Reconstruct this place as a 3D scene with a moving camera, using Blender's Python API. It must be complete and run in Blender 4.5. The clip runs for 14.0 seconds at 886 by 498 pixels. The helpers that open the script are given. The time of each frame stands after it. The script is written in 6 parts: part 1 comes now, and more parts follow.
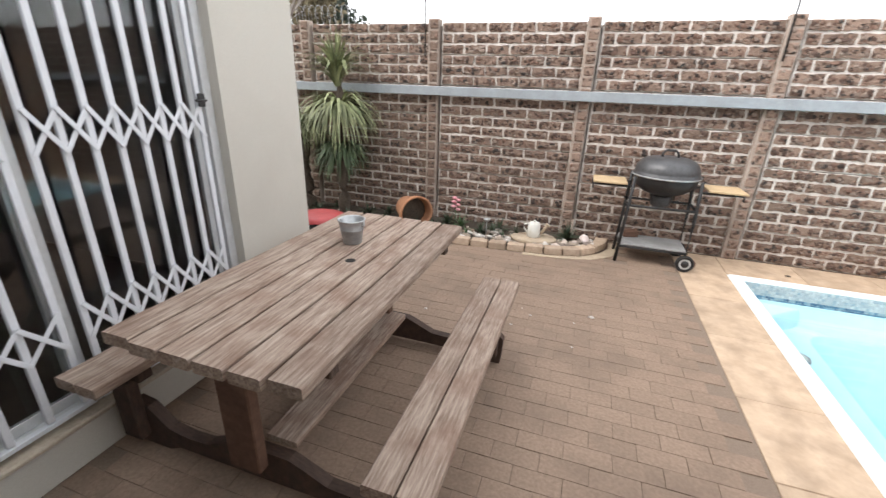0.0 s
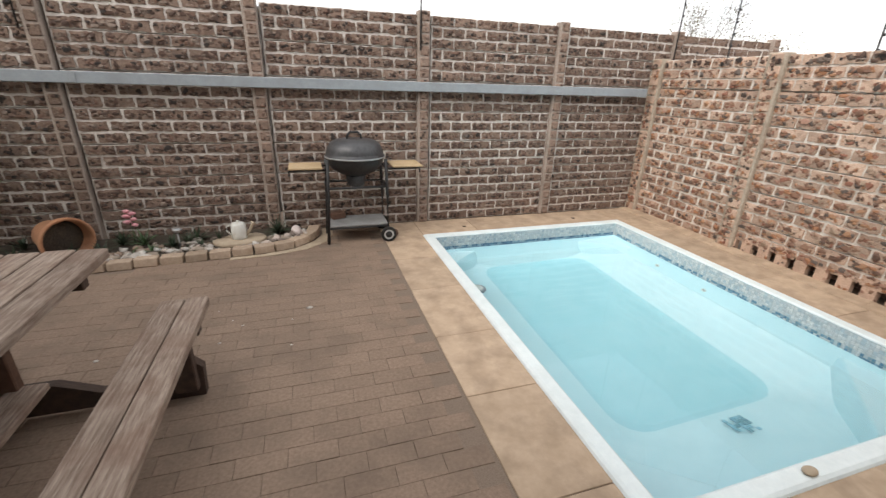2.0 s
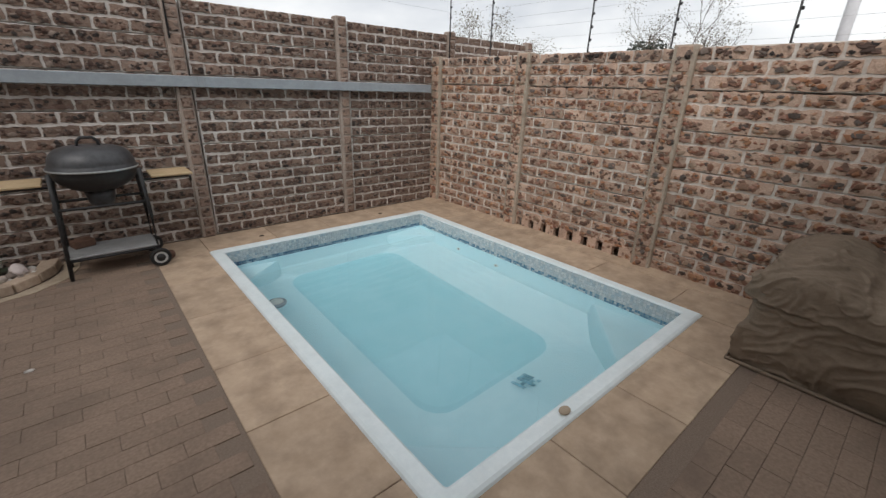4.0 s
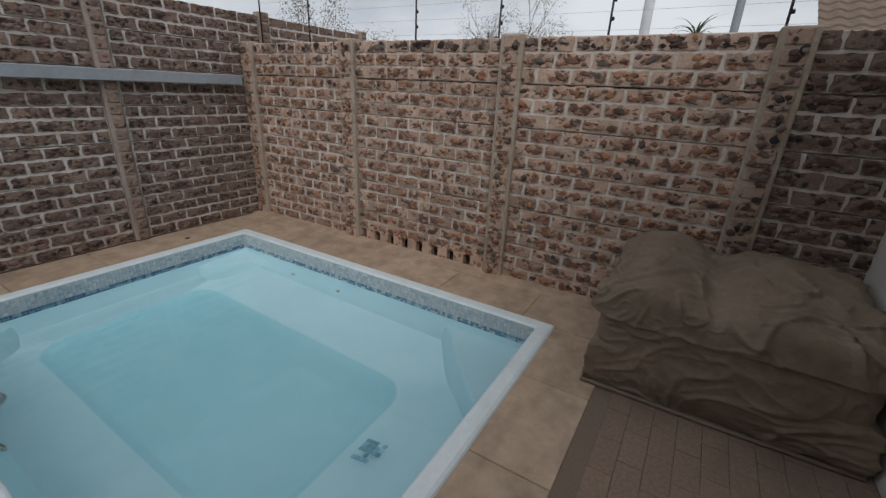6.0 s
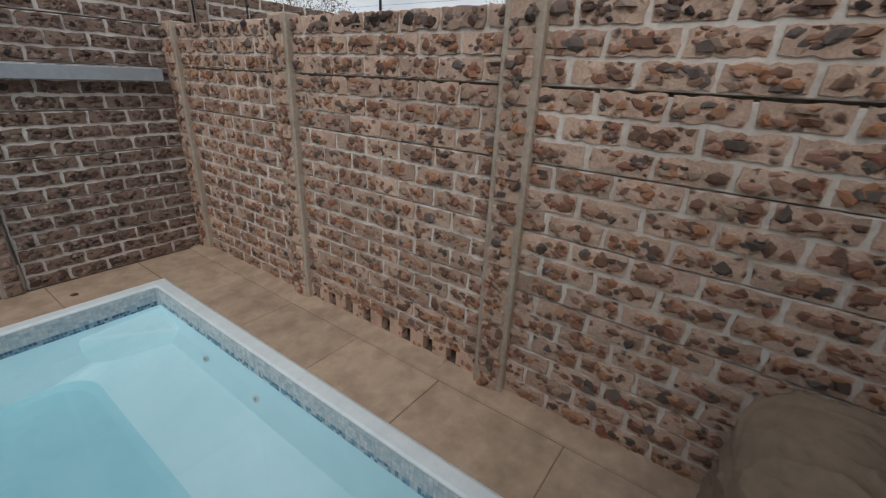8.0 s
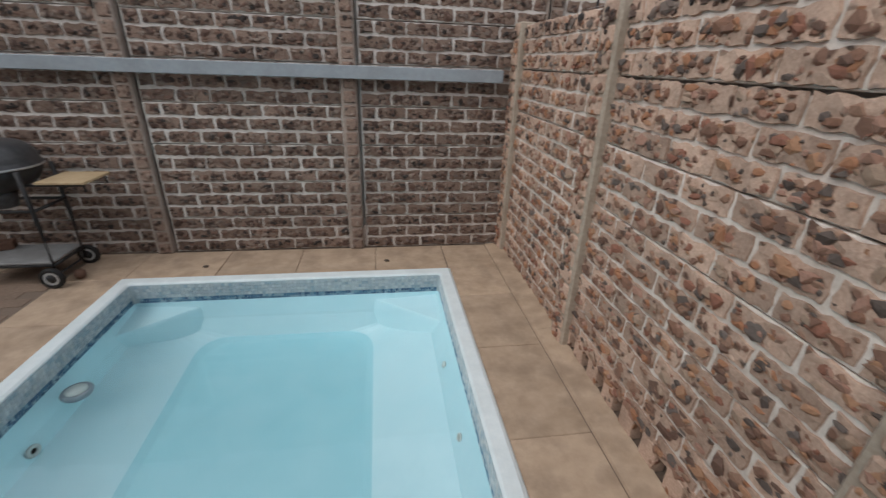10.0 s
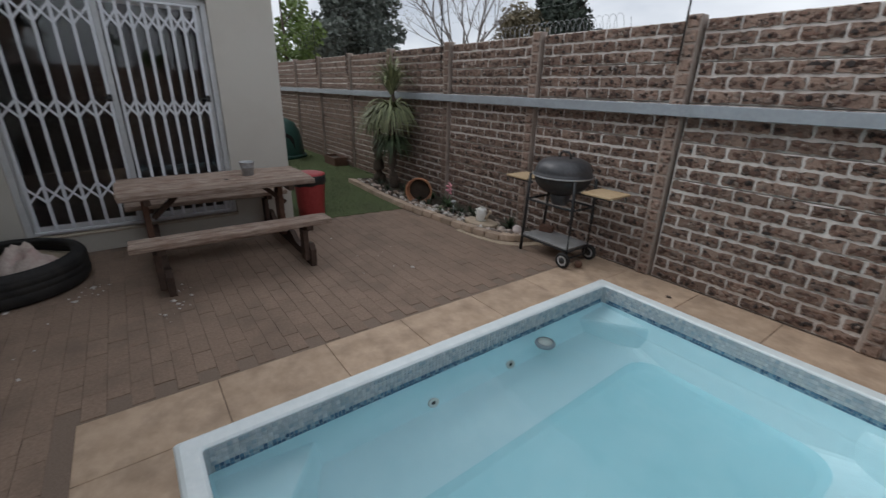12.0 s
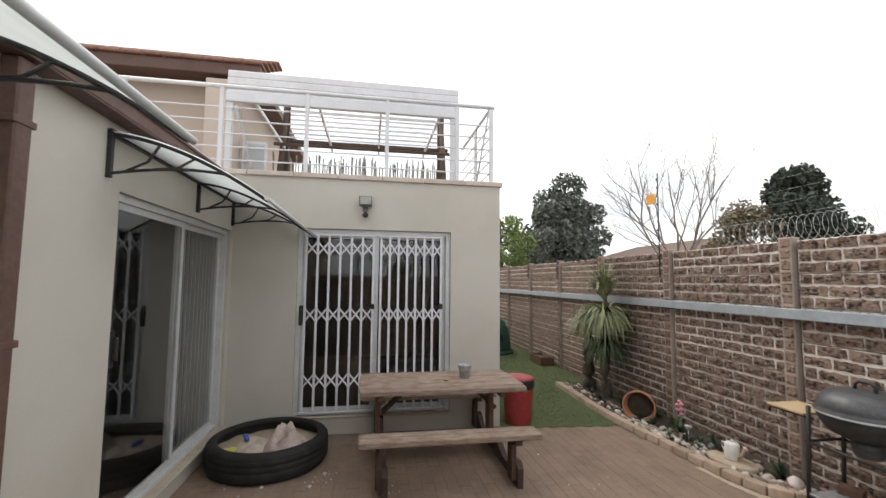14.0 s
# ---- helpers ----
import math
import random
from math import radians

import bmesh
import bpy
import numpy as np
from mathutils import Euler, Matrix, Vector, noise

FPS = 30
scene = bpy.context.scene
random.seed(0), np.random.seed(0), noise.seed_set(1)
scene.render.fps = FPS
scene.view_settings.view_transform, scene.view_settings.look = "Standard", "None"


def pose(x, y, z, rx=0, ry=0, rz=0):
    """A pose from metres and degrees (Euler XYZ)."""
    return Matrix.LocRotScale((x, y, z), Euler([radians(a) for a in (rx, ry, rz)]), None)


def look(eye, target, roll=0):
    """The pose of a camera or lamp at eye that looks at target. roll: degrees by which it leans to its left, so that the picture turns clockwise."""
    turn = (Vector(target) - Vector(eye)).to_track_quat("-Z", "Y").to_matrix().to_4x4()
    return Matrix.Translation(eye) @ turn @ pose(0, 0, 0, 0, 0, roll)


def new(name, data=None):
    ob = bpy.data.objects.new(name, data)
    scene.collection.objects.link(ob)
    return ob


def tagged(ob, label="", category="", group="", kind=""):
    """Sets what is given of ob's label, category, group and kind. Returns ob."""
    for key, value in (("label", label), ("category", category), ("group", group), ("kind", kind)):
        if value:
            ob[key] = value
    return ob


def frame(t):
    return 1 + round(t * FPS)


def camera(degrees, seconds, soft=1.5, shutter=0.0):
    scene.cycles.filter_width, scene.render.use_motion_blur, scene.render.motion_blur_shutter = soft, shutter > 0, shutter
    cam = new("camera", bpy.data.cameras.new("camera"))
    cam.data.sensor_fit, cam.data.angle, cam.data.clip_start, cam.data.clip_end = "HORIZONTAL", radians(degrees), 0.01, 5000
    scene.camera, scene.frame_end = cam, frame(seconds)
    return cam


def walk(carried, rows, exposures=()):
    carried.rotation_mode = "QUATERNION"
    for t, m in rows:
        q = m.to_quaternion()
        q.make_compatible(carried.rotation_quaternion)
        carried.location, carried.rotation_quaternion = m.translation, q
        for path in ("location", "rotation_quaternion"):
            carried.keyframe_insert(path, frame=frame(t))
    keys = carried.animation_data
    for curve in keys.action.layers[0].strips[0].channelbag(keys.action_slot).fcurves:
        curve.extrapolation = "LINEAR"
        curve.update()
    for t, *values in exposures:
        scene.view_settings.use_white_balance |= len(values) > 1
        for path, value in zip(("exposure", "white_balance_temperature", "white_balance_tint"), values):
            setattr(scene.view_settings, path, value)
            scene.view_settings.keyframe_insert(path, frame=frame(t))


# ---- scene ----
cam = camera(93.3, 14.0, 1.3, 0.22)
PATH = [
    (0, (1.487, 1.123, 1.492), (0.908, 2.892, 0.761), 2.0),
    (0.5, (1.553, 1.141, 1.482), (1.303, 2.986, 0.753), 1.7),
    (1, (1.575, 1.161, 1.442), (1.644, 3.028, 0.729), 1.7),
    (1.5, (1.691, 1.16, 1.496), (2.018, 2.988, 0.754), 1.7),
    (2, (1.772, 1.217, 1.47), (2.348, 2.985, 0.733), 1.8),
    (2.5, (1.876, 1.208, 1.441), (2.644, 2.907, 0.72), 1.8),
    (3, (1.944, 1.192, 1.461), (2.9, 2.789, 0.731), 1.8),
    (3.5, (2.04, 1.179, 1.447), (3.131, 2.693, 0.729), 1.9),
    (4, (2.132, 1.157, 1.447), (3.358, 2.564, 0.728), 1.9),
    (6.5, (3.104, 1.438, 1.431), (4.73, 2.348, 0.704), 2.6),
    (7, (3.479, 1.556, 1.453), (5.103, 2.458, 0.712), 2.7),
    (9.5, (4.669, 2.138, 1.53), (5.442, 3.799, 0.728), 2.5),
    (10, (4.713, 2.184, 1.522), (4.997, 3.987, 0.705), 2.1),
    (10.5, (4.826, 2.148, 1.465), (4.515, 3.957, 0.671), 1.5),
    (11, (4.852, 2.118, 1.478), (4.065, 3.775, 0.681), 1.2),
    (11.5, (4.756, 2.038, 1.493), (3.584, 3.453, 0.703), 1.7),
    (12, (4.692, 2.012, 1.542), (3.195, 3.129, 0.826), 1.6),
    (12.5, (4.646, 1.953, 1.58), (2.931, 2.797, 0.992), 1.3),
    (13, (4.639, 1.943, 1.64), (2.798, 2.578, 1.187), 1.1),
    (13.5, (4.599, 1.95, 1.662), (2.672, 2.468, 1.534), 0.8),
    (14, (4.576, 1.93, 1.688), (2.61, 2.266, 1.839), 0.6),
]
EXPOSURES = [(0, 1.45, 6500, 10), (1.0, 1.08, 6700, 10), (2.0, 0.68, 6700, 10), (3, 0.25, 6550, 10), (4, -0.06, 6450, 10), (6.5, -0.58, 6150, 10), (7, -0.58, 6150, 10), (9.5, -0.05, 6350, 10), (10, -0.08, 6250, 10), (11, -0.1, 6100, 10), (12, -0.2, 6100, 10), (12.5, -0.08, 6250, 10), (13.3, 0.36, 6550, 10), (14, 0.72, 6700, 10)]
walk(cam, [(t, look(eye, target, roll)) for t, eye, target, roll in PATH], EXPOSURES)

# ---- sky and sun: bright overcast ----
world = bpy.data.worlds.new("overcast")
scene.world = world
world.use_nodes = True
wn, wl = world.node_tree.nodes, world.node_tree.links
wn.clear()
w_out = wn.new("ShaderNodeOutputWorld")
w_bg = wn.new("ShaderNodeBackground")
w_sky = wn.new("ShaderNodeTexSky")
w_sky.sky_type = "NISHITA"
w_sky.sun_disc = False
w_sky.sun_elevation, w_sky.sun_rotation = radians(50), radians(-127)
w_co = wn.new("ShaderNodeTexCoord")
w_map = wn.new("ShaderNodeMapping")
w_map.inputs["Scale"].default_value = (1.0, 1.0, 2.2)
w_noise = wn.new("ShaderNodeTexNoise")
w_noise.inputs["Scale"].default_value, w_noise.inputs["Detail"].default_value = 2.4, 7
w_ramp = wn.new("ShaderNodeValToRGB")
w_ramp.color_ramp.elements[0].position, w_ramp.color_ramp.elements[0].color = 0.32, (6.6, 6.9, 7.4, 1)
w_ramp.color_ramp.elements[1].position, w_ramp.color_ramp.elements[1].color = 0.62, (11.5, 11.5, 11.4, 1)
w_mix = wn.new("ShaderNodeMix")
w_mix.data_type = "RGBA"
w_mix.inputs["Factor"].default_value = 0.9
wl.new(w_co.outputs["Generated"], w_map.inputs["Vector"])
wl.new(w_map.outputs["Vector"], w_noise.inputs["Vector"])
wl.new(w_noise.outputs["Fac"], w_ramp.inputs["Fac"])
wl.new(w_sky.outputs["Color"], w_mix.inputs["A"])
wl.new(w_ramp.outputs["Color"], w_mix.inputs["B"])
wl.new(w_mix.outputs["Result"], w_bg.inputs["Color"])
wl.new(w_bg.outputs["Background"], w_out.inputs["Surface"])
w_bg.inputs["Strength"].default_value = 0.1

sun_data = bpy.data.lights.new("sun", "SUN")
sun_data.energy, sun_data.angle, sun_data.color = 1.5, radians(40), (1.0, 0.96, 0.9)
sun = new("sun", sun_data)
sun.matrix_world = look((-6, -4.5, 9.0), (2, 1.5, 0))


# ---- materials ----
def surf(name, base, other, grain=60.0, stain=None, stain_scale=2.0, stain_amount=0.5, rough=0.8, bump=0.3,
         depth=0.004, metallic=0.0, rand=0.0, island=0.0, stretch=(1, 1, 1), local=False, spec=0.4):
    """A worn surface: fine grain between two colours, larger stains, relief, and a shade of its own for each piece."""
    m = bpy.data.materials.new(name)
    m.use_nodes = True
    nt = m.node_tree
    N, L = nt.nodes, nt.links
    bs = N["Principled BSDF"]
    if local:
        pos = N.new("ShaderNodeTexCoord").outputs["Object"]
    else:
        pos = N.new("ShaderNodeNewGeometry").outputs["Position"]
    mp = N.new("ShaderNodeMapping")
    mp.inputs["Scale"].default_value = stretch
    L.new(pos, mp.inputs["Vector"])
    n1 = N.new("ShaderNodeTexNoise")
    n1.inputs["Scale"].default_value, n1.inputs["Detail"].default_value, n1.inputs["Roughness"].default_value = grain, 6, 0.65
    L.new(mp.outputs["Vector"], n1.inputs["Vector"])
    n2 = N.new("ShaderNodeTexNoise")
    n2.inputs["Scale"].default_value, n2.inputs["Detail"].default_value, n2.inputs["Roughness"].default_value = stain_scale, 5, 0.6
    L.new(pos, n2.inputs["Vector"])
    r1 = N.new("ShaderNodeValToRGB")
    r1.color_ramp.elements[0].position, r1.color_ramp.elements[0].color = 0.33, (*base, 1)
    r1.color_ramp.elements[1].position, r1.color_ramp.elements[1].color = 0.68, (*other, 1)
    L.new(n1.outputs["Fac"], r1.inputs["Fac"])
    col = r1.outputs["Color"]
    if stain:
        r2 = N.new("ShaderNodeValToRGB")
        r2.color_ramp.elements[0].position, r2.color_ramp.elements[0].color = 0.45, (0, 0, 0, 1)
        r2.color_ramp.elements[1].position = 0.72
        r2.color_ramp.elements[1].color = (stain_amount, stain_amount, stain_amount, 1)
        L.new(n2.outputs["Fac"], r2.inputs["Fac"])
        mx = N.new("ShaderNodeMix")
        mx.data_type = "RGBA"
        L.new(r2.outputs["Color"], mx.inputs["Factor"])
        L.new(col, mx.inputs["A"])
        mx.inputs["B"].default_value = (*stain, 1)
        col = mx.outputs["Result"]
    for amount, node, out in ((rand, "ShaderNodeObjectInfo", "Random"), (island, "ShaderNodeNewGeometry", "Random Per Island")):
        if amount:
            src = N.new(node).outputs[out]
            rg = N.new("ShaderNodeMapRange")
            rg.inputs["To Min"].default_value, rg.inputs["To Max"].default_value = 1 - amount, 1 + amount
            L.new(src, rg.inputs["Value"])
            hs = N.new("ShaderNodeHueSaturation")
            L.new(rg.outputs["Result"], hs.inputs["Value"])
            L.new(col, hs.inputs["Color"])
            col = hs.outputs["Color"]
    L.new(col, bs.inputs["Base Color"])
    rr = N.new("ShaderNodeMapRange")
    rr.inputs["To Min"].default_value, rr.inputs["To Max"].default_value = max(0.02, rough - 0.12), min(1, rough + 0.12)
    L.new(n2.outputs["Fac"], rr.inputs["Value"])
    L.new(rr.outputs["Result"], bs.inputs["Roughness"])
    bs.inputs["Metallic"].default_value = metallic
    bs.inputs["Specular IOR Level"].default_value = spec
    if bump:
        bp = N.new("ShaderNodeBump")
        bp.inputs["Strength"].default_value, bp.inputs["Distance"].default_value = bump, depth
        L.new(n1.outputs["Fac"], bp.inputs["Height"])
        L.new(bp.outputs["Normal"], bs.inputs["Normal"])
    return m


def rock_face(name, matrix_a, matrix_b, stones, cell=34.0, amount=0.6):
    """Exposed aggregate: a sandy matrix with stones of several browns set in it."""
    m = surf(name, matrix_a, matrix_b, grain=95, stain=(0.10, 0.075, 0.06), stain_scale=5, stain_amount=0.45, rough=0.92, bump=0.6, depth=0.006, rand=0.22, spec=0.2)
    nt = m.node_tree
    N, L = nt.nodes, nt.links
    bs = N["Principled BSDF"]
    pos = N.new("ShaderNodeNewGeometry").outputs["Position"]
    warp = N.new("ShaderNodeTexNoise")
    warp.inputs["Scale"].default_value = 14
    L.new(pos, warp.inputs["Vector"])
    add = N.new("ShaderNodeVectorMath")
    add.operation = "MULTIPLY_ADD"
    add.inputs[1].default_value = (0.05, 0.05, 0.05)
    L.new(warp.outputs["Color"], add.inputs[0])
    L.new(pos, add.inputs[2])
    vo = N.new("ShaderNodeTexVoronoi")
    vo.inputs["Scale"].default_value = cell
    L.new(add.outputs["Vector"], vo.inputs["Vector"])
    sep = N.new("ShaderNodeSeparateColor")
    L.new(vo.outputs["Color"], sep.inputs["Color"])
    ramp = N.new("ShaderNodeValToRGB")
    ramp.color_ramp.interpolation = "CONSTANT"
    els = ramp.color_ramp.elements
    els[0].position, els[0].color = 0, (*stones[0], 1)
    els[1].position, els[1].color = 1 / len(stones), (*stones[1], 1)
    for i in range(2, len(stones)):
        e = els.new(i / len(stones))
        e.color = (*stones[i], 1)
    L.new(sep.outputs["Red"], ramp.inputs["Fac"])
    inside = N.new("ShaderNodeValToRGB")
    inside.color_ramp.elements[0].position, inside.color_ramp.elements[0].color = 0.25, (1, 1, 1, 1)
    inside.color_ramp.elements[1].position, inside.color_ramp.elements[1].color = 0.5, (0, 0, 0, 1)
    L.new(vo.outputs["Distance"], inside.inputs["Fac"])
    pick = N.new("ShaderNodeMath")
    pick.operation = "LESS_THAN"
    pick.inputs[1].default_value = amount
    L.new(sep.outputs["Green"], pick.inputs[0])
    both = N.new("ShaderNodeMath")
    both.operation = "MULTIPLY"
    L.new(inside.outputs["Color"], both.inputs[0])
    L.new(pick.outputs["Value"], both.inputs[1])
    old = bs.inputs["Base Color"].links[0].from_socket
    mx = N.new("ShaderNodeMix")
    mx.data_type = "RGBA"
    L.new(both.outputs["Value"], mx.inputs["Factor"])
    L.new(old, mx.inputs["A"])
    L.new(ramp.outputs["Color"], mx.inputs["B"])
    L.new(mx.outputs["Result"], bs.inputs["Base Color"])
    b2 = N.new("ShaderNodeBump")
    b2.inputs["Strength"].default_value, b2.inputs["Distance"].default_value = 0.8, 0.012
    L.new(both.outputs["Value"], b2.inputs["Height"])
    L.new(bs.inputs["Normal"].links[0].from_socket, b2.inputs["Normal"])
    L.new(b2.outputs["Normal"], bs.inputs["Normal"])
    return m


def glass(name, tint=(0.93, 0.96, 0.96), ior=1.45, rough=0.0):
    m = bpy.data.materials.new(name)
    m.use_nodes = True
    bs = m.node_tree.nodes["Principled BSDF"]
    bs.inputs["Base Color"].default_value = (*tint, 1)
    bs.inputs["Transmission Weight"].default_value = 1
    bs.inputs["Roughness"].default_value = rough
    bs.inputs["IOR"].default_value = ior
    return m


def island_ramp(name, colors, rough=0.85, grain=120, bump=0.4):
    """Each loose piece of one mesh takes one of several colours."""
    m = surf(name, (0.75, 0.75, 0.75), (1.0, 1.0, 1.0), grain=grain, rough=rough, bump=bump, depth=0.003, spec=0.25)
    N, L = m.node_tree.nodes, m.node_tree.links
    bs = N["Principled BSDF"]
    ramp = N.new("ShaderNodeValToRGB")
    ramp.color_ramp.interpolation = "CONSTANT"
    els = ramp.color_ramp.elements
    els[0].position, els[0].color = 0, (*colors[0], 1)
    els[1].position, els[1].color = 1 / len(colors), (*colors[1], 1)
    for i in range(2, len(colors)):
        e = els.new(i / len(colors))
        e.color = (*colors[i], 1)
    L.new(N.new("ShaderNodeNewGeometry").outputs["Random Per Island"], ramp.inputs["Fac"])
    mx = N.new("ShaderNodeMix")
    mx.data_type, mx.blend_type = "RGBA", "MULTIPLY"
    mx.inputs["Factor"].default_value = 1
    L.new(bs.inputs["Base Color"].links[0].from_socket, mx.inputs["A"])
    L.new(ramp.outputs["Color"], mx.inputs["B"])
    L.new(mx.outputs["Result"], bs.inputs["Base Color"])
    return m


STONES = [(0.38, 0.185, 0.105), (0.25, 0.135, 0.092), (0.115, 0.09, 0.078), (0.16, 0.128, 0.113), (0.41, 0.228, 0.138), (0.28, 0.13, 0.09), (0.38, 0.27, 0.20), (0.31, 0.185, 0.13), (0.165, 0.10, 0.076), (0.37, 0.215, 0.16), (0.22, 0.125, 0.09)]
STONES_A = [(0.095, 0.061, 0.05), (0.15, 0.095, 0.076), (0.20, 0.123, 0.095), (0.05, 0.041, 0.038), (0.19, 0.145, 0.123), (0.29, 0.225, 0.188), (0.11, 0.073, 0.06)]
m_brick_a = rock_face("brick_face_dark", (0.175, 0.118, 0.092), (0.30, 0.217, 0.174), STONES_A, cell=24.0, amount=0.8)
m_brick_b = rock_face("brick_face_sandy", (0.40, 0.272, 0.206), (0.57, 0.41, 0.32), STONES, cell=26.0, amount=0.4)
m_mortar_a = surf("pale_mortar", (0.56, 0.515, 0.48), (0.73, 0.685, 0.645), grain=40, stain=(0.24, 0.19, 0.16), stain_scale=3.5, stain_amount=0.45, rough=0.95, bump=0.4, spec=0.2)
m_mortar_b = surf("warm_mortar", (0.60, 0.535, 0.48), (0.77, 0.705, 0.645), grain=40, stain=(0.30, 0.225, 0.165), stain_scale=3, stain_amount=0.4, rough=0.95, bump=0.4, spec=0.2)
m_stone_a = island_ramp("set_stones_dark", STONES_A)
m_stone_b = island_ramp("set_stones", STONES)
m_post_a = surf("brown_cement_post", (0.31, 0.25, 0.215), (0.41, 0.345, 0.30), grain=60, stain=(0.15, 0.12, 0.1), stain_scale=4, rough=0.95, bump=0.5, spec=0.2)
m_concrete = surf("raw_concrete", (0.34, 0.28, 0.222), (0.45, 0.378, 0.305), grain=45, stain=(0.2, 0.15, 0.11), stain_scale=4, rough=0.92, bump=0.4)
m_slab = surf("sandstone_slab", (0.415, 0.302, 0.21), (0.53, 0.397, 0.287), grain=8, stain=(0.26, 0.188, 0.135), stain_scale=5.0, stain_amount=0.7, rough=0.8, bump=0.25, rand=0.08)
m_paver = surf("brown_paver", (0.215, 0.151, 0.112), (0.30, 0.217, 0.163), grain=60, stain=(0.15, 0.11, 0.085), stain_scale=2.2, stain_amount=0.7, rough=0.85, bump=0.35, rand=0.06, spec=0.3)
m_paver_rest = surf("brown_paver_rest", (0.215, 0.151, 0.112), (0.30, 0.217, 0.163), grain=60, stain=(0.15, 0.11, 0.085), stain_scale=2.2, stain_amount=0.7, rough=0.85, bump=0.35, island=0.06, spec=0.3)
m_sand = surf("jointing_sand", (0.17, 0.125, 0.095), (0.24, 0.18, 0.14), grain=150, rough=0.95, bump=0.5)
m_plaster = surf("beige_plaster", (0.50, 0.475, 0.425), (0.56, 0.535, 0.485), grain=180, stain=(0.43, 0.40, 0.35), stain_scale=1.2, stain_amount=0.5, rough=0.9, bump=0.25, depth=0.002, spec=0.25)
m_plinth = surf("plinth_plaster", (0.42, 0.385, 0.32), (0.50, 0.46, 0.39), grain=120, stain=(0.28, 0.24, 0.19), stain_scale=4, rough=0.9, bump=0.3, depth=0.002)
m_ledge = surf("screed_ledge", (0.40, 0.34, 0.27), (0.52, 0.45, 0.36), grain=60, stain=(0.28, 0.23, 0.18), stain_scale=6, rough=0.85, bump=0.3)
m_grass = surf("artificial_grass", (0.10, 0.128, 0.055), (0.15, 0.178, 0.088), grain=260, stain=(0.09, 0.10, 0.06), stain_scale=1.5, stain_amount=0.5, rough=0.95, bump=0.9, depth=0.012, spec=0.1)
m_grey_steel = surf("grey_painted_steel", (0.27, 0.30, 0.33), (0.33, 0.36, 0.39), grain=25, stain=(0.22, 0.23, 0.24), stain_scale=5, rough=0.5, bump=0.05)
m_white_steel = surf("white_powder_coat", (0.64, 0.655, 0.69), (0.70, 0.715, 0.75), grain=40, stain=(0.52, 0.53, 0.55), stain_scale=6, stain_amount=0.3, rough=0.4, bump=0.03)
m_alu = surf("pale_aluminium_frame", (0.55, 0.56, 0.57), (0.63, 0.64, 0.65), grain=30, stain=(0.45, 0.45, 0.45), stain_scale=7, stain_amount=0.4, rough=0.42, bump=0.03, metallic=0.2)
m_black = surf("black_painted_steel", (0.018, 0.018, 0.02), (0.035, 0.034, 0.034), grain=40, rough=0.5, bump=0.05)
m_glass = glass("window_glass")
m_water = glass("pool_water", (0.84, 0.945, 0.985), 1.33)
# indoor dimness is put into these wall and floor colours
m_room = surf("room_dimness_paint", (0.13, 0.125, 0.125), (0.17, 0.165, 0.165), grain=20, rough=0.9, bump=0.0)
m_room_floor = surf("room_dimness_floor", (0.09, 0.07, 0.055), (0.13, 0.10, 0.08), grain=12, rough=0.5, bump=0.0)


# ---- builders ----
def part(name, bm, material, parent=None, label="", m=None, smooth=False):
    """Links a bmesh as one mesh object, under a thing or a part when one is given."""
    me = bpy.data.meshes.new(name)
    bm.to_mesh(me)
    bm.free()
    for one in material if isinstance(material, (list, tuple)) else (material,):
        me.materials.append(one)
    if smooth:
        me.shade_smooth()
    ob = new(name, me)
    if m is not None:
        ob.matrix_basis = m
    if parent is not None:
        ob.parent = parent
    if label:
        ob["label"] = label
    return ob


def share(ob, parent, m):
    """Another object on the same mesh."""
    o = ob.copy()
    scene.collection.objects.link(o)
    o.parent = parent
    o.matrix_basis = m
    return o


def thing(name, m, label, category, group="", kind=""):
    e = new(name)
    e.empty_display_size = 0.1
    e.matrix_basis = m
    return tagged(e, label, category, group, kind)


def box(bm, lo, hi, bevel=0.0, seg=1, mat=0, m=None):
    """Adds a box from corner to corner to bm, its edges rounded."""
    lo, hi = Vector(lo), Vector(hi)
    r = bmesh.ops.create_cube(bm, size=1)
    vs = r["verts"]
    c, s = (lo + hi) / 2, hi - lo
    for v in vs:
        v.co = Vector((v.co.x * s.x, v.co.y * s.y, v.co.z * s.z)) + c
        if m is not None:
            v.co = m @ v.co
    fs = {f for v in vs for f in v.link_faces}
    for f in fs:
        f.material_index = mat
    if bevel:
        es = list({e for v in vs for e in v.link_edges})
        bmesh.ops.bevel(bm, geom=es, offset=bevel, segments=seg, affect="EDGES", profile=0.5, clamp_overlap=True, material=mat)
    return bm


def boxed(lo, hi, bevel=0.0, seg=1, m=None):
    return box(bmesh.new(), lo, hi, bevel, seg, 0, m)


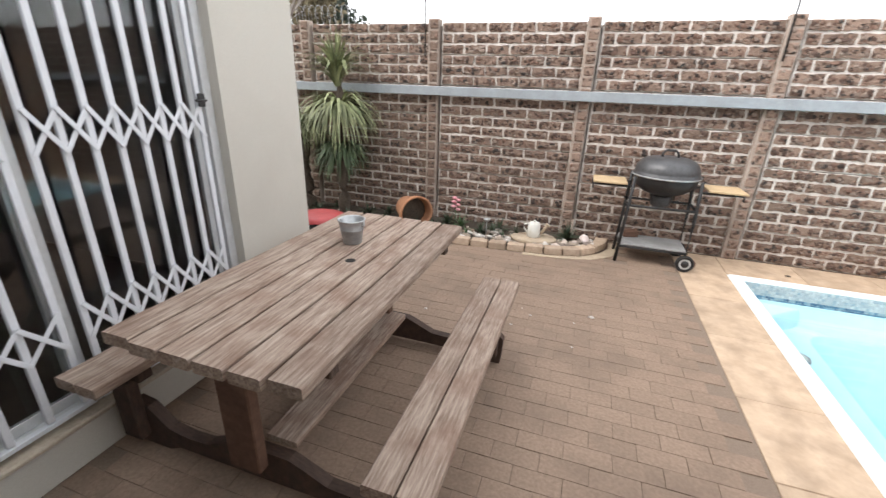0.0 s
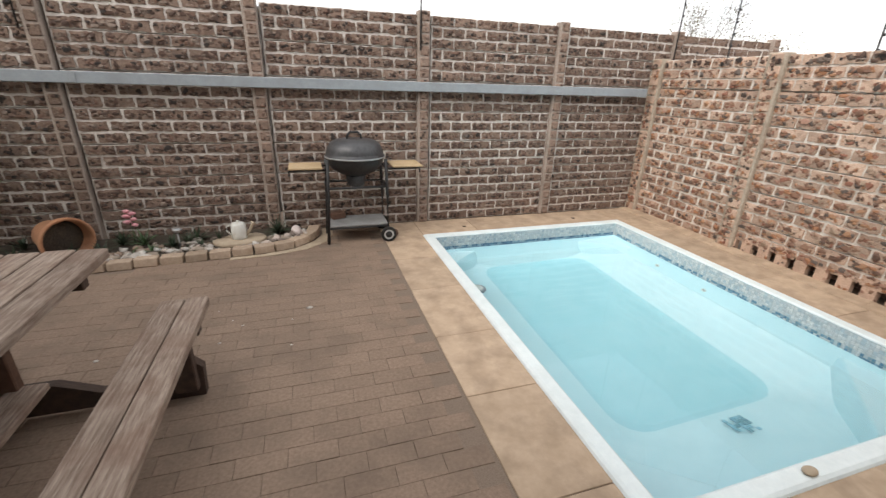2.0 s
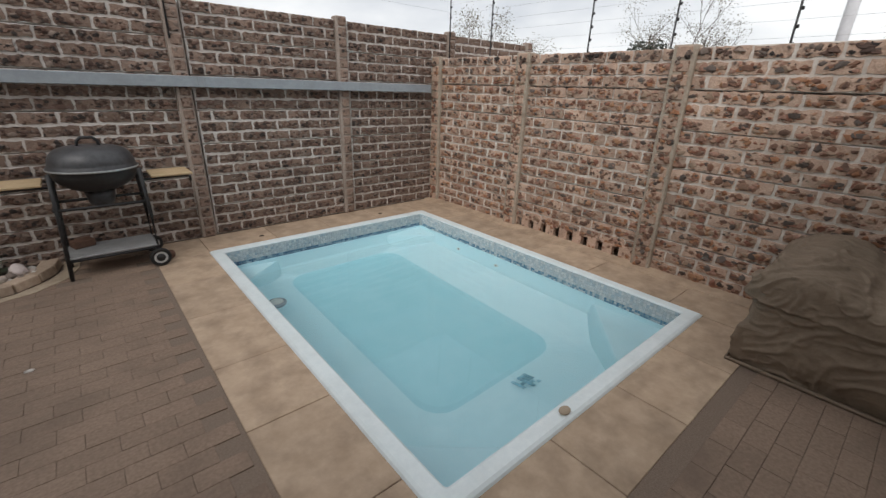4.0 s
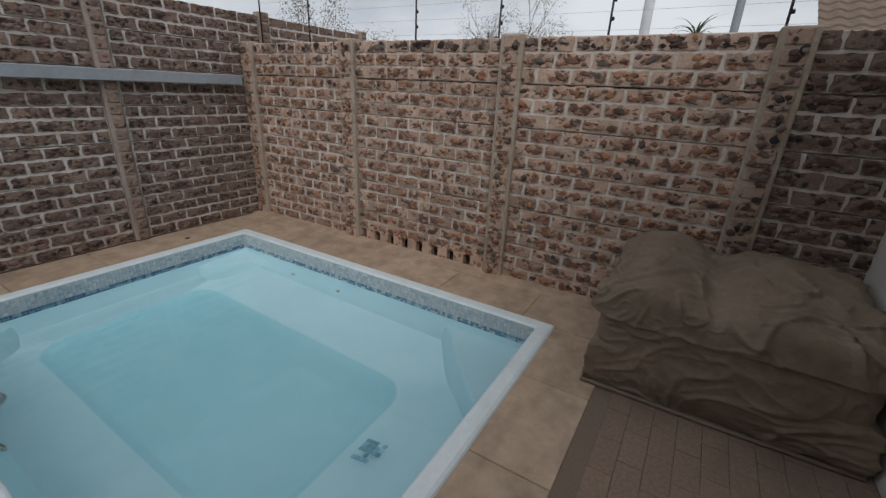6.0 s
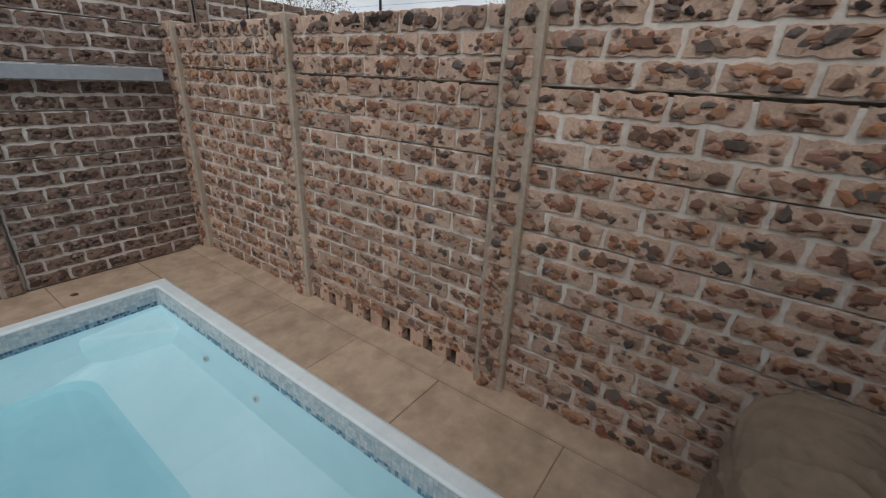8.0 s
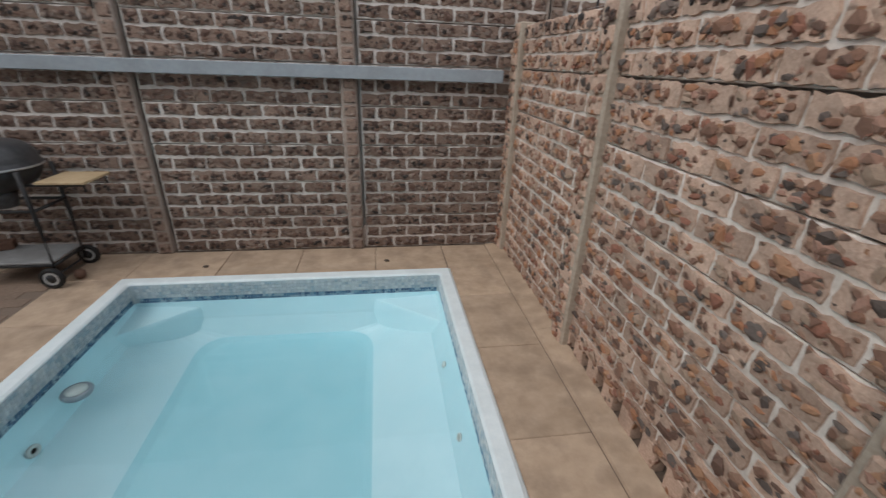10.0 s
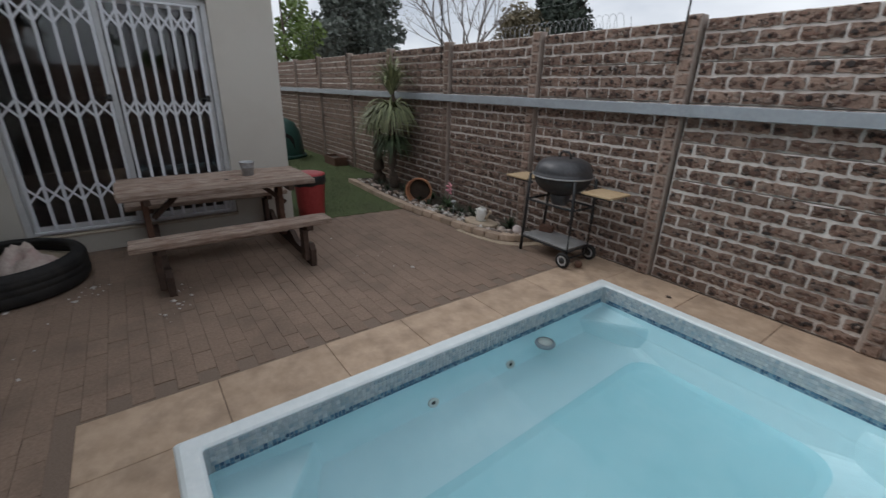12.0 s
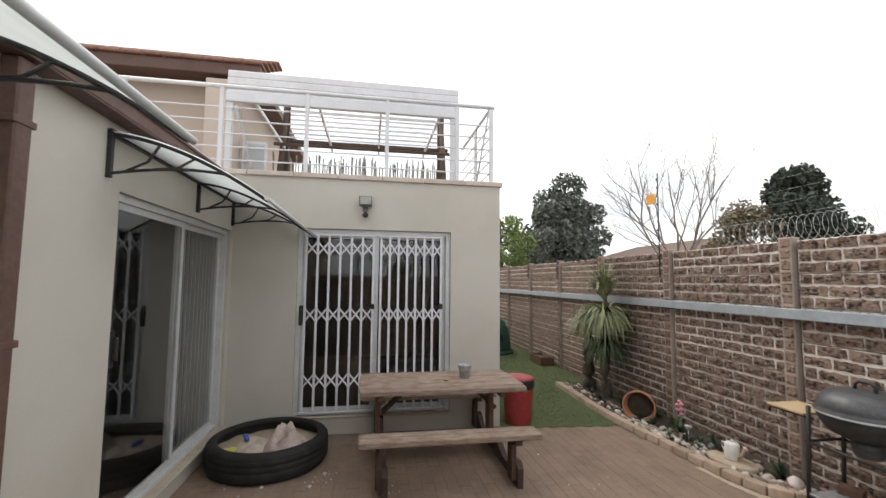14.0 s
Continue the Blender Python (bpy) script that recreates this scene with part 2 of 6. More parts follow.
def tube(bm, pts, r, n=8, r2=None, cap=True, mat=0):
    """A round bar along points."""
    pts = [Vector(p) for p in pts]
    rings = []
    for i, p in enumerate(pts):
        d = (pts[min(i + 1, len(pts) - 1)] - pts[max(i - 1, 0)]).normalized()
        q = d.to_track_quat("Z", "Y")
        rad = r if r2 is None else r + (r2 - r) * i / (len(pts) - 1)
        rings.append([bm.verts.new(p + q @ Vector((math.cos(a) * rad, math.sin(a) * rad, 0))) for a in (k * math.tau / n for k in range(n))])
    for a, b in zip(rings, rings[1:]):
        for k in range(n):
            f = bm.faces.new((a[k], a[(k + 1) % n], b[(k + 1) % n], b[k]))
            f.smooth, f.material_index = True, mat
    if cap:
        bm.faces.new(rings[0][::-1]).material_index = mat
        bm.faces.new(rings[-1]).material_index = mat
    return bm


def lathe(bm, profile, n=32, mat=0, close=False):
    """Turns a profile of (radius, height) about z."""
    rings = []
    for r, z in profile:
        if r < 1e-5:
            rings.append([bm.verts.new((0, 0, z))])
        else:
            rings.append([bm.verts.new((r * math.cos(a), r * math.sin(a), z)) for a in (k * math.tau / n for k in range(n))])
    pairs = list(zip(rings, rings[1:]))
    if close:
        pairs.append((rings[-1], rings[0]))
    for a, b in pairs:
        for k in range(n):
            j = (k + 1) % n
            if len(a) == 1 and len(b) == 1:
                continue
            if len(a) == 1:
                f = bm.faces.new((a[0], b[j], b[k]))
            elif len(b) == 1:
                f = bm.faces.new((a[k], a[j], b[0]))
            else:
                f = bm.faces.new((a[k], a[j], b[j], b[k]))
            f.smooth, f.material_index = True, mat
    bmesh.ops.recalc_face_normals(bm, faces=bm.faces)
    return bm


def ico_base(sub=1):
    bm = bmesh.new()
    bmesh.ops.create_icosphere(bm, subdivisions=sub, radius=1)
    v = np.array([x.co[:] for x in bm.verts])
    f = [[x.index for x in p.verts] for p in bm.faces]
    bm.free()
    return v, np.array(f)


ICO_V, ICO_F = ico_base(1)


def pebbles(name, places, material, parent=None, label="", rng=None, smooth=True):
    """Many small uneven stones in one mesh. places: centre, three half sizes."""
    rng = rng or np.random.default_rng(5)
    vs, fs = [], []
    for i, (c, s) in enumerate(places):
        jig = 1 + rng.uniform(-0.5, 0.4, (len(ICO_V), 1))
        a = rng.uniform(0, math.tau)
        ca, sa = math.cos(a), math.sin(a)
        v = ICO_V * jig
        v = np.column_stack((v[:, 0] * ca - v[:, 1] * sa, v[:, 0] * sa + v[:, 1] * ca, v[:, 2]))
        vs.append(v * np.array(s) + np.array(c))
        fs.append(ICO_F + i * len(ICO_V))
    me = bpy.data.meshes.new(name)
    me.from_pydata(np.concatenate(vs).tolist(), [], np.concatenate(fs).tolist())
    me.materials.append(material)
    if smooth:
        me.shade_smooth()
    ob = new(name, me)
    ob["kind"] = "stuff"
    if parent is not None:
        ob.parent = parent
    if label:
        ob["label"] = label
    return ob


# ---- plan: wall fronts, house fronts, pool ----
WALL_A, WALL_B = 5.64, 5.79
HOUSE_X, HOUSE_Y, HOUSE_N = -0.26, 0.44, 3.45
POOL = (2.83, 1.91, 5.245, 5.155)
DECK = (2.43, 1.55)
COURSE = 0.1


def brick_mesh(seed, w, h, d):
    """A split-faced brick: its front is craggy with deep pockets, its back flat. Local x along the wall, -y out of it."""
    rng = random.Random(seed)
    bm = bmesh.new()
    nx, nz = max(3, int(round(w / 0.028))), 3
    bulge = rng.uniform(0.3, 0.7)
    g = []
    for i in range(nx + 1):
        col = []
        for k in range(nz + 1):
            if 0 < i < nx and 0 < k < nz:
                heap = math.exp(-((i / nx - bulge) / 0.42) ** 2)
                out = rng.choice((0.45, 0.65, 0.85, 1.0)) * (0.65 + 0.35 * heap)
            else:
                out = rng.uniform(0.45, 0.62)
            col.append(bm.verts.new((-w / 2 + w * i / nx + rng.uniform(-0.006, 0.006), -d * out, -h / 2 + h * k / nz + rng.uniform(-0.006, 0.006))))
        g.append(col)
    for i in range(nx):
        for k in range(nz):
            a, b, c, e = g[i][k], g[i + 1][k], g[i + 1][k + 1], g[i][k + 1]
            if rng.random() < 0.5:
                bm.faces.new((a, b, c))
                bm.faces.new((a, c, e))
            else:
                bm.faces.new((a, b, e))
                bm.faces.new((b, c, e))
    rim = [g[i][0] for i in range(nx)] + [g[nx][k] for k in range(nz)] + [g[i][nz] for i in range(nx, 0, -1)] + [g[0][k] for k in range(nz, 0, -1)]
    back = [bm.verts.new((v.co.x * 1.02, 0.004, v.co.z * 1.03)) for v in rim]
    for i in range(len(rim)):
        j = (i + 1) % len(rim)
        bm.faces.new((rim[j], rim[i], back[i], back[j]))
    return bm


def post_mesh(height, w, d, seed, strip=1):
    """A concrete post with a strip of rough blocks down its front between plain edges."""
    rng = random.Random(seed)
    bm = bmesh.new()
    box(bm, (-w / 2, -d, 0), (w / 2, 0.06, height), 0.008, mat=0)
    n = int(height / COURSE)
    for i in range(n):
        z = (i + 0.5) * height / n
        x0 = -w / 2 + 0.01 + rng.uniform(-0.003, 0.003)
        x1 = w / 2 - 0.024 + rng.uniform(-0.003, 0.003)
        if strip < 0:
            x0, x1 = -x1, -x0
        elif strip == 0:
            x0 = -x1
        box(bm, (x0, -d - rng.uniform(0.006, 0.016), z - 0.042), (x1, -d + 0.01, z + 0.042), 0.009, mat=1)
    return bm


def precast_wall(name, label, m, bays, height, mortar, face, stone, near, holes=(), seed=1, weathered=None, relief=0.022, coarse=1.0, per_brick=20, slot=-1, brick=(0.22, 0.08), proud=0.8):
    """A wall of precast panels between posts. bays: start, end along the wall; near: the stretch whose bricks are
    separate; weathered: start, face and stone of the end whose shade and damp are put in as darker colour.
    """
    rng = random.Random(seed)
    nrng = np.random.default_rng(seed)
    a, b = bays[0][0], bays[-1][1]
    bm = bmesh.new()
    panels = int(round(height / 0.3))
    ph = height / panels
    for s, e in bays:
        for p in range(panels):
            tilt = rng.uniform(-0.004, 0.004)
            if holes and p == 0 and s <= holes[0] <= e:
                # the bottom panel with its row of drain holes
                xs = sorted(holes)
                hw = 0.034
                edges = [s] + [q for x in xs for q in (x - hw, x + hw)] + [e]
                drain = bmesh.new()
                for k in range(0, len(edges), 2):
                    box(drain, (edges[k], -0.012, 0.0), (edges[k + 1], 0.05, 0.128), 0.003)
                box(drain, (s, -0.008, 0.128), (e, 0.05, 0.15), 0.0)
                box(drain, (s, 0.2, 0.0), (e, 0.22, 0.15), 0.0)
                box(drain, (s, 0.052, 0.13), (e, 0.2, 0.15), 0.0)
                box(bm, (s, 0.0, 0.15), (e, 0.05, ph - 0.006), 0.0)
                continue
            box(bm, (s, tilt, p * ph), (e, tilt + 0.05, (p + 1) * ph - (0.016 if p == slot else rng.choice((0.004, 0.005, 0.007)))), 0.004)
    box(bm, (a, 0.058, 0.18), (b, 0.085, height - 0.03))
    wall = tagged(part(name, bm, mortar, m=m), label, "garden wall", kind="structure")
    if holes:
        part("drain_panel", drain, face, wall, "bottom panel with square drain holes")
    variants = [brick_mesh(seed * 50 + i, brick[0], brick[1], relief) for i in range(7)]
    halves = [brick_mesh(seed * 90 + i, brick[0] - 0.122, brick[1], relief) for i in range(4)]
    protos = {}
    far_v, far_f, stones = [], [], []
    dark_v, dark_f, dark_stones = [], [], []
    count = 0
    rows = int(round(height / COURSE))
    ch = height / rows
    for s, e in bays:
        for r in range(rows):
            z = (r + 0.5) * ch
            # whole bricks with a half one at either end of alternate courses, stretched a little to fill the bay
            halves_in = max(2, int(round((e - s - 0.01) / 0.12)))
            unit = (e - s - 0.01) / halves_in
            x_at, left = s + 0.005, halves_in
            while left > 0:
                half = left == 1 or (r % 2 == 1 and left == halves_in)
                w = unit if half else 2 * unit
                left -= 1 if half else 2
                c = x_at + w / 2
                x_at += w
                if holes and r == 0 and s <= holes[0] <= e:
                    continue
                pool = halves if half else variants
                k = rng.randrange(len(pool))
                local = pose(c, rng.uniform(-0.005, -0.001), z, rng.uniform(-1.2, 1.2), rng.uniform(-0.8, 0.8), rng.uniform(-0.8, 0.8))
                if near[0] <= c <= near[1] and count < 300:
                    key = (half, k)
                    if key not in protos:
                        protos[key] = part("brick", pool[k].copy(), face, wall, m=local)
                    else:
                        share(protos[key], wall, local)
                    count += 1
                else:
                    # past weathered[0] the end bay's shade and damp are put into darker bricks
                    to_v, to_f = (dark_v, dark_f) if weathered and c > weathered[0] else (far_v, far_f)
                    o = len(to_v)
                    bmk = pool[k]
                    bmk.verts.index_update()
                    to_v += [tuple(local @ v.co) for v in bmk.verts]
                    to_f += [[v.index + o for v in f.verts] for f in bmk.faces]
                if near[2] <= c <= near[3]:
                    mid = nrng.uniform(-0.25, 0.25) * w
                    for _ in range(per_brick // 2 if half else per_brick):
                        q = coarse * nrng.choice((0.007, 0.010, 0.014, 0.019, 0.025)) * nrng.uniform(0.85, 1.15)
                        hx_s, hz_s = q * nrng.uniform(0.8, 1.5), min(q * nrng.uniform(0.55, 1.05), brick[1] * 0.42)
                        room = max(0.004, w / 2 - 0.013 - hx_s)
                        # the shaded end bay and the weathered top course take the darker stones
                        (dark_stones if weathered and (c > weathered[0] or r == rows - 1) else stones).append(((c + np.clip(mid + nrng.normal(0, 0.27) * w, -room, room), -relief * nrng.uniform(0.55, 1.1) - 0.002, z + nrng.uniform(-1, 1) * (brick[1] / 2 - hz_s)),
                                       (hx_s, q * proud * nrng.uniform(0.5, 1.0), hz_s)))
    for q in variants + halves:
        q.free()
    for name_b, v_b, f_b, face_b in (("distant_bricks", far_v, far_f, face), ("weathered_bricks", dark_v, dark_f, weathered and weathered[1])):
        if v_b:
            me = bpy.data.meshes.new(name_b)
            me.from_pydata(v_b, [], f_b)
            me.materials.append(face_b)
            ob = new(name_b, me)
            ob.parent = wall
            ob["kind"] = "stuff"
    if dark_stones:
        pebbles("weathered_aggregate", dark_stones, weathered[2], wall, "dark stones set in the brick faces, weathering and end-bay shade in their colour", nrng, False)
    pebbles("aggregate", stones, stone, wall, "brown stones set in the brick faces", nrng, False)
    return wall


M_A = pose(0, WALL_A, 0)
M_B = Matrix.Translation((WALL_B, 0, 0)) @ Matrix.Rotation(radians(-90), 4, "Z")
# local x of wall B runs towards -y
a_posts = [4.49 - 1.55 * k for k in range(-2, 9)][::-1]
a_bays = [(p + 0.08, q - 0.05) for p, q in zip(a_posts, a_posts[1:])]
wall_a = precast_wall("wall_north", "tall brown precast brick-faced garden wall with pale joints", M_A, a_bays, 2.08, m_mortar_a, m_brick_a, m_stone_a, (1.3, 4.6, -2.0, 6.2), seed=3, relief=0.010, coarse=0.85, per_brick=20, brick=(0.214, 0.075), proud=0.55)
b_posts = [-5.55, -4.17, -2.62, -1.05, 0.5, 2.05]
b_bays = [(p + 0.06, q - 0.06) for p, q in zip(b_posts, b_posts[1:])]
drain_holes = [-4.04 + 0.166 * i for i in range(8)]
# shade and damp of the south end are coloured in with the dark brick kind
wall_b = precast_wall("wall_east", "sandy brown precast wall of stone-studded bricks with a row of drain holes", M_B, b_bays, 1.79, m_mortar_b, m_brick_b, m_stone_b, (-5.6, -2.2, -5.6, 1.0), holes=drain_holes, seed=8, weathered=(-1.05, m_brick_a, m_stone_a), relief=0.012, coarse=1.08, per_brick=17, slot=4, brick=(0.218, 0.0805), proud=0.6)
pa = None
for x in a_posts:
    if pa is None:
        pa = part("post", post_mesh(2.11, 0.12, 0.045, 4, -1), (m_post_a, m_brick_a), wall_a, "rough-faced concrete post", m=pose(x, 0, 0))
    else:
        share(pa, wall_a, pose(x, 0, 0))
pb = None
for x in b_posts:
    if pb is None:
        pb = part("post", post_mesh(1.805, 0.17, 0.05, 9, 0), (m_concrete, m_brick_b), wall_b, "rough-faced concrete post", m=pose(x, 0, 0))
    else:
        share(pb, wall_b, pose(x, 0, 0))
rng0 = np.random.default_rng(31)
# end posts get their shade as dark stones, post tops their weathering
for tag, old in (("post_aggregate", False), ("weathered_post_aggregate", True)):
    stones = []
    for x in b_posts:
        for i in range(120):
            q = rng0.uniform(0.009, 0.025)
            z = rng0.uniform(0.02, 1.76)
            if old == (x > -1.2 or z > 1.66):
                stones.append(((x + rng0.uniform(-0.045, 0.045), -0.062, z), (q * 1.1, q * 0.6, q)))
    pebbles(tag, stones, m_stone_a if old else m_stone_b, wall_b, "dark stones set in the posts, weathered tops and end shade in their colour" if old else "brown stones set in the posts", rng0, False)

# grey steel rail along the north wall
rail_thing = thing("wall_rail", pose(0, WALL_A, 0), "long grey painted steel channel fixed along the brick wall", "rail", kind="structure")
bm = bmesh.new()
box(bm, (-9.5, -0.105, 1.385), (5.66, -0.055, 1.475), 0.004)
part("channel", bm, m_grey_steel, rail_thing)
for x in (-6, -3.1, 0.0, 3.05):
    part("joint_plate", boxed((x, -0.109, 1.388), (x + 0.05, -0.1055, 1.472), 0.001), m_grey_steel, rail_thing)

# ---- ground ----

def sheet(name, outer, hole, z, material, label, category):
    """One sheet with a rectangular opening in it."""
    bm = bmesh.new()
    x0, y0, x1, y1 = outer
    a0, b0, a1, b1 = hole
    xs, ys = [x0, a0, a1, x1], [y0, b0, b1, y1]
    g = [[bm.verts.new((x, y, z)) for y in ys] for x in xs]
    for i in range(3):
        for k in range(3):
            if (i, k) != (1, 1):
                bm.faces.new((g[i][k], g[i + 1][k], g[i + 1][k + 1], g[i][k + 1]))
    return tagged(part(name, bm, material), label, category, kind="structure")


ground = sheet("ground", (-600, -600, 600, 600), (POOL[0] + 0.04, POOL[1] + 0.04, POOL[2] - 0.04, POOL[3] - 0.04), -0.0055, m_sand, "sandy brown earth bed beneath the paving", "ground")

# slabs round the pool
deck = tagged(part("pool_surround", boxed((DECK[0], DECK[1], -0.011), (DECK[0] + 0.02, DECK[1] + 0.02, -0.004)), m_sand), "sandstone-coloured slab surround of the pool", "paving", kind="structure")
rs = random.Random(12)


def slab(x0, y0, x1, y1):
    g = 0.002
    part("slab", boxed((x0 + g, y0 + g, -0.01), (x1 - g, y1 - g, rs.uniform(-0.0005, 0.0015)), 0.003), m_slab, deck)


y = DECK[1]
for step in (0.61, 0.62, 0.55, 0.66, 0.6, 0.57, 0.49):
    slab(DECK[0], y, POOL[0] + 0.01, min(y + step, 5.62))
    y += step
x = POOL[0] + 0.01
for step in (0.62, 0.58, 0.61, 0.58):
    slab(x, DECK[1], x + step, POOL[1] + 0.01)
    slab(x, POOL[3] - 0.01, x + step, 5.62)
    x += step
y = DECK[1]
for step in (0.6, 0.7, 0.62, 0.66, 0.6, 0.44, 0.45):
    slab(POOL[2] - 0.01, y, 5.635, y + step)
    y += step

# screed strip along the foot of the east wall
bm = bmesh.new()
for k in range(9):
    y0 = DECK[1] + 0.452 * k
    lift = rs.uniform(0.0, 0.004)
    q = [bm.verts.new(c) for c in ((5.638, y0, -0.01), (5.638, y0 + 0.452, -0.01), (5.645, y0 + 0.452, 0.008), (5.645, y0, 0.008), (5.785, y0 + 0.452, 0.018 + lift), (5.785, y0, 0.018 + lift))]
    bm.faces.new((q[3], q[2], q[1], q[0]))
    bm.faces.new((q[5], q[4], q[2], q[3]))
tagged(part("trim_screed", bm, m_slab), "rough screed strip along the foot of the wall", "screed", kind="structure")

# ---- pool ----
px0, py0, px1, py1 = POOL
m_gel = surf("pale_blue_gelcoat", (0.59, 0.805, 0.855), (0.65, 0.85, 0.895), grain=6, stain=(0.53, 0.77, 0.825), stain_scale=1.2, stain_amount=0.4, rough=0.35, bump=0.03)
m_gel_rim = surf("white_gelcoat_rim", (0.72, 0.79, 0.81), (0.79, 0.85, 0.86), grain=30, stain=(0.55, 0.6, 0.6), stain_scale=5, stain_amount=0.35, rough=0.4, bump=0.04)
# same gelcoat as the sides; light lost in deep water is put into the colour
m_gel_deep = surf("depth_darkened_gelcoat_floor", (0.39, 0.695, 0.765), (0.44, 0.735, 0.80), grain=5, stain=(0.46, 0.73, 0.79), stain_scale=1.6, stain_amount=0.4, rough=0.35, bump=0.03)
m_mosaic = island_ramp("blue_grey_mosaic_tiles", [(0.50, 0.57, 0.61), (0.56, 0.63, 0.66), (0.46, 0.55, 0.60), (0.63, 0.69, 0.71), (0.40, 0.51, 0.58), (0.54, 0.61, 0.65), (0.60, 0.66, 0.67)], rough=0.3, grain=40, bump=0.1)
m_mosaic_dark = island_ramp("navy_mosaic_tiles", [(0.08, 0.18, 0.30), (0.13, 0.27, 0.40), (0.07, 0.15, 0.26), (0.24, 0.41, 0.53), (0.11, 0.23, 0.35), (0.36, 0.50, 0.59)], rough=0.3, grain=40, bump=0.1)
m_mosaic_limed = island_ramp("lime_scaled_mosaic_tiles", [(0.66, 0.71, 0.73), (0.72, 0.76, 0.77), (0.62, 0.69, 0.72), (0.75, 0.78, 0.78), (0.52, 0.63, 0.69), (0.68, 0.73, 0.75), (0.58, 0.67, 0.71)], rough=0.5, grain=40, bump=0.2)
m_mosaic_faded = island_ramp("faded_blue_mosaic_tiles", [(0.16, 0.33, 0.47), (0.30, 0.47, 0.58), (0.55, 0.65, 0.70), (0.22, 0.40, 0.52), (0.66, 0.72, 0.75), (0.13, 0.28, 0.42)], rough=0.4, grain=40, bump=0.2)
m_grout = surf("pale_tile_grout", (0.38, 0.44, 0.47), (0.45, 0.51, 0.53), grain=60, rough=0.8, bump=0.1)

pool = thing("swimming_pool", pose((px0 + px1) / 2, (py0 + py1) / 2, 0), "pale blue fibreglass swimming pool with white rim and clear water", "pool")


def ring(bm, rects, mat=0, smooth=False):
    """Bridges rectangles (x0, y0, x1, y1, z, corner radius) one after another."""
    loops = []
    for x0, y0, x1, y1, z, r in rects:
        loop = []
        for cx, cy, a0 in ((x1 - r, y1 - r, 0), (x0 + r, y1 - r, 90), (x0 + r, y0 + r, 180), (x1 - r, y0 + r, 270)):
            for k in range(5):
                a = radians(a0 + 22.5 * k)
                loop.append(bm.verts.new((cx + r * math.cos(a), cy + r * math.sin(a), z)))
        loops.append(loop)
    n = len(loops[0])
    for p, q in zip(loops, loops[1:]):
        for k in range(n):
            f = bm.faces.new((p[k], p[(k + 1) % n], q[(k + 1) % n], q[k]))
            f.material_index, f.smooth = mat, smooth
    return loops


hx, hy = (px1 - px0) / 2, (py1 - py0) / 2
RIM = 0.102
bm = bmesh.new()
ring(bm, [(-hx, -hy, hx, hy, -0.05, 0.014), (-hx, -hy, hx, hy, 0.002, 0.014), (-hx + 0.008, -hy + 0.008, hx - 0.008, hy - 0.008, 0.012, 0.016),
          (-hx + 0.024, -hy + 0.024, hx - 0.024, hy - 0.024, 0.019, 0.018), (-hx + RIM - 0.012, -hy + RIM - 0.012, hx - RIM + 0.012, hy - RIM + 0.012, 0.017, 0.02),
          (-hx + RIM, -hy + RIM, hx - RIM, hy - RIM, 0.008, 0.02), (-hx + RIM, -hy + RIM, hx - RIM, hy - RIM, 0.0, 0.02)])
part("rim", bm, m_gel_rim, pool, "white moulded pool rim")
ix, iy = hx - RIM, hy - RIM
WATER = -0.135
bm = bmesh.new()
ring(bm, [(-ix, -iy, ix, iy, 0.0, 0.02), (-ix, -iy, ix, iy, -0.15, 0.02)])
part("tile_backing", bm, m_grout, pool, "pale grout behind the mosaic")


def mosaic(name, rows, material, label, z_top, sides, pitch=0.0252, skip=0.0, seed=1):
    """Small square tiles round the inside of the pool, row under row."""
    rn = random.Random(seed)
    vs, fs = [], []
    for side, (a, b, inward) in enumerate((((-ix, -iy), (ix, -iy), (0, 1)), ((ix, -iy), (ix, iy), (-1, 0)), ((ix, iy), (-ix, iy), (0, -1)), ((-ix, iy), (-ix, -iy), (1, 0)))):
        if side not in sides:
            continue
        length = math.hypot(b[0] - a[0], b[1] - a[1])
        ux, uy = (b[0] - a[0]) / length, (b[1] - a[1]) / length
        n = int((length - 0.04) / pitch)
        for k in range(n):
            for r in range(rows):
                if rn.random() < skip:
                    continue
                o = len(vs)
                s0 = 0.02 + k * pitch
                h = 0.003 + rn.uniform(-0.0006, 0.0006)
                for d, g in ((0.0005, 0.0), (h, 0.0012)):
                    for s, z in ((s0 + g, -r * pitch - g), (s0 + pitch - 0.0022 - g, -r * pitch - g), (s0 + pitch - 0.0022 - g, -(r + 1) * pitch + 0.0022 + g), (s0 + g, -(r + 1) * pitch + 0.0022 + g)):
                        vs.append((a[0] + ux * s + inward[0] * d, a[1] + uy * s + inward[1] * d, z_top + z))
                fs += [(o + 4, o + 5, o + 6, o + 7)] + [(o + q, o + (q + 1) % 4, o + 4 + (q + 1) % 4, o + 4 + q) for q in range(4)]
    me = bpy.data.meshes.new(name)
    me.from_pydata(vs, [], fs)
    me.materials.append(material)
    ob = new(name, me)
    ob.parent = pool
    ob["label"], ob["kind"] = label, "stuff"
    return ob


mosaic("mosaic_band", 4, m_mosaic, "grey-blue mosaic waterline tiles", -0.004, (0, 2, 3), seed=5)
mosaic("mosaic_line", 2, m_mosaic_dark, "line of dark navy mosaic tiles", -0.1048, (0, 2, 3), pitch=0.0215, seed=6)
mosaic("mosaic_band", 4, m_mosaic_limed, "mosaic waterline tiles whitened by lime scale", -0.004, (1,), seed=7)
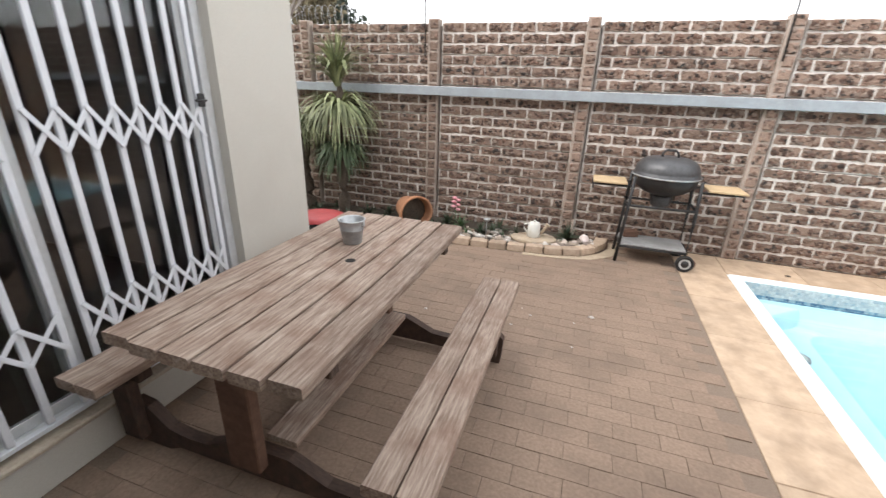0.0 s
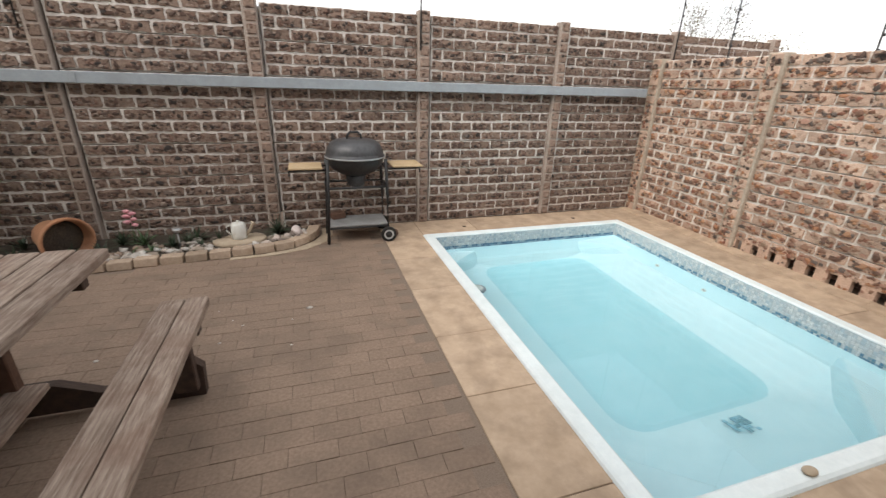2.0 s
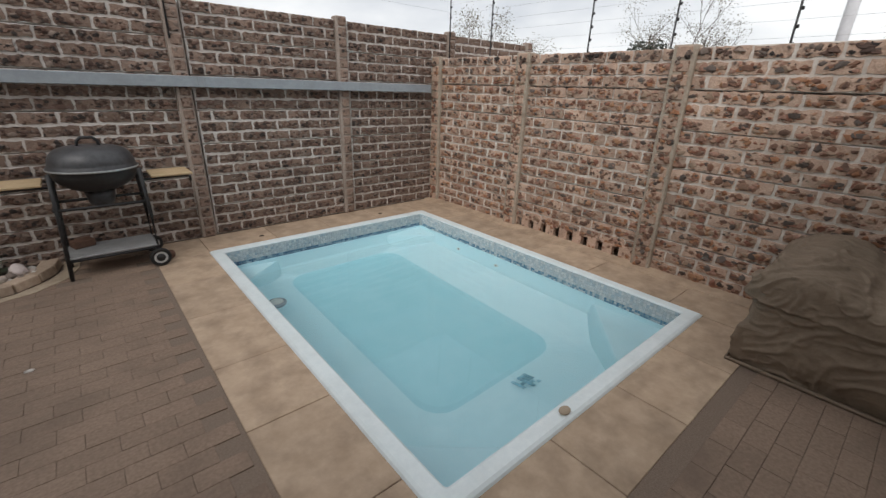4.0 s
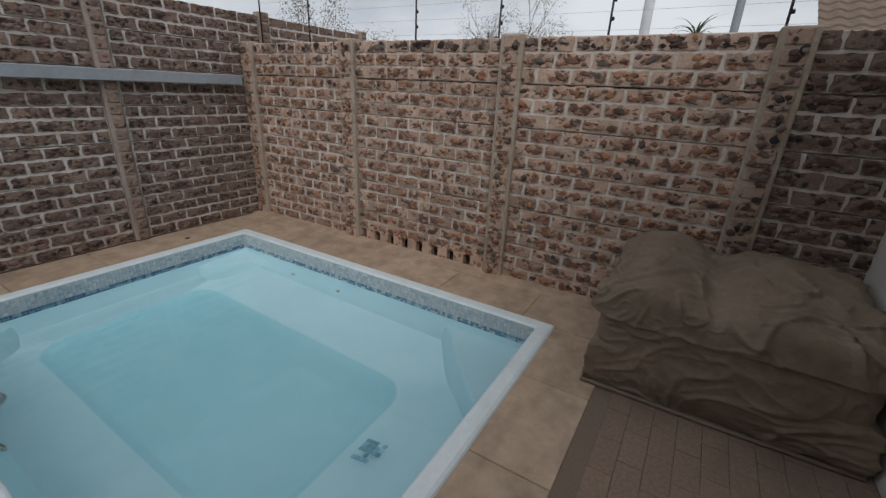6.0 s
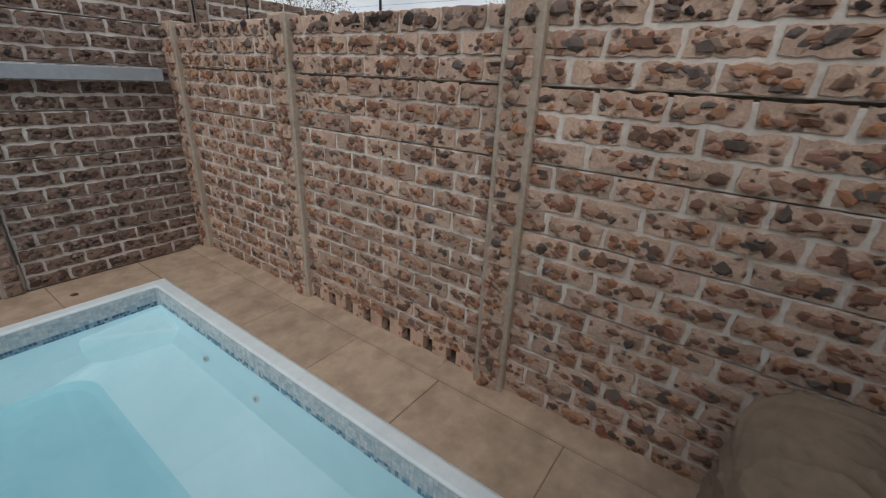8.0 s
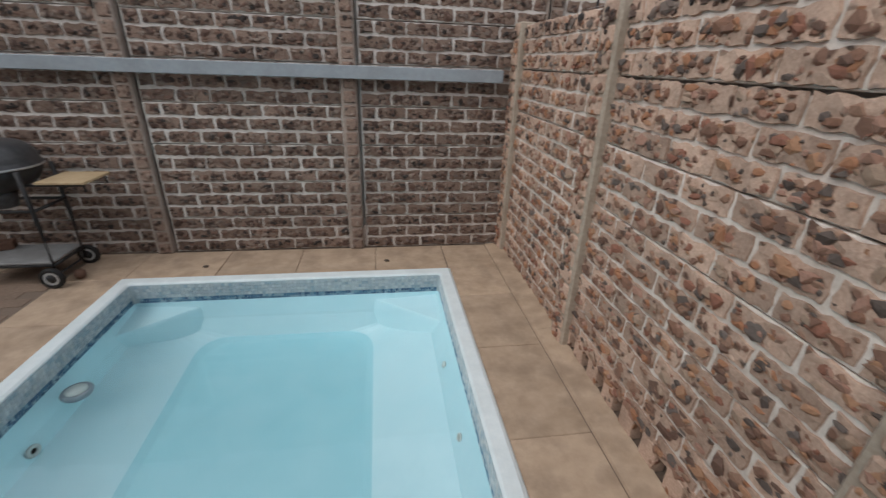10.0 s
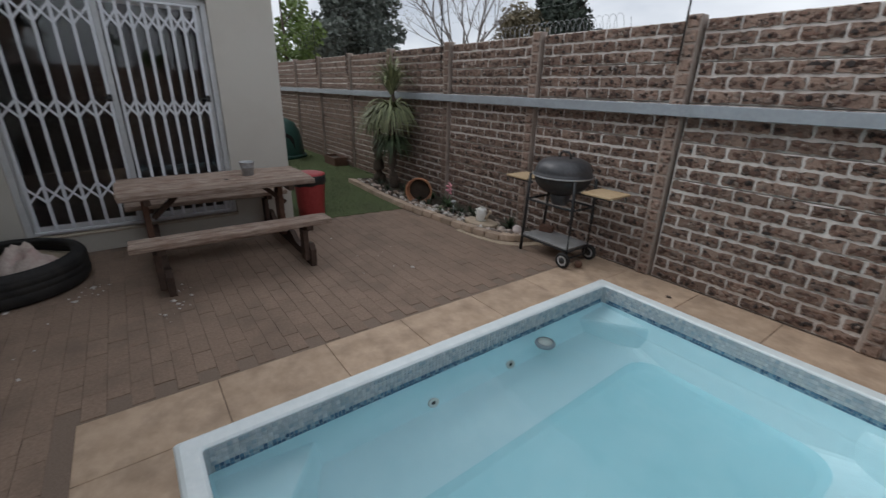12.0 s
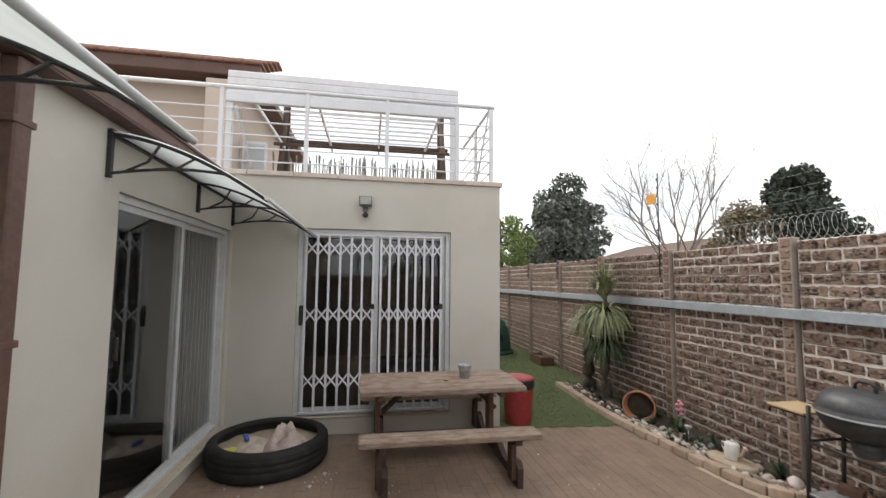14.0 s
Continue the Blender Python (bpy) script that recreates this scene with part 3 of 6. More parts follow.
mosaic("mosaic_line", 2, m_mosaic_faded, "line of faded blue mosaic tiles", -0.1048, (1,), pitch=0.0215, seed=8)
# shell: steep upper wall, sloping sides and the deep floor
fl = (-ix + 0.47, -iy + 0.63, ix - 0.52, iy - 0.13)
bm = bmesh.new()
ring(bm, [(-ix, -iy, ix, iy, -0.15, 0.02), (-ix + 0.1, -iy + 0.1, ix - 0.1, iy - 0.05, -0.40, 0.03), (*fl, -0.6, 0.19)])
part("shell", bm, m_gel, pool, "pale blue pool wall and sloping sides")
bm = bmesh.new()
loops = ring(bm, [(*fl, -0.6, 0.19), (fl[0] + 0.05, fl[1] + 0.05, fl[2] - 0.05, fl[3] - 0.05, -0.625, 0.2)], smooth=True)
bm.faces.new(loops[-1])
part("pool_floor", bm, m_gel_deep, pool, "deep pool floor, the water's darkening put into its turquoise colour")


def corner_step(sx, sy, along, out):
    """A triangular moulded shelf across one corner of the shell, its front face sloping down."""
    cx, cy = sx * (ix - 0.004), sy * (iy - 0.004)
    bm = bmesh.new()
    rows = []
    for grow, z in ((0.0, -0.235), (0.012, -0.243), (0.03, -0.275), (0.12, -0.57)):
        rows.append((bm.verts.new((cx - sx * (along + grow), cy, z)), bm.verts.new((cx, cy - sy * (out + grow), z))))
    corner = bm.verts.new((cx, cy, -0.195))
    bm.faces.new((corner, *rows[0]))
    for a, b in zip(rows, rows[1:]):
        bm.faces.new((a[0], a[1], b[1], b[0]))
    for k in (0, 1):
        bm.faces.new([corner] + [r[k] for r in rows] + [bm.verts.new((cx, cy, -0.57))])
    bmesh.ops.recalc_face_normals(bm, faces=bm.faces)
    part("corner_step", bm, m_gel, pool, "pale moulded step across a pool corner")


for sx, sy, along, out in ((-1, 1, 0.44, 0.36), (1, 1, 0.5, 0.36), (1, -1, 0.74, 0.66), (-1, -1, 0.62, 0.5)):
    corner_step(sx, sy, along, out)
# water
bm = bmesh.new()
bmesh.ops.create_grid(bm, x_segments=60, y_segments=80, size=1)
for v in bm.verts:
    v.co.x, v.co.y = v.co.x * (ix - 0.001), v.co.y * (iy - 0.001)
    v.co.z = WATER + 0.0016 * noise.noise(Vector((v.co.x * 2.2, v.co.y * 2.2, 1.3)))
water = part("water", bm, m_water, pool, "still clear pool water", smooth=True)
water.visible_shadow = False

# ---- house ----
H_TOP = 2.84
DOOR_A = (1.12, 2.85, 0.17, 2.26)
DOOR_B = (-0.18, 1.82, 0.15, 2.2)


def holed_wall(name, m, length, height, holes, material, label, thick=0.14):
    """A wall with openings through it. Local x along it, front at y = 0, thickness towards +y."""
    bm = bmesh.new()
    xs = [0.0]
    for a, b, z0, z1 in sorted(holes):
        if a - xs[-1] > 1e-4:
            box(bm, (xs[-1], 0, 0), (a, thick, height))
        if z0 > 0:
            box(bm, (a, 0, 0), (b, thick, z0))
        if z1 < height:
            box(bm, (a, 0, z1), (b, thick, height))
        xs.append(b)
    if length - xs[-1] > 1e-4:
        box(bm, (xs[-1], 0, 0), (length, thick, height))
    bmesh.ops.remove_doubles(bm, verts=bm.verts, dist=1e-5)
    return tagged(part(name, bm, material, m=m), label, "wall", kind="structure")


# west front, facing +x: local x runs along +y
M_W = Matrix.Translation((HOUSE_X, HOUSE_Y, 0)) @ Matrix.Rotation(radians(90), 4, "Z")
holed_wall("wall_west", M_W, HOUSE_N - HOUSE_Y, H_TOP, [(DOOR_A[0] - HOUSE_Y, DOOR_A[1] - HOUSE_Y, DOOR_A[2], DOOR_A[3])], m_plaster, "beige plastered house wall with a gated sliding door")
holed_wall("wall_west_side", pose(HOUSE_X - 0.142, HOUSE_N, 0, 0, 0, 180), 12, H_TOP, [], m_plaster, "beige plastered side wall of the house")
# south front, facing +y: local x runs along -x
M_S = pose(6.0, HOUSE_Y, 0, 0, 0, 180)
holed_wall("wall_south", M_S, 6.0 - HOUSE_X + 0.14, 2.72, [(6.0 - DOOR_B[1], 6.0 - DOOR_B[0], DOOR_B[2], DOOR_B[3])], m_plaster, "beige plastered house wall under glass awnings")

# ---- house details ----
m_brown = surf("brown_painted_metal", (0.10, 0.055, 0.045), (0.14, 0.08, 0.065), grain=30, stain=(0.07, 0.045, 0.04), stain_scale=5, rough=0.55, bump=0.05)
m_poly = bpy.data.materials.new("milky_polycarbonate")
m_poly.use_nodes = True
_n, _l = m_poly.node_tree.nodes, m_poly.node_tree.links
_b, _t, _x, _g = _n["Principled BSDF"], _n.new("ShaderNodeBsdfTranslucent"), _n.new("ShaderNodeMixShader"), _n.new("ShaderNodeTexNoise")
_b.inputs["Base Color"].default_value, _b.inputs["Roughness"].default_value = (0.8, 0.82, 0.82, 1), 0.4
_t.inputs["Color"].default_value = (0.86, 0.88, 0.87, 1)
_g.inputs["Scale"].default_value = 6
_x.inputs["Fac"].default_value = 0.68
_l.new(_b.outputs["BSDF"], _x.inputs[1])
_l.new(_t.outputs["BSDF"], _x.inputs[2])
_l.new(_g.outputs["Fac"], _b.inputs["Coat Weight"])
_l.new(_x.outputs["Shader"], _n["Material Output"].inputs["Surface"])
m_roof_tile = surf("brown_roof_tile", (0.20, 0.10, 0.075), (0.29, 0.16, 0.12), grain=25, stain=(0.13, 0.08, 0.07), stain_scale=4, rough=0.8, bump=0.3, island=0.15)
m_peach = surf("peach_plaster", (0.50, 0.425, 0.37), (0.57, 0.495, 0.435), grain=90, rough=0.9, bump=0.2)
m_white_sheet = surf("white_roof_sheeting", (0.66, 0.67, 0.70), (0.74, 0.75, 0.78), grain=20, stain=(0.55, 0.55, 0.57), stain_scale=3, rough=0.5, bump=0.03)
m_timber_dark = surf("dark_brown_timber", (0.055, 0.035, 0.028), (0.10, 0.065, 0.05), grain=40, rough=0.7, bump=0.3, stretch=(1, 1, 0.1))
m_rubber = surf("black_rubber", (0.009, 0.009, 0.01), (0.018, 0.0175, 0.017), grain=90, stain=(0.05, 0.045, 0.04), stain_scale=6, stain_amount=0.5, rough=0.75, bump=0.3)
m_blind = surf("pale_blind_fabric", (0.74, 0.75, 0.76), (0.80, 0.81, 0.82), grain=60, rough=0.9, bump=0.1)

# plain closed rooms behind the glass, indoor dimness put into their dark colours
def room(name, lo, hi, gap_axis, label):
    """Floor, ceiling and walls of a room coloured dark for indoor dimness; the side towards the glass stays free."""
    bm = bmesh.new()
    (x0, y0, z0), (x1, y1, z1) = lo, hi
    t = 0.06
    box(bm, (x0, y0, z1), (x1, y1, z1 + t))
    if gap_axis != "+x":
        box(bm, (x1, y0, z0), (x1 + t, y1, z1))
    if gap_axis != "+y":
        box(bm, (x0, y1, z0), (x1, y1 + t, z1))
    box(bm, (x0 - t, y0, z0), (x0, y1, z1))
    box(bm, (x0, y0 - t, z0), (x1, y0, z1))
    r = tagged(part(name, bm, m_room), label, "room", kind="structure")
    tagged(part("floor_" + name, boxed((x0, y0, z0 - t), (x1, y1, z0 - 0.002)), m_room_floor), "dark brown floor with the room's dimness in its colour", "floor", kind="structure")
    return r


room("room_west", (-4.2, 0.62, 0.14), (HOUSE_X - 0.145, 3.2, 2.5), "+x", "plain room behind the gated sliding door, dimness in its wall colour")
room("room_south", (-0.3, -3.6, 0.12), (4.2, HOUSE_Y - 0.145, 2.45), "+y", "plain room behind the sliding glass door, dimness in its wall colour")

# plinth ledges under the doors
for name, lo, hi in (("trim_west", (HOUSE_X - 0.12, DOOR_A[0], 0.172), (HOUSE_X + 0.012, DOOR_A[1], 0.196)), ("trim_south", (DOOR_B[0], HOUSE_Y - 0.12, 0.152), (DOOR_B[1], HOUSE_Y + 0.05, 0.172))):
    tagged(part(name, boxed(lo, hi, 0.006), m_ledge), "worn screed ledge beneath a sliding door", "ledge", kind="structure")



def sliding_door(name, m, width, height, label, handle_left=True):
    """An aluminium sliding door in its frame. Local x along the wall, z up from the sill, +y into the house."""
    d = thing(name, m, label, "sliding door", kind="structure")
    f = 0.05
    bm = bmesh.new()
    box(bm, (0, 0, 0), (f, 0.09, height), 0.003)
    box(bm, (width - f, 0, 0), (width, 0.09, height), 0.003)
    box(bm, (f, 0, height - f), (width - f, 0.09, height), 0.003)
    box(bm, (f, 0, 0), (width - f, 0.09, 0.035), 0.003)
    part("door_frame", bm, m_alu, d)
    mid = width / 2
    for k, (a, b, y) in enumerate(((f, mid + 0.03, 0.02), (mid - 0.03, width - f, 0.05))):
        bm = bmesh.new()
        s = 0.045
        box(bm, (a, y, 0.036), (a + s, y + 0.025, height - f - 0.001), 0.002)
        box(bm, (b - s, y, 0.036), (b, y + 0.025, height - f - 0.001), 0.002)
        box(bm, (a + s, y, height - f - s), (b - s, y + 0.025, height - f - 0.001), 0.002)
        box(bm, (a + s, y, 0.036), (b - s, y + 0.025, 0.036 + s), 0.002)
        leaf = part("leaf_frame", bm, m_alu, d)
        g = part("pane", boxed((a + s, y + 0.009, 0.036 + s), (b - s, y + 0.014, height - f - s)), m_glass, leaf, "clear reflecting glass pane")
        g.visible_shadow = False
    hx = 0.03 if handle_left else width - 0.075
    bm = bmesh.new()
    box(bm, (hx, -0.02, 0.98), (hx + 0.045, 0.0, 1.2), 0.006)
    box(bm, (hx + 0.01, -0.05, 1.02), (hx + 0.035, -0.019, 1.16), 0.008)
    part("door_handle", bm, m_black, d, "black door handle")
    return d


def trellis_gate(m, xs, height, label, parent_door=None):
    """A white folding trellis gate: upright bars joined by crossing links at three heights."""
    g = thing("trellis_gate", m, label, "security gate", "folding security gates")
    bar0 = None
    for x in xs:
        mm = pose(x, 0, 0)
        if bar0 is None:
            bar0 = part("bar", boxed((-0.013, -0.009, 0.045), (0.013, 0.009, height - 0.06), 0.003), m_white_steel, g, m=mm)
        else:
            share(bar0, g, mm)
    step = xs[1] - xs[0]
    rise = 0.15
    a = math.degrees(math.atan2(rise, step))
    ln = math.hypot(rise, step) + 0.01
    link0 = None
    for zc in (0.38, 1.1, 1.84):
        for x, x2 in zip(xs, xs[1:]):
            for sgn, y in ((1, -0.0125), (-1, -0.0175)):
                mm = pose((x + x2) / 2, y, zc, 0, -sgn * a, 0)
                if link0 is None:
                    link0 = part("link", boxed((-ln / 2, -0.002, -0.009), (ln / 2, 0.002, 0.009), 0.001), m_white_steel, g, m=mm)
                else:
                    share(link0, g, mm)
    for z in (0.022, height - 0.075):
        part("track", boxed((xs[0] - 0.03, -0.014, z), (xs[-1] + 0.03, 0.014, z + 0.02), 0.002), m_white_steel, g)
    bm = bmesh.new()
    box(bm, (xs[-1] - 0.02, -0.03, 1.16), (xs[-1] + 0.02, -0.0195, 1.22), 0.004)
    tube(bm, [(xs[-1], -0.03, 1.19), (xs[-1], -0.055, 1.19), (xs[-1] - 0.06, -0.057, 1.19)], 0.006)
    part("latch", bm, m_black, g, "black gate latch")
    return g


# door in the west front: local x runs along +y, seen from +x
MD_A = Matrix.Translation((HOUSE_X - 0.055, DOOR_A[0], DOOR_A[2] + 0.027)) @ Matrix.Rotation(radians(90), 4, "Z")
wa, ha = DOOR_A[1] - DOOR_A[0], DOOR_A[3] - DOOR_A[2] - 0.028
sliding_door("door_1", MD_A, wa, ha, "pale aluminium sliding glass door behind folding security gates")
MG_A = Matrix.Translation((HOUSE_X - 0.035, DOOR_A[0], DOOR_A[2] + 0.027)) @ Matrix.Rotation(radians(90), 4, "Z")
trellis_gate(MG_A, [0.09 + 0.124 * i for i in range(7)], ha, "white folding steel trellis gate, stretched wide")
trellis_gate(MG_A, [0.92 + 0.1 * i for i in range(8)], ha, "white folding steel trellis gate, drawn closer")
# door in the south front: local x runs along -x
MD_B = pose(DOOR_B[1], HOUSE_Y - 0.03, DOOR_B[2] + 0.022, 0, 0, 180)
wb, hb = DOOR_B[1] - DOOR_B[0], DOOR_B[3] - DOOR_B[2] - 0.023
sliding_door("door_2", MD_B, wb, hb, "pale aluminium sliding glass door with reflections")
blind = thing("vertical_blind", pose(0.82, HOUSE_Y - 0.12, 0.2), "pale vertical fabric blinds hanging behind the glass door", "blind")
part("head_rail", boxed((-0.98, -0.02, 1.93), (0.0, 0.02, 1.96), 0.003), m_white_steel, blind)
sl = None
for i in range(12):
    mm = pose(-0.04 - 0.08 * i, 0, 0, 0, 0, 35)
    if sl is None:
        sl = part("slat", boxed((-0.045, -0.0015, 0.02), (0.045, 0.0015, 1.93), 0.001), m_blind, blind, m=mm)
    else:
        share(sl, blind, mm)

# ---- awnings on the south front ----
AW_TOP, AW_TIP, AW_OUT = 2.5, 2.15, 1.3 - HOUSE_Y


def arc(u):
    return Vector((0, 0.012 + AW_OUT * u, AW_TOP - (AW_TOP - AW_TIP) * u ** 1.7))


def awning(x0, x1, brackets, label):
    """A curved sheet on black bracket arms, fixed to the wall."""
    a = thing("awning", pose(0, HOUSE_Y, 0), label, "awning", "awnings over the doors")
    bm = bmesh.new()
    n = 14
    for off in (0.012, 0.016):
        rows = []
        for i in range(n + 1):
            p = arc(i / n)
            rows.append([bm.verts.new((x, p.y, p.z + off)) for x in (x0, x1)])
        for p, q in zip(rows, rows[1:]):
            f = bm.faces.new((p[0], p[1], q[1], q[0]))
            f.smooth = True
    part("sheet", bm, m_poly, a, "milky curved polycarbonate sheet")
    tip = arc(1.0)
    part("front_bar", tube(bmesh.new(), [(x0 - 0.02, tip.y, tip.z + 0.012), (x1 + 0.02, tip.y, tip.z + 0.012)], 0.014, 10), m_alu, a, "pale front bar")
    part("wall_bar", boxed((min(x0, x1), 0.002, AW_TOP - 0.005), (max(x0, x1), 0.03, AW_TOP + 0.03), 0.003), m_black, a)
    for x in brackets:
        bm = bmesh.new()
        box(bm, (x - 0.014, 0.0, AW_TOP - 0.25), (x + 0.014, 0.028, AW_TOP + 0.01), 0.003)
        tube(bm, [Vector((x, 0, 0)) + arc(i / 16) for i in range(17)], 0.011, 6)
        low = [Vector((x, 0.02 + AW_OUT * 0.8 * u, AW_TOP - 0.225 + 0.065 * math.sin(u * 1.9) - 0.05 * u * u)) for u in (k / 10 for k in range(11))]
        low[-1] = Vector((x, 0, 0)) + arc(0.83)
        tube(bm, low, 0.009, 6)
        for k, u in ((3, 0.3), (5, 0.52)):
            p, q = low[k - 2], Vector((x, 0, 0)) + arc(u)
            midp = (p + q) / 2 + Vector((0, 0.03, -0.02))
            tube(bm, [p, midp, q], 0.008, 6)
        part("bracket", bm, m_black, a, "black curved bracket arm")
    return a


awning(-0.22, 1.98, (1.96, 0.72, -0.2), "curved milky awning on black scrolled brackets")
awning(3.05, 4.6, (3.07, 4.58), "second curved milky awning on black brackets")

# gutter and downpipe
gut = thing("gutter", pose(0, HOUSE_Y, 2.58), "brown metal gutter along the eaves of the house", "gutter", kind="structure")
bm = bmesh.new()
box(bm, (HOUSE_X + 0.002, 0.002, 0), (6.0, 0.11, 0.012), 0.003)
box(bm, (HOUSE_X + 0.002, 0.1, 0.012), (6.0, 0.112, 0.1), 0.003)
box(bm, (HOUSE_X + 0.002, 0.113, 0.09), (6.0, 0.125, 0.112), 0.003)
part("trough", bm, m_brown, gut)
part("flashing", boxed((HOUSE_X + 0.002, -0.12, 0.142), (6.0, 0.06, 0.165), 0.003), m_white_sheet, gut, "pale edge flashing")
dp = thing("downpipe", pose(2.65, HOUSE_Y, 0), "brown square metal downpipe fixed to the wall", "downpipe", kind="structure")
bm = bmesh.new()
box(bm, (-0.045, 0.008, 0.05), (0.045, 0.085, 2.575), 0.008)
part("pipe", bm, m_brown, dp)
for z in (0.5, 1.4, 2.3):
    part("clip", boxed((-0.06, 0.0015, z), (0.06, 0.089, z + 0.03), 0.003), m_brown, dp)

# floodlight with sensor
fl_thing = thing("floodlight", pose(HOUSE_X, 1.85, 2.52), "grey wall floodlight with a round sensor below it", "wall light")
m_grey_plastic = surf("grey_plastic", (0.13, 0.125, 0.12), (0.18, 0.175, 0.165), grain=40, rough=0.5, bump=0.05)
m_lens = surf("pale_lens", (0.3, 0.3, 0.28), (0.38, 0.38, 0.35), grain=30, rough=0.25, bump=0.0)
part("lamp_body", boxed((0.02, -0.075, 0.0), (0.1, 0.075, 0.115), 0.012, 2), m_grey_plastic, fl_thing)
part("lens", boxed((0.1005, -0.06, 0.015), (0.108, 0.06, 0.1), 0.003), m_lens, fl_thing, "frosted lamp glass")
bm = bmesh.new()
box(bm, (0.0, -0.03, -0.05), (0.03, 0.03, 0.03), 0.006)
tube(bm, [(0.03, 0, -0.02), (0.05, 0, -0.05), (0.055, 0, -0.075)], 0.016, 8)
part("arm", bm, m_grey_plastic, fl_thing)
bm = bmesh.new()
bmesh.ops.create_uvsphere(bm, u_segments=14, v_segments=10, radius=0.034, matrix=Matrix.Translation((0.062, 0, -0.1)))
part("sensor", bm, m_black, fl_thing, "dark round sensor", smooth=True)

# ---- terrace over the west wing ----
m_coping = surf("pale_coping_stone", (0.50, 0.43, 0.38), (0.60, 0.525, 0.47), grain=50, stain=(0.36, 0.29, 0.25), stain_scale=5, stain_amount=0.5, rough=0.9, bump=0.3, rand=0.08)
caps = thing("parapet_coping", pose(HOUSE_X, 0, H_TOP), "pale concrete coping stones on the parapet", "coping", kind="structure")
y = -1.4
while y < HOUSE_N:
    e = min(y + 0.49, HOUSE_N + 0.03)
    part("coping_stone", boxed((-0.16, y + 0.003, -0.012), (0.03, e - 0.003, 0.045), 0.007), m_coping, caps)
    y += 0.49
tagged(part("terrace_floor", boxed((-8, -3.5, 2.62), (HOUSE_X - 0.142, HOUSE_N - 0.14, 2.7)), m_concrete), "grey concrete terrace floor over the rooms", "floor", kind="structure")
tagged(part("terrace_parapet", boxed((HOUSE_X - 0.14, -3.5, 2.6), (HOUSE_X - 0.002, HOUSE_Y - 0.142, H_TOP)), m_plaster), "beige plastered parapet of the terrace", "wall", kind="structure")
tagged(part("roof_south", boxed((HOUSE_X, -3.6, 2.6), (6.0, HOUSE_Y - 0.142, 2.7)), m_concrete), "flat concrete roof over the south rooms", "roof", kind="structure")

RX = HOUSE_X - 0.07
rail = thing("terrace_railing", pose(RX, 0, H_TOP + 0.045), "white tubular steel railing along the terrace edge", "railing")
for yy in (-2.2, -0.75, 0.24, 1.16, 2.08, 2.93, 3.36):
    part("post", boxed((-0.022, yy - 0.022, 0), (0.022, yy + 0.022, 0.94), 0.003), m_white_steel, rail)
part("top_rail", tube(bmesh.new(), [(0, -2.3, 0.96), (0, 3.4, 0.96)], 0.024, 10), m_white_steel, rail)
for z in (0.12, 0.27, 0.42, 0.57, 0.72):
    part("rail", tube(bmesh.new(), [(0, -2.3, z), (0, 3.4, z)], 0.009, 8), m_white_steel, rail)
    part("rail", tube(bmesh.new(), [(0, 3.36, z + 0.02), (-1.7, 3.36, z + 0.02)], 0.009, 8), m_white_steel, rail)
part("top_rail", tube(bmesh.new(), [(0, 3.36, 0.96), (-1.7, 3.36, 0.96)], 0.02, 10), m_white_steel, rail)
part("post", boxed((-0.8, 3.34, 0), (-0.76, 3.38, 0.94), 0.003), m_white_steel, rail)
part("brace", tube(bmesh.new(), [(-0.02, 3.34, 0.93), (-0.75, 3.34, 0.05)], 0.012, 8), m_white_steel, rail)

perg = thing("terrace_canopy", pose(-0.72, 0, 2.7), "white sheeted flat canopy on posts over the terrace", "canopy")
bm = bmesh.new()
for k in range(3):
    box(bm, (-0.03, 0.16, 1.24 + 0.095 * k), (0.012 * (k % 2) + 0.02, 3.02, 1.33 + 0.095 * k), 0.01)
part("fascia", bm, m_white_sheet, perg, "ridged white fascia")
bm = bmesh.new()
box(bm, (-0.75, 0.16, 1.42), (-0.031, 3.02, 1.45), 0.004)
part("roof_sheet", bm, m_white_sheet, perg)
part("beam", boxed((-0.02, 0.16, 1.12), (0.05, 3.02, 1.235), 0.004), m_white_steel, perg)
for yy in (0.2, 2.95):
    part("post", boxed((-0.04, yy - 0.035, 0), (0.03, yy + 0.035, 1.12), 0.004), m_white_steel, perg)
for k in range(4):
    part("rafter", boxed((-2.6, 0.3 + 0.85 * k, 1.36), (-0.04, 0.33 + 0.85 * k, 1.418), 0.003), m_white_steel, perg)
part("cross_brace", tube(bmesh.new(), [(-0.05, 0.25, 1.1), (-1.4, 0.25, 0.1)], 0.02, 8), m_white_steel, perg)

trel = thing("timber_pergola", pose(-3.6, 0, 2.7), "dark brown timber pergola frame with thin slats", "pergola")
for k in range(7):
    part("slat", boxed((-0.02, 0.3, 1.75 + 0.09 * k), (0.02, 3.3, 1.775 + 0.09 * k), 0.003), m_white_steel, trel)
part("beam", boxed((-0.03, 0.2, 1.58), (0.03, 3.4, 1.64), 0.006), m_timber_dark, trel, "dark brown beam")
part("beam", boxed((0.6, 0.2, 1.32), (0.65, 3.4, 1.37), 0.006), m_timber_dark, trel, "dark brown beam")
for yy in (0.28, 3.25):
    part("post", boxed((-0.06, yy - 0.06, 0), (0.06, yy + 0.06, 2.5), 0.008), m_timber_dark, trel)
    part("prop", tube(bmesh.new(), [(0, yy, 2.3), (0.75, yy, 0.0)], 0.05, 6), m_timber_dark, trel)
reed = thing("stick_fence", pose(-3.9, 0, 2.7), "pale stick fence along the back of the terrace", "fence")
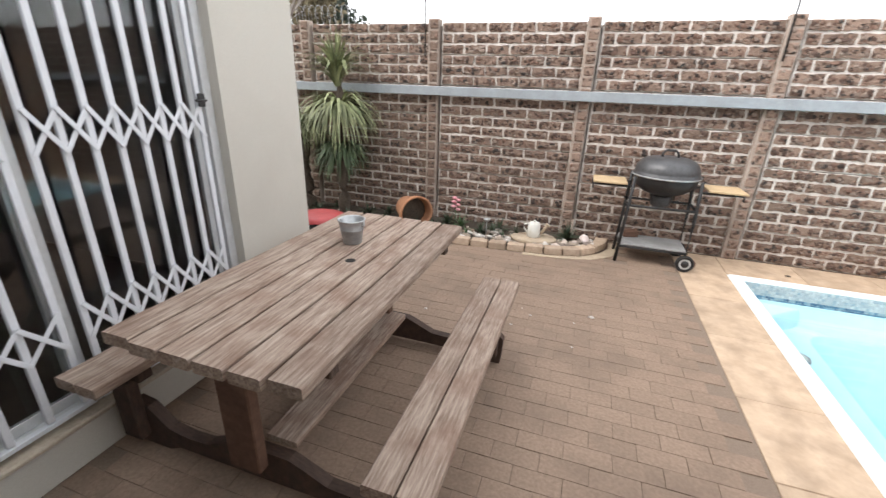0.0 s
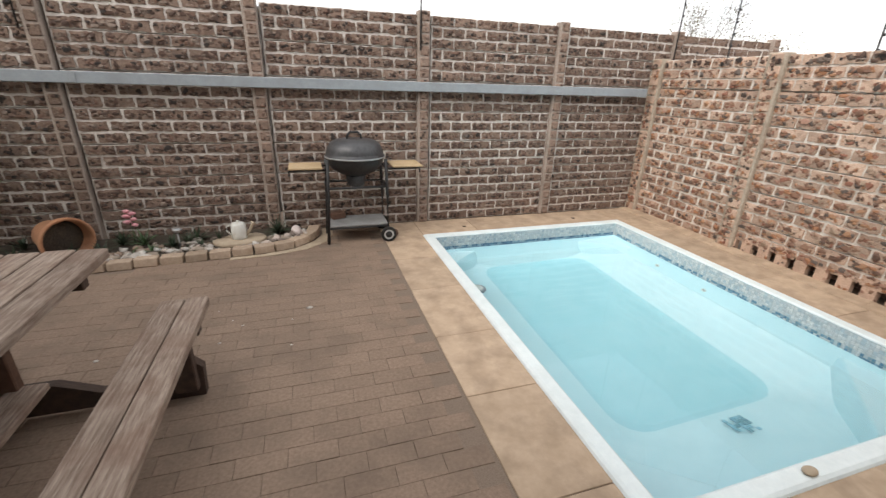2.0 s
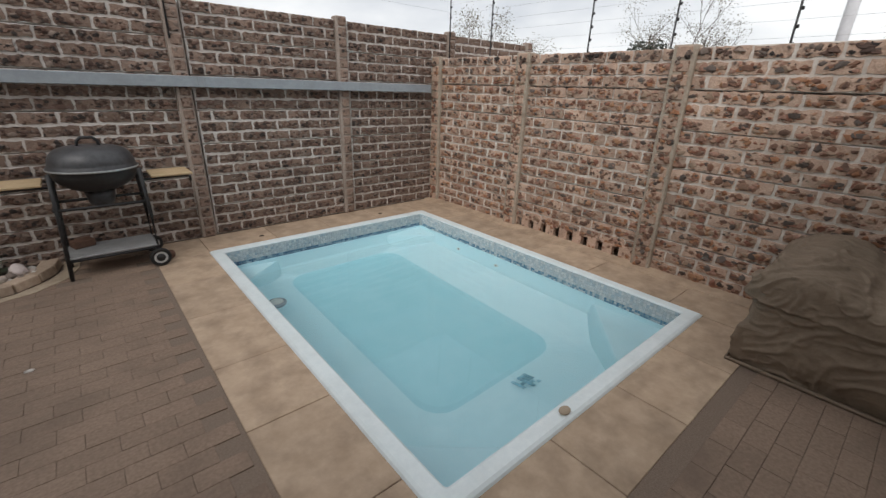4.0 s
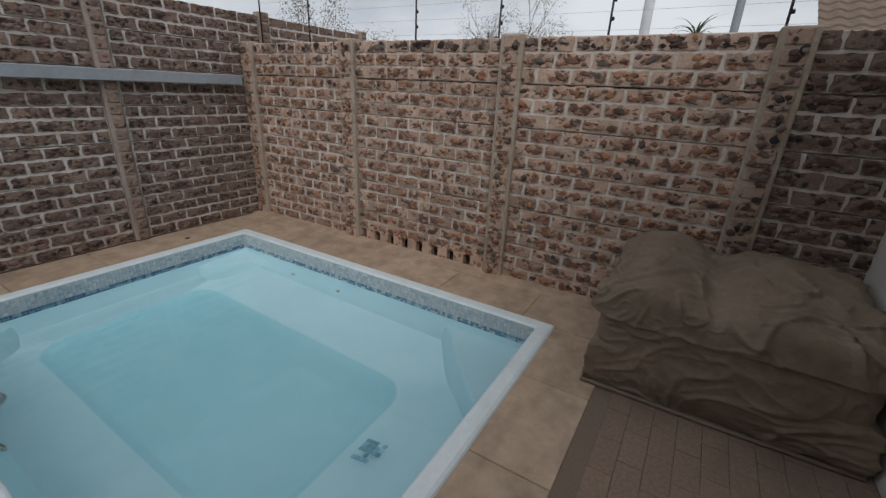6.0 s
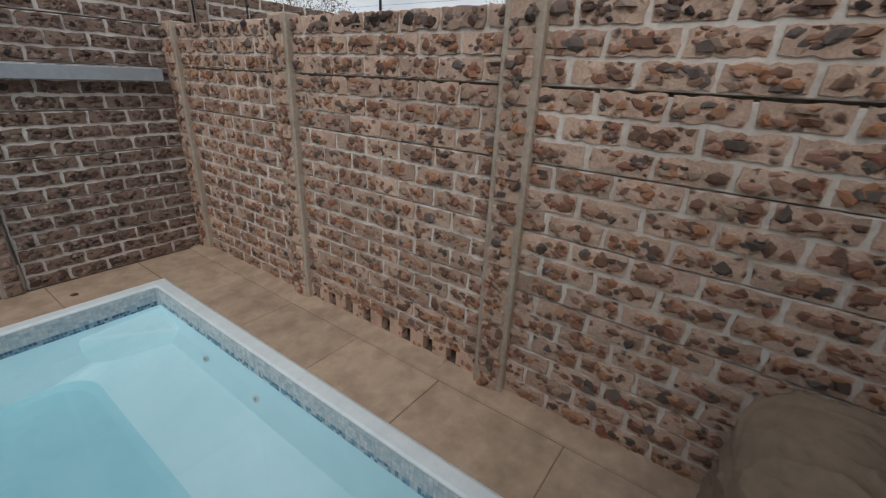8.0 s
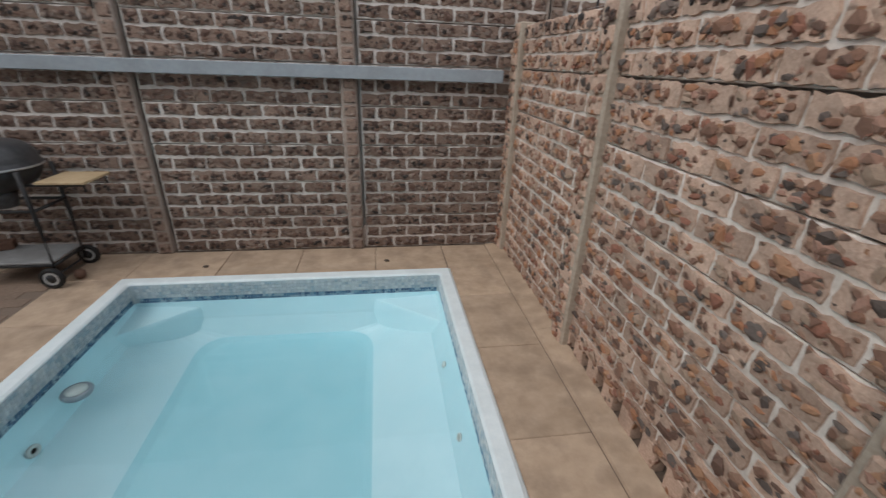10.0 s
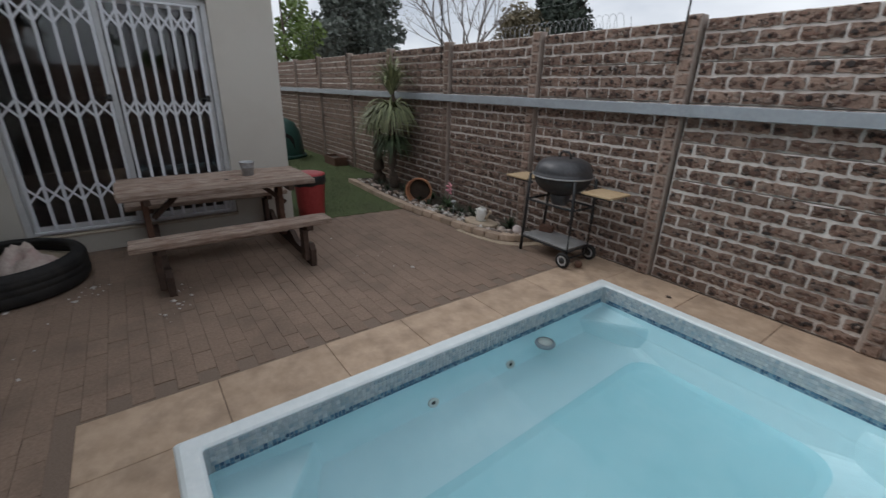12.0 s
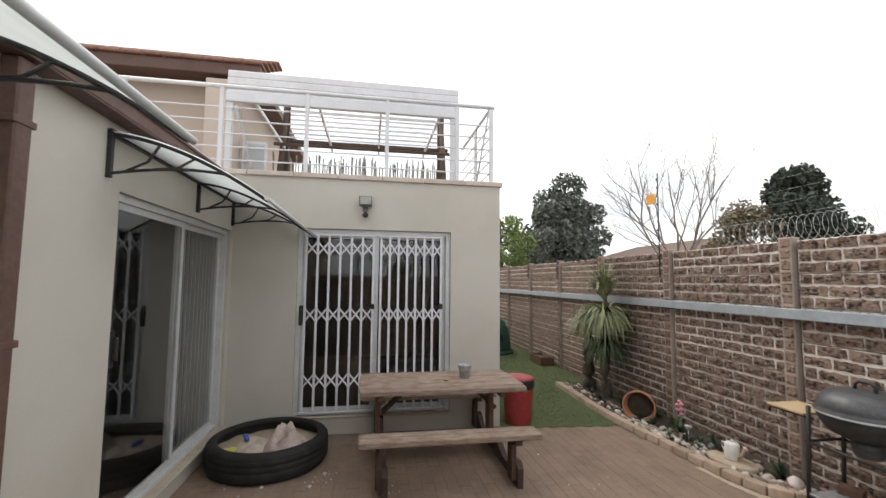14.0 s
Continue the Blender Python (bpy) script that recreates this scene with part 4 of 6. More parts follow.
part("rail", boxed((-0.01, 0.0, 0.3), (0.01, 3.4, 0.34), 0.003), m_timber_dark, reed)
rr = random.Random(5)
m_stick = surf("weathered_stick", (0.28, 0.285, 0.29), (0.42, 0.425, 0.425), grain=50, rough=0.9, bump=0.2, rand=0.3)
stick = None
for i in range(110):
    mm = Matrix.Translation((0.02, 0.03 + i * 0.0305, 0)) @ pose(0, 0, 0, rr.uniform(-3, 3), rr.uniform(-2, 2)) @ Matrix.Diagonal((1, 1, rr.uniform(0.88, 1.06), 1))
    if stick is None:
        stick = part("stick", tube(bmesh.new(), [(0, 0, 0), (0.004, 0.002, 0.8), (0, 0, 1.4)], 0.014, 5), m_stick, reed, m=mm)
    else:
        share(stick, reed, mm)

# upper storey with a tiled roof
up = thing("upper_storey", pose(-3.0, 0, 2.7), "upper storey with peach plaster walls and brown tiled roof", "house")
part("wall", boxed((-5, -6, 0), (0, -0.35, 2.35)), m_peach, up)
part("pier", boxed((0.0, -0.75, 0), (0.55, -0.36, 2.2), 0.01), m_peach, up)
part("fascia", boxed((0.3, -6, 2.3), (0.5, 0.05, 2.5), 0.01), m_brown, up, "brown fascia board")
w_up = part("window", boxed((0.001, -0.3, 0.55), (0.06, 0.1, 1.35), 0.005), m_white_steel, up)
part("pane", boxed((0.061, -0.26, 0.6), (0.066, 0.06, 1.3)), m_glass, w_up)
bm = bmesh.new()
for i in range(20):
    for k in range(5):
        box(bm, (0.55 - 0.3 * k - 0.34, -5.9 + 0.3 * i, 2.5 + 0.16 * k), (0.55 - 0.3 * k, -5.62 + 0.3 * i, 2.55 + 0.16 * k), 0.012, m=None)
tiles = part("roof_tiles", bm, m_roof_tile, up, "brown concrete roof tiles")
part("ridge", boxed((-5, -6, 2.36), (0.3, 0.0, 2.5)), m_brown, up)


def kerb_points():
    """The outer edge of the planting bed, from the lawn round to the wall."""
    return [(-2.0, 4.93), (-0.9, 4.865), (-0.1, 4.85), (0.8, 4.95), (1.3, 4.985), (1.58, 5.06), (1.75, 5.21), (1.83, 5.4), (1.84, 5.6)]


def kerb_y(x):
    pts = kerb_points()
    for (x0, y0), (x1, y1) in zip(pts, pts[1:]):
        if x0 <= x <= x1:
            return y0 + (y1 - y0) * (x - x0) / (x1 - x0)
    return pts[0][1]

# ---- loose things on the patio ----
m_deckwood = surf("weathered_timber", (0.165, 0.112, 0.086), (0.42, 0.335, 0.275), grain=55, stain=(0.19, 0.115, 0.085), stain_scale=7, stain_amount=0.7, rough=0.85, bump=0.6, depth=0.004, rand=0.14, stretch=(1.7, 0.13, 1.7), spec=0.25)
m_darkwood = surf("dark_stained_timber", (0.045, 0.028, 0.022), (0.09, 0.055, 0.04), grain=24, stain=(0.03, 0.022, 0.02), stain_scale=4, rough=0.75, bump=0.4, stretch=(1, 4, 1))
m_redwood = surf("red_brown_timber", (0.095, 0.05, 0.034), (0.155, 0.085, 0.058), grain=24, rough=0.75, bump=0.4)
# near-black colour that stands for the shade inside holes and openings
m_hole = surf("recess_shade", (0.012, 0.01, 0.009), (0.02, 0.016, 0.014), grain=20, rough=0.9, bump=0)


def plank(x0, x1, y0, y1, z0, z1, seed, chop=0.03):
    """A worn board along y: soft edges, a slightly wavy face and clipped corners at its ends."""
    r = random.Random(seed)
    bm = bmesh.new()
    n = 14
    rows = []
    for i in range(n + 1):
        y = y0 + (y1 - y0) * i / n
        a = r.uniform(-0.0018, 0.0018)
        e = 0.005
        prof = [(x0 + e, z1), (x1 - e, z1), (x1, z1 - e), (x1, z0 + e), (x1 - e, z0), (x0 + e, z0), (x0, z0 + e), (x0, z1 - e)]
        rows.append([bm.verts.new((px + a * 0.7, y, pz + (a if pz > (z0 + z1) / 2 else 0))) for px, pz in prof])
    for p, q in zip(rows, rows[1:]):
        for k in range(8):
            bm.faces.new((p[k], q[k], q[(k + 1) % 8], p[(k + 1) % 8]))
    bm.faces.new(rows[0])
    bm.faces.new(rows[-1][::-1])
    bmesh.ops.recalc_face_normals(bm, faces=bm.faces)
    return bm


def prism(outline, y0, y1):
    """A flat shape in x and z, given thickness along y."""
    bm = bmesh.new()
    a = [bm.verts.new((x, y0, z)) for x, z in outline]
    b = [bm.verts.new((x, y1, z)) for x, z in outline]
    bm.faces.new(a)
    bm.faces.new(b[::-1])
    for i in range(len(a)):
        j = (i + 1) % len(a)
        bm.faces.new((a[j], a[i], b[i], b[j]))
    bmesh.ops.recalc_face_normals(bm, faces=bm.faces)
    return bm


# picnic table with two benches in one frame
TX, TY = 0.49, 2.6
table = thing("picnic_table", pose(TX, TY, 0), "weathered brown timber picnic table with fixed benches", "table")
tw, tl = 0.765, 1.525
pw = tw / 6
for i in range(6):
    x0 = -tw / 2 + i * pw
    trim_end = 0.012 if i in (0, 5) else 0.0
    part("top_plank", plank(x0 + 0.0065, x0 + pw - 0.0065, -tl / 2 + 0.008 + trim_end, tl / 2 - trim_end, 0.685, 0.73, 40 + i), m_deckwood, table, "" if i else "bleached knotty top board")
for k, (a, b) in enumerate(((0.53, 0.745), (-0.745, -0.53))):
    half = (b - a) / 2
    for j in range(2):
        part("bench_plank", plank(a + j * half + 0.003, a + (j + 1) * half - 0.003, -0.735, 0.745, 0.395, 0.44, 60 + 2 * k + j), m_deckwood, table)
shape = [(-0.70, 0.0), (-0.50, 0.0), (-0.44, 0.03), (0.44, 0.03), (0.50, 0.0), (0.70, 0.0), (0.71, 0.16), (0.66, 0.21), (0.58, 0.2), (0.48, 0.115), (0.38, 0.1), (0.28, 0.105), (0.18, 0.15),
         (0.12, 0.175), (-0.12, 0.175), (-0.18, 0.15), (-0.28, 0.105), (-0.38, 0.1), (-0.48, 0.115), (-0.58, 0.2), (-0.66, 0.21), (-0.71, 0.16)]
for yy in (-0.53, 0.57):
    part("base_board", prism(shape, yy - 0.024, yy + 0.024), m_darkwood, table, "dark shaped base board")
    for xx in (-0.04,):
        part("leg", boxed((xx - 0.07, yy - 0.075, 0.12), (xx + 0.07, yy - 0.026, 0.635), 0.005), m_redwood, table, "red-brown table leg")
    for xx in (-0.635, 0.635):
        part("bench_leg", boxed((xx - 0.05, yy - 0.073, 0.06), (xx + 0.05, yy - 0.026, 0.35), 0.005), m_darkwood, table)
        part("bench_bearer", boxed((xx - 0.095, yy - 0.05, 0.35), (xx + 0.095, yy + 0.01, 0.394), 0.004), m_darkwood, table)
    part("top_bearer", boxed((-0.36, yy - 0.06, 0.636), (0.36, yy - 0.01, 0.684), 0.004), m_darkwood, table)
    s = 1 if yy < 0 else -1
    part("brace", boxed((-0.03, -0.02, -0.17), (0.03, 0.02, 0.17), 0.004, m=pose(-0.04, yy + s * 0.12, 0.55, -48 * s)), m_darkwood, table)
bm = plank(-0.02, 0.12, -0.5, 0.53, 0.177, 0.21, 91)
part("stretcher", bm, m_deckwood, table, "low foot board")
# no hole is cut: a flat dark disc stands for its shade
for z, y0 in ((0.7305, 0.06), (0.2105, -0.12)):
    bm = bmesh.new()
    bmesh.ops.create_circle(bm, cap_ends=True, segments=20, radius=0.024, matrix=Matrix.Translation((0.05, y0, z)))
    part("umbrella_hole", bm, m_hole, table, "flat dark disc for the shaded umbrella hole")

# zinc bucket on the table
m_zinc = surf("dull_zinc", (0.36, 0.37, 0.38), (0.50, 0.51, 0.52), grain=35, stain=(0.22, 0.22, 0.22), stain_scale=12, rough=0.5, bump=0.1, metallic=0.55)
bucket = thing("zinc_bucket", pose(0.43, 2.87, 0.7315), "small dull zinc bucket standing on the picnic table", "bucket")
part("pail", lathe(bmesh.new(), [(0, 0), (0.045, 0), (0.047, 0.004), (0.056, 0.07), (0.06, 0.072), (0.057, 0.076), (0.066, 0.118), (0.07, 0.122), (0.066, 0.125), (0.061, 0.12), (0.043, 0.008), (0, 0.006)], 28), m_zinc, bucket)
for s in (-1, 1):
    part("lug", boxed((s * 0.062 - 0.004, -0.01, 0.09), (s * 0.062 + 0.008, 0.01, 0.12), 0.003), m_zinc, bucket)

# big tyre used as a sand pit
tyre = thing("tyre_sandpit", pose(0.33, 1.03, 0), "large black tyre laid flat as a sandpit", "tyre")
R = 0.53
prof = [(R - 0.07, 0.0), (R - 0.02, 0.012), (R - 0.006, 0.035)]
for k in range(3):
    z = 0.06 + 0.05 * k
    prof += [(R, z), (R, z + 0.036), (R - 0.003, z + 0.039), (R - 0.003, z + 0.046)]
prof += [(R - 0.004, 0.215), (R - 0.02, 0.235), (R - 0.06, 0.25), (R - 0.09, 0.243), (R - 0.1, 0.225), (R - 0.085, 0.2), (R - 0.05, 0.17), (R - 0.045, 0.06), (R - 0.07, 0.02)]
part("casing", lathe(bmesh.new(), prof, 72, close=True), m_rubber, tyre, "ribbed black rubber casing")
m_pitsand = surf("pale_play_sand", (0.34, 0.27, 0.20), (0.44, 0.36, 0.27), grain=160, rough=0.95, bump=0.5)
bm = bmesh.new()
bmesh.ops.create_circle(bm, cap_ends=True, segments=48, radius=R - 0.047)
bmesh.ops.triangulate(bm, faces=bm.faces)
bmesh.ops.subdivide_edges(bm, edges=bm.edges, cuts=5, use_grid_fill=True)
for v in bm.verts:
    v.co.z = 0.13 + 0.025 * noise.noise(v.co * 6)
part("sand", bm, m_pitsand, tyre, "pale play sand", smooth=True)


def crumple(w, d, h, seed, cuts=26):
    """Soft cloth thrown down in folds."""
    bm = bmesh.new()
    bmesh.ops.create_grid(bm, x_segments=cuts, y_segments=cuts, size=0.5)
    o = Vector((seed * 3.1, seed * 1.7, 0))
    for v in bm.verts:
        p = v.co.copy()
        r = min(1.0, p.length * 2)
        f = 0.5 + 0.7 * noise.noise(Vector((p.x * 3.4, p.y * 3.4, seed)) + o) - 0.5 * abs(noise.noise(Vector((p.x * 6, p.y * 5, seed)) + o)) + 0.12 * noise.noise(Vector((p.x * 13, p.y * 13, seed)) + o)
        v.co = Vector((p.x * w * (1 + 0.2 * noise.noise(p * 4 + o)), p.y * d * (1 + 0.25 * noise.noise(p * 3.3 - o)), h * (1 - r ** 2) * (0.35 + f) + 0.004))
    bmesh.ops.solidify(bm, geom=bm.faces[:], thickness=0.004)
    return bm


m_cloth = surf("pale_blanket", (0.44, 0.36, 0.32), (0.56, 0.48, 0.43), grain=60, stain=(0.42, 0.28, 0.26), stain_scale=9, stain_amount=0.8, rough=0.95, bump=0.3)
m_cloth2 = surf("cream_blanket", (0.44, 0.38, 0.31), (0.54, 0.47, 0.39), grain=60, stain=(0.5, 0.44, 0.36), stain_scale=8, rough=0.95, bump=0.3)
ob = part("blanket", crumple(0.5, 0.44, 0.23, 2), m_cloth, m=pose(0.40, 1.2, 0.135, 0, 0, 20), smooth=True)
tagged(ob, "crumpled pale pink and white blanket lying in the tyre", "blanket")
ob = part("blanket", crumple(0.4, 0.36, 0.10, 5), m_cloth2, m=pose(0.36, 0.92, 0.135, 0, 0, -30), smooth=True)
tagged(ob, "crumpled cream blanket spread over the sand", "blanket")
m_yellow = surf("yellow_plastic", (0.62, 0.60, 0.13), (0.7, 0.68, 0.18), grain=30, rough=0.4, bump=0.02)
m_blue = surf("blue_plastic", (0.05, 0.10, 0.35), (0.07, 0.14, 0.42), grain=30, rough=0.4, bump=0.02)
toy = part("toy_dish", lathe(bmesh.new(), [(0, 0), (0.05, 0), (0.08, 0.03), (0.083, 0.03), (0.054, -0.004 + 0.002), (0, 0.004)], 24), m_yellow, m=pose(0.52, 0.72, 0.155, 8, -6))
tagged(toy, "pale yellow plastic dish lying on the sand", "toy")
toy = part("toy_scoop", boxed((-0.05, -0.02, 0), (0.05, 0.02, 0.035), 0.012, 2), m_blue, m=pose(0.36, 0.83, 0.215, 0, 12, 30))
tagged(toy, "small blue plastic scoop lying on the blanket", "toy")

# dog bowls
m_orange = surf("orange_plastic", (0.72, 0.16, 0.03), (0.8, 0.2, 0.045), grain=30, rough=0.45, bump=0.02)
bowl_prof = [(0, 0.0), (0.085, 0.0), (0.089, 0.005), (0.074, 0.052), (0.068, 0.057), (0.064, 0.052), (0.058, 0.016), (0, 0.012)]
for name, mat, x, y, label in (("dog_bowl", m_orange, 2.3, 0.62, "round orange plastic dog bowl on the paving"), ("dog_bowl", m_yellow, 2.49, 0.63, "round yellow plastic dog bowl on the paving")):
    b = part(name, lathe(bmesh.new(), bowl_prof, 32), mat, m=pose(x, y, 0.001))
    tagged(b, label, "bowl", "dog bowls")

# red bin by the house corner
m_red = surf("faded_red_plastic", (0.33, 0.042, 0.045), (0.41, 0.062, 0.062), grain=25, stain=(0.33, 0.05, 0.045), stain_scale=4, rough=0.5, bump=0.03)
m_bag = surf("black_bin_bag", (0.012, 0.012, 0.013), (0.02, 0.02, 0.02), grain=60, rough=0.35, bump=0.5)
bin_t = thing("rubbish_bin", pose(-0.36, 3.71, 0), "faded red plastic rubbish bin with a black bag", "bin")
part("tub", lathe(bmesh.new(), [(0, 0), (0.15, 0), (0.155, 0.01), (0.185, 0.50), (0.19, 0.51), (0.18, 0.505), (0.15, 0.02), (0, 0.015)], 32), m_red, bin_t)
bm = lathe(bmesh.new(), [(0.187, 0.41), (0.196, 0.43), (0.197, 0.515), (0.185, 0.525), (0.178, 0.5)], 40)
for v in bm.verts:
    k = 1 + 0.02 * noise.noise(v.co * 25)
    v.co.x, v.co.y, v.co.z = v.co.x * k, v.co.y * k, v.co.z + 0.022 * noise.noise(v.co * 14)
part("bag_rim", bm, m_bag, bin_t, "black bag folded over the rim", smooth=True)
part("bin_lid", lathe(bmesh.new(), [(0.19, 0.526), (0.192, 0.536), (0.13, 0.556), (0, 0.562), (0, 0.552), (0.13, 0.546), (0.186, 0.526)], 32), m_red, bin_t, "faded red domed lid")

# kettle barbecue on its cart
m_lid = surf("worn_black_enamel", (0.05, 0.05, 0.053), (0.085, 0.085, 0.09), grain=40, stain=(0.13, 0.13, 0.135), stain_scale=4, stain_amount=0.6, rough=0.38, bump=0.05, metallic=0.3)
m_pine = surf("pale_wooden_board", (0.42, 0.30, 0.17), (0.52, 0.39, 0.245), grain=30, stain=(0.33, 0.23, 0.12), stain_scale=6, rough=0.75, bump=0.2, stretch=(1, 5, 5))
m_shelf = surf("grey_weathered_shelf", (0.26, 0.26, 0.26), (0.36, 0.36, 0.36), grain=20, stain=(0.18, 0.17, 0.16), stain_scale=5, rough=0.7, bump=0.2, metallic=0.3)
BX, BY = 2.19, 5.27
bbq = thing("kettle_barbecue", pose(BX, BY, 0), "black kettle barbecue on a wheeled cart with wooden side trays", "barbecue")
RB = 0.265
bowl = [(0, 0.625)] + [(RB * math.sin(a), 0.80 - 0.175 * math.cos(a)) for a in (radians(d) for d in range(12, 91, 6))] + [(RB + 0.008, 0.805), (RB - 0.01, 0.80)]
part("kettle_bowl", lathe(bmesh.new(), bowl, 44), m_black, bbq, "matt black bowl")
lid = [(RB + 0.012, 0.806), (RB + 0.013, 0.818)] + [(RB * math.cos(a) ** 0.42, 0.818 + 0.15 * math.sin(a)) for a in (radians(d) for d in range(6, 91, 6))]
lid[-1] = (0, 0.97)
part("rim_band", lathe(bmesh.new(), [(RB + 0.0145, 0.803), (RB + 0.0165, 0.806), (RB + 0.0165, 0.814), (RB + 0.0145, 0.817)], 44), m_zinc, bbq, "dull metal rim band")
lid_ob = part("kettle_lid", lathe(bmesh.new(), lid, 44), m_lid, bbq, "worn dark grey enamel lid")
part("lid_handle", tube(bmesh.new(), [(-0.065, 0, 0.955), (-0.06, 0, 1.0), (-0.035, 0, 1.025), (0.035, 0, 1.025), (0.06, 0, 1.0), (0.065, 0, 0.955)], 0.011, 8), m_black, lid_ob)
part("lid_vent", lathe(bmesh.new(), [(0, 0), (0.035, 0), (0.035, 0.008), (0, 0.01)], 16), m_zinc, lid_ob, m=pose(0.12, -0.1, 0.945, 14, 14))
part("ash_catcher", lathe(bmesh.new(), [(0, 0.53), (0.075, 0.53), (0.08, 0.54), (0.1, 0.645), (0, 0.645)], 20), m_lid, bbq)
legs = {}
for sx in (-1, 1):
    for sy, yy in ((-1, -0.155), (1, 0.155)):
        legs[sx, sy] = part("leg", tube(bmesh.new(), [(sx * 0.262, yy, 0.80), (sx * 0.275, yy, 0.45), (sx * (0.30 if sx < 0 else 0.272), yy, 0.0 if sx < 0 else 0.07)], 0.0145, 8), m_black, bbq)
for z in (0.54, 0.15):
    for yy in (-0.155, 0.155):
        part("cross_bar", tube(bmesh.new(), [(-0.29, yy, z), (0.28, yy, z)], 0.011, 8), m_black, bbq)
    for xx in (-0.285, 0.275):
        part("cross_bar", tube(bmesh.new(), [(xx, -0.155, z), (xx, 0.155, z)], 0.011, 8), m_black, bbq)
part("lower_shelf", boxed((-0.285, -0.165, 0.163), (0.272, 0.165, 0.18), 0.004), m_shelf, bbq, "grey weathered bottom shelf")
for sx, a, b in ((-1, -0.60, -0.31), (1, 0.33, 0.62)):
    part("side_tray", boxed((a, -0.15, 0.715), (b, 0.15, 0.733), 0.004), m_pine, bbq, "pale wooden side tray")
    for yy in (-0.12, 0.12):
        part("tray_bracket", tube(bmesh.new(), [(sx * 0.26, yy, 0.705), (sx * 0.58, yy, 0.705), (sx * 0.6, yy, 0.7), (sx * 0.6, yy, 0.66)], 0.009, 6), m_black, bbq)
m_white_rubber = surf("pale_wheel_ring", (0.55, 0.55, 0.55), (0.65, 0.65, 0.65), grain=40, rough=0.6, bump=0.05)
for yy in (-0.2, 0.2):
    mw = pose(0.272, yy, 0.075, 90)
    wheel = part("wheel", lathe(bmesh.new(), [(0.05, -0.018), (0.07, -0.018), (0.075, -0.01), (0.075, 0.01), (0.07, 0.018), (0.05, 0.018)], 28, close=True), m_rubber, bbq, m=mw)
    part("wheel_rim", lathe(bmesh.new(), [(0.032, -0.014), (0.05, -0.014), (0.05, 0.014), (0.032, 0.014)], 24, close=True), m_white_rubber, wheel, "pale ring of the wheel")
    part("hub", lathe(bmesh.new(), [(0, -0.02), (0.032, -0.016), (0.032, 0.016), (0, 0.02)], 20), m_black, wheel)
part("axle", tube(bmesh.new(), [(0.272, -0.2, 0.075), (0.272, 0.2, 0.075)], 0.007, 8), m_black, bbq)
m_terra = surf("terracotta", (0.36, 0.165, 0.085), (0.46, 0.225, 0.125), grain=30, stain=(0.36, 0.2, 0.13), stain_scale=6, stain_amount=0.6, rough=0.85, bump=0.2)
bmx = bmesh.new()
bmesh.ops.create_icosphere(bmx, subdivisions=3, radius=0.038)
tagged(part("clay_ball", bmx, m_redwood, m=pose(2.545, 5.2, 0.039), smooth=True), "small round reddish clay ball beside the barbecue wheel", "ball")
tagged(part("wood_block", boxed((-0.07, -0.045, 0), (0.07, 0.045, 0.06), 0.006), m_redwood, m=pose(2.0, 5.36, 0.1815, 0, 0, 20)), "reddish block lying on the barbecue shelf", "block")

# ---- lawn and planting bed ----
def shape_sheet(name, outline, z, material, label, category, depth=0.02):
    bm = bmesh.new()
    top = [bm.verts.new((x, y, z)) for x, y in outline]
    low = [bm.verts.new((x, y, z - depth)) for x, y in outline]
    bm.faces.new(top)
    for i in range(len(top)):
        j = (i + 1) % len(top)
        bm.faces.new((top[i], low[i], low[j], top[j]))
    bmesh.ops.recalc_face_normals(bm, faces=bm.faces)
    return tagged(part(name, bm, material), label, category, kind="structure")


shape_sheet("lawn", [(-12, HOUSE_N + 0.003), (-0.19, HOUSE_N + 0.003), (-0.08, 4.85), (-0.9, 4.865), (-2.0, 4.93), (-2.02, 5.63), (-12, 5.63)], 0.006, m_grass, "green artificial grass strip beside the house", "lawn")
rg = np.random.default_rng(9)
# turf blades as one mesh
n_bl = 26000
bx, by = rg.uniform(-7, -0.09, n_bl), rg.uniform(HOUSE_N + 0.02, 5.6, n_bl)
keep = ((by < 4.84) | (bx < -2.03)) & (bx < -0.19 + 0.08 * (by - HOUSE_N))
bx, by = bx[keep], by[keep]
ang, hgt = rg.uniform(0, math.tau, len(bx)), rg.uniform(0.014, 0.03, len(bx))
wx, wy = np.cos(ang) * 0.003, np.sin(ang) * 0.003
lx, ly = rg.normal(0, 0.008, len(bx)), rg.normal(0, 0.008, len(bx))
tri = np.stack([np.column_stack((bx - wx, by - wy, np.full(len(bx), 0.005))), np.column_stack((bx + wx, by + wy, np.full(len(bx), 0.005))), np.column_stack((bx + lx, by + ly, 0.006 + hgt))], 1).reshape(-1, 3)
me = bpy.data.meshes.new("turf_blades")
me.from_pydata(tri.tolist(), [], np.arange(len(tri)).reshape(-1, 3).tolist())
me.materials.append(surf("turf_fibre", (0.10, 0.13, 0.06), (0.15, 0.18, 0.095), grain=9, stain=(0.11, 0.13, 0.07), stain_scale=1.4, rough=0.8, bump=0, island=0.25))
tagged(new("turf_blades", me), "short green artificial turf fibres", "grass", kind="stuff")

m_soil = surf("dark_bed_soil", (0.035, 0.028, 0.022), (0.08, 0.06, 0.045), grain=60, stain=(0.11, 0.085, 0.06), stain_scale=8, rough=0.95, bump=0.9, depth=0.015)
kp = kerb_points()
soil_line = [(x, y + 0.1) for x, y in kp[:6]] + [(1.68, 5.3), (1.74, 5.62)]
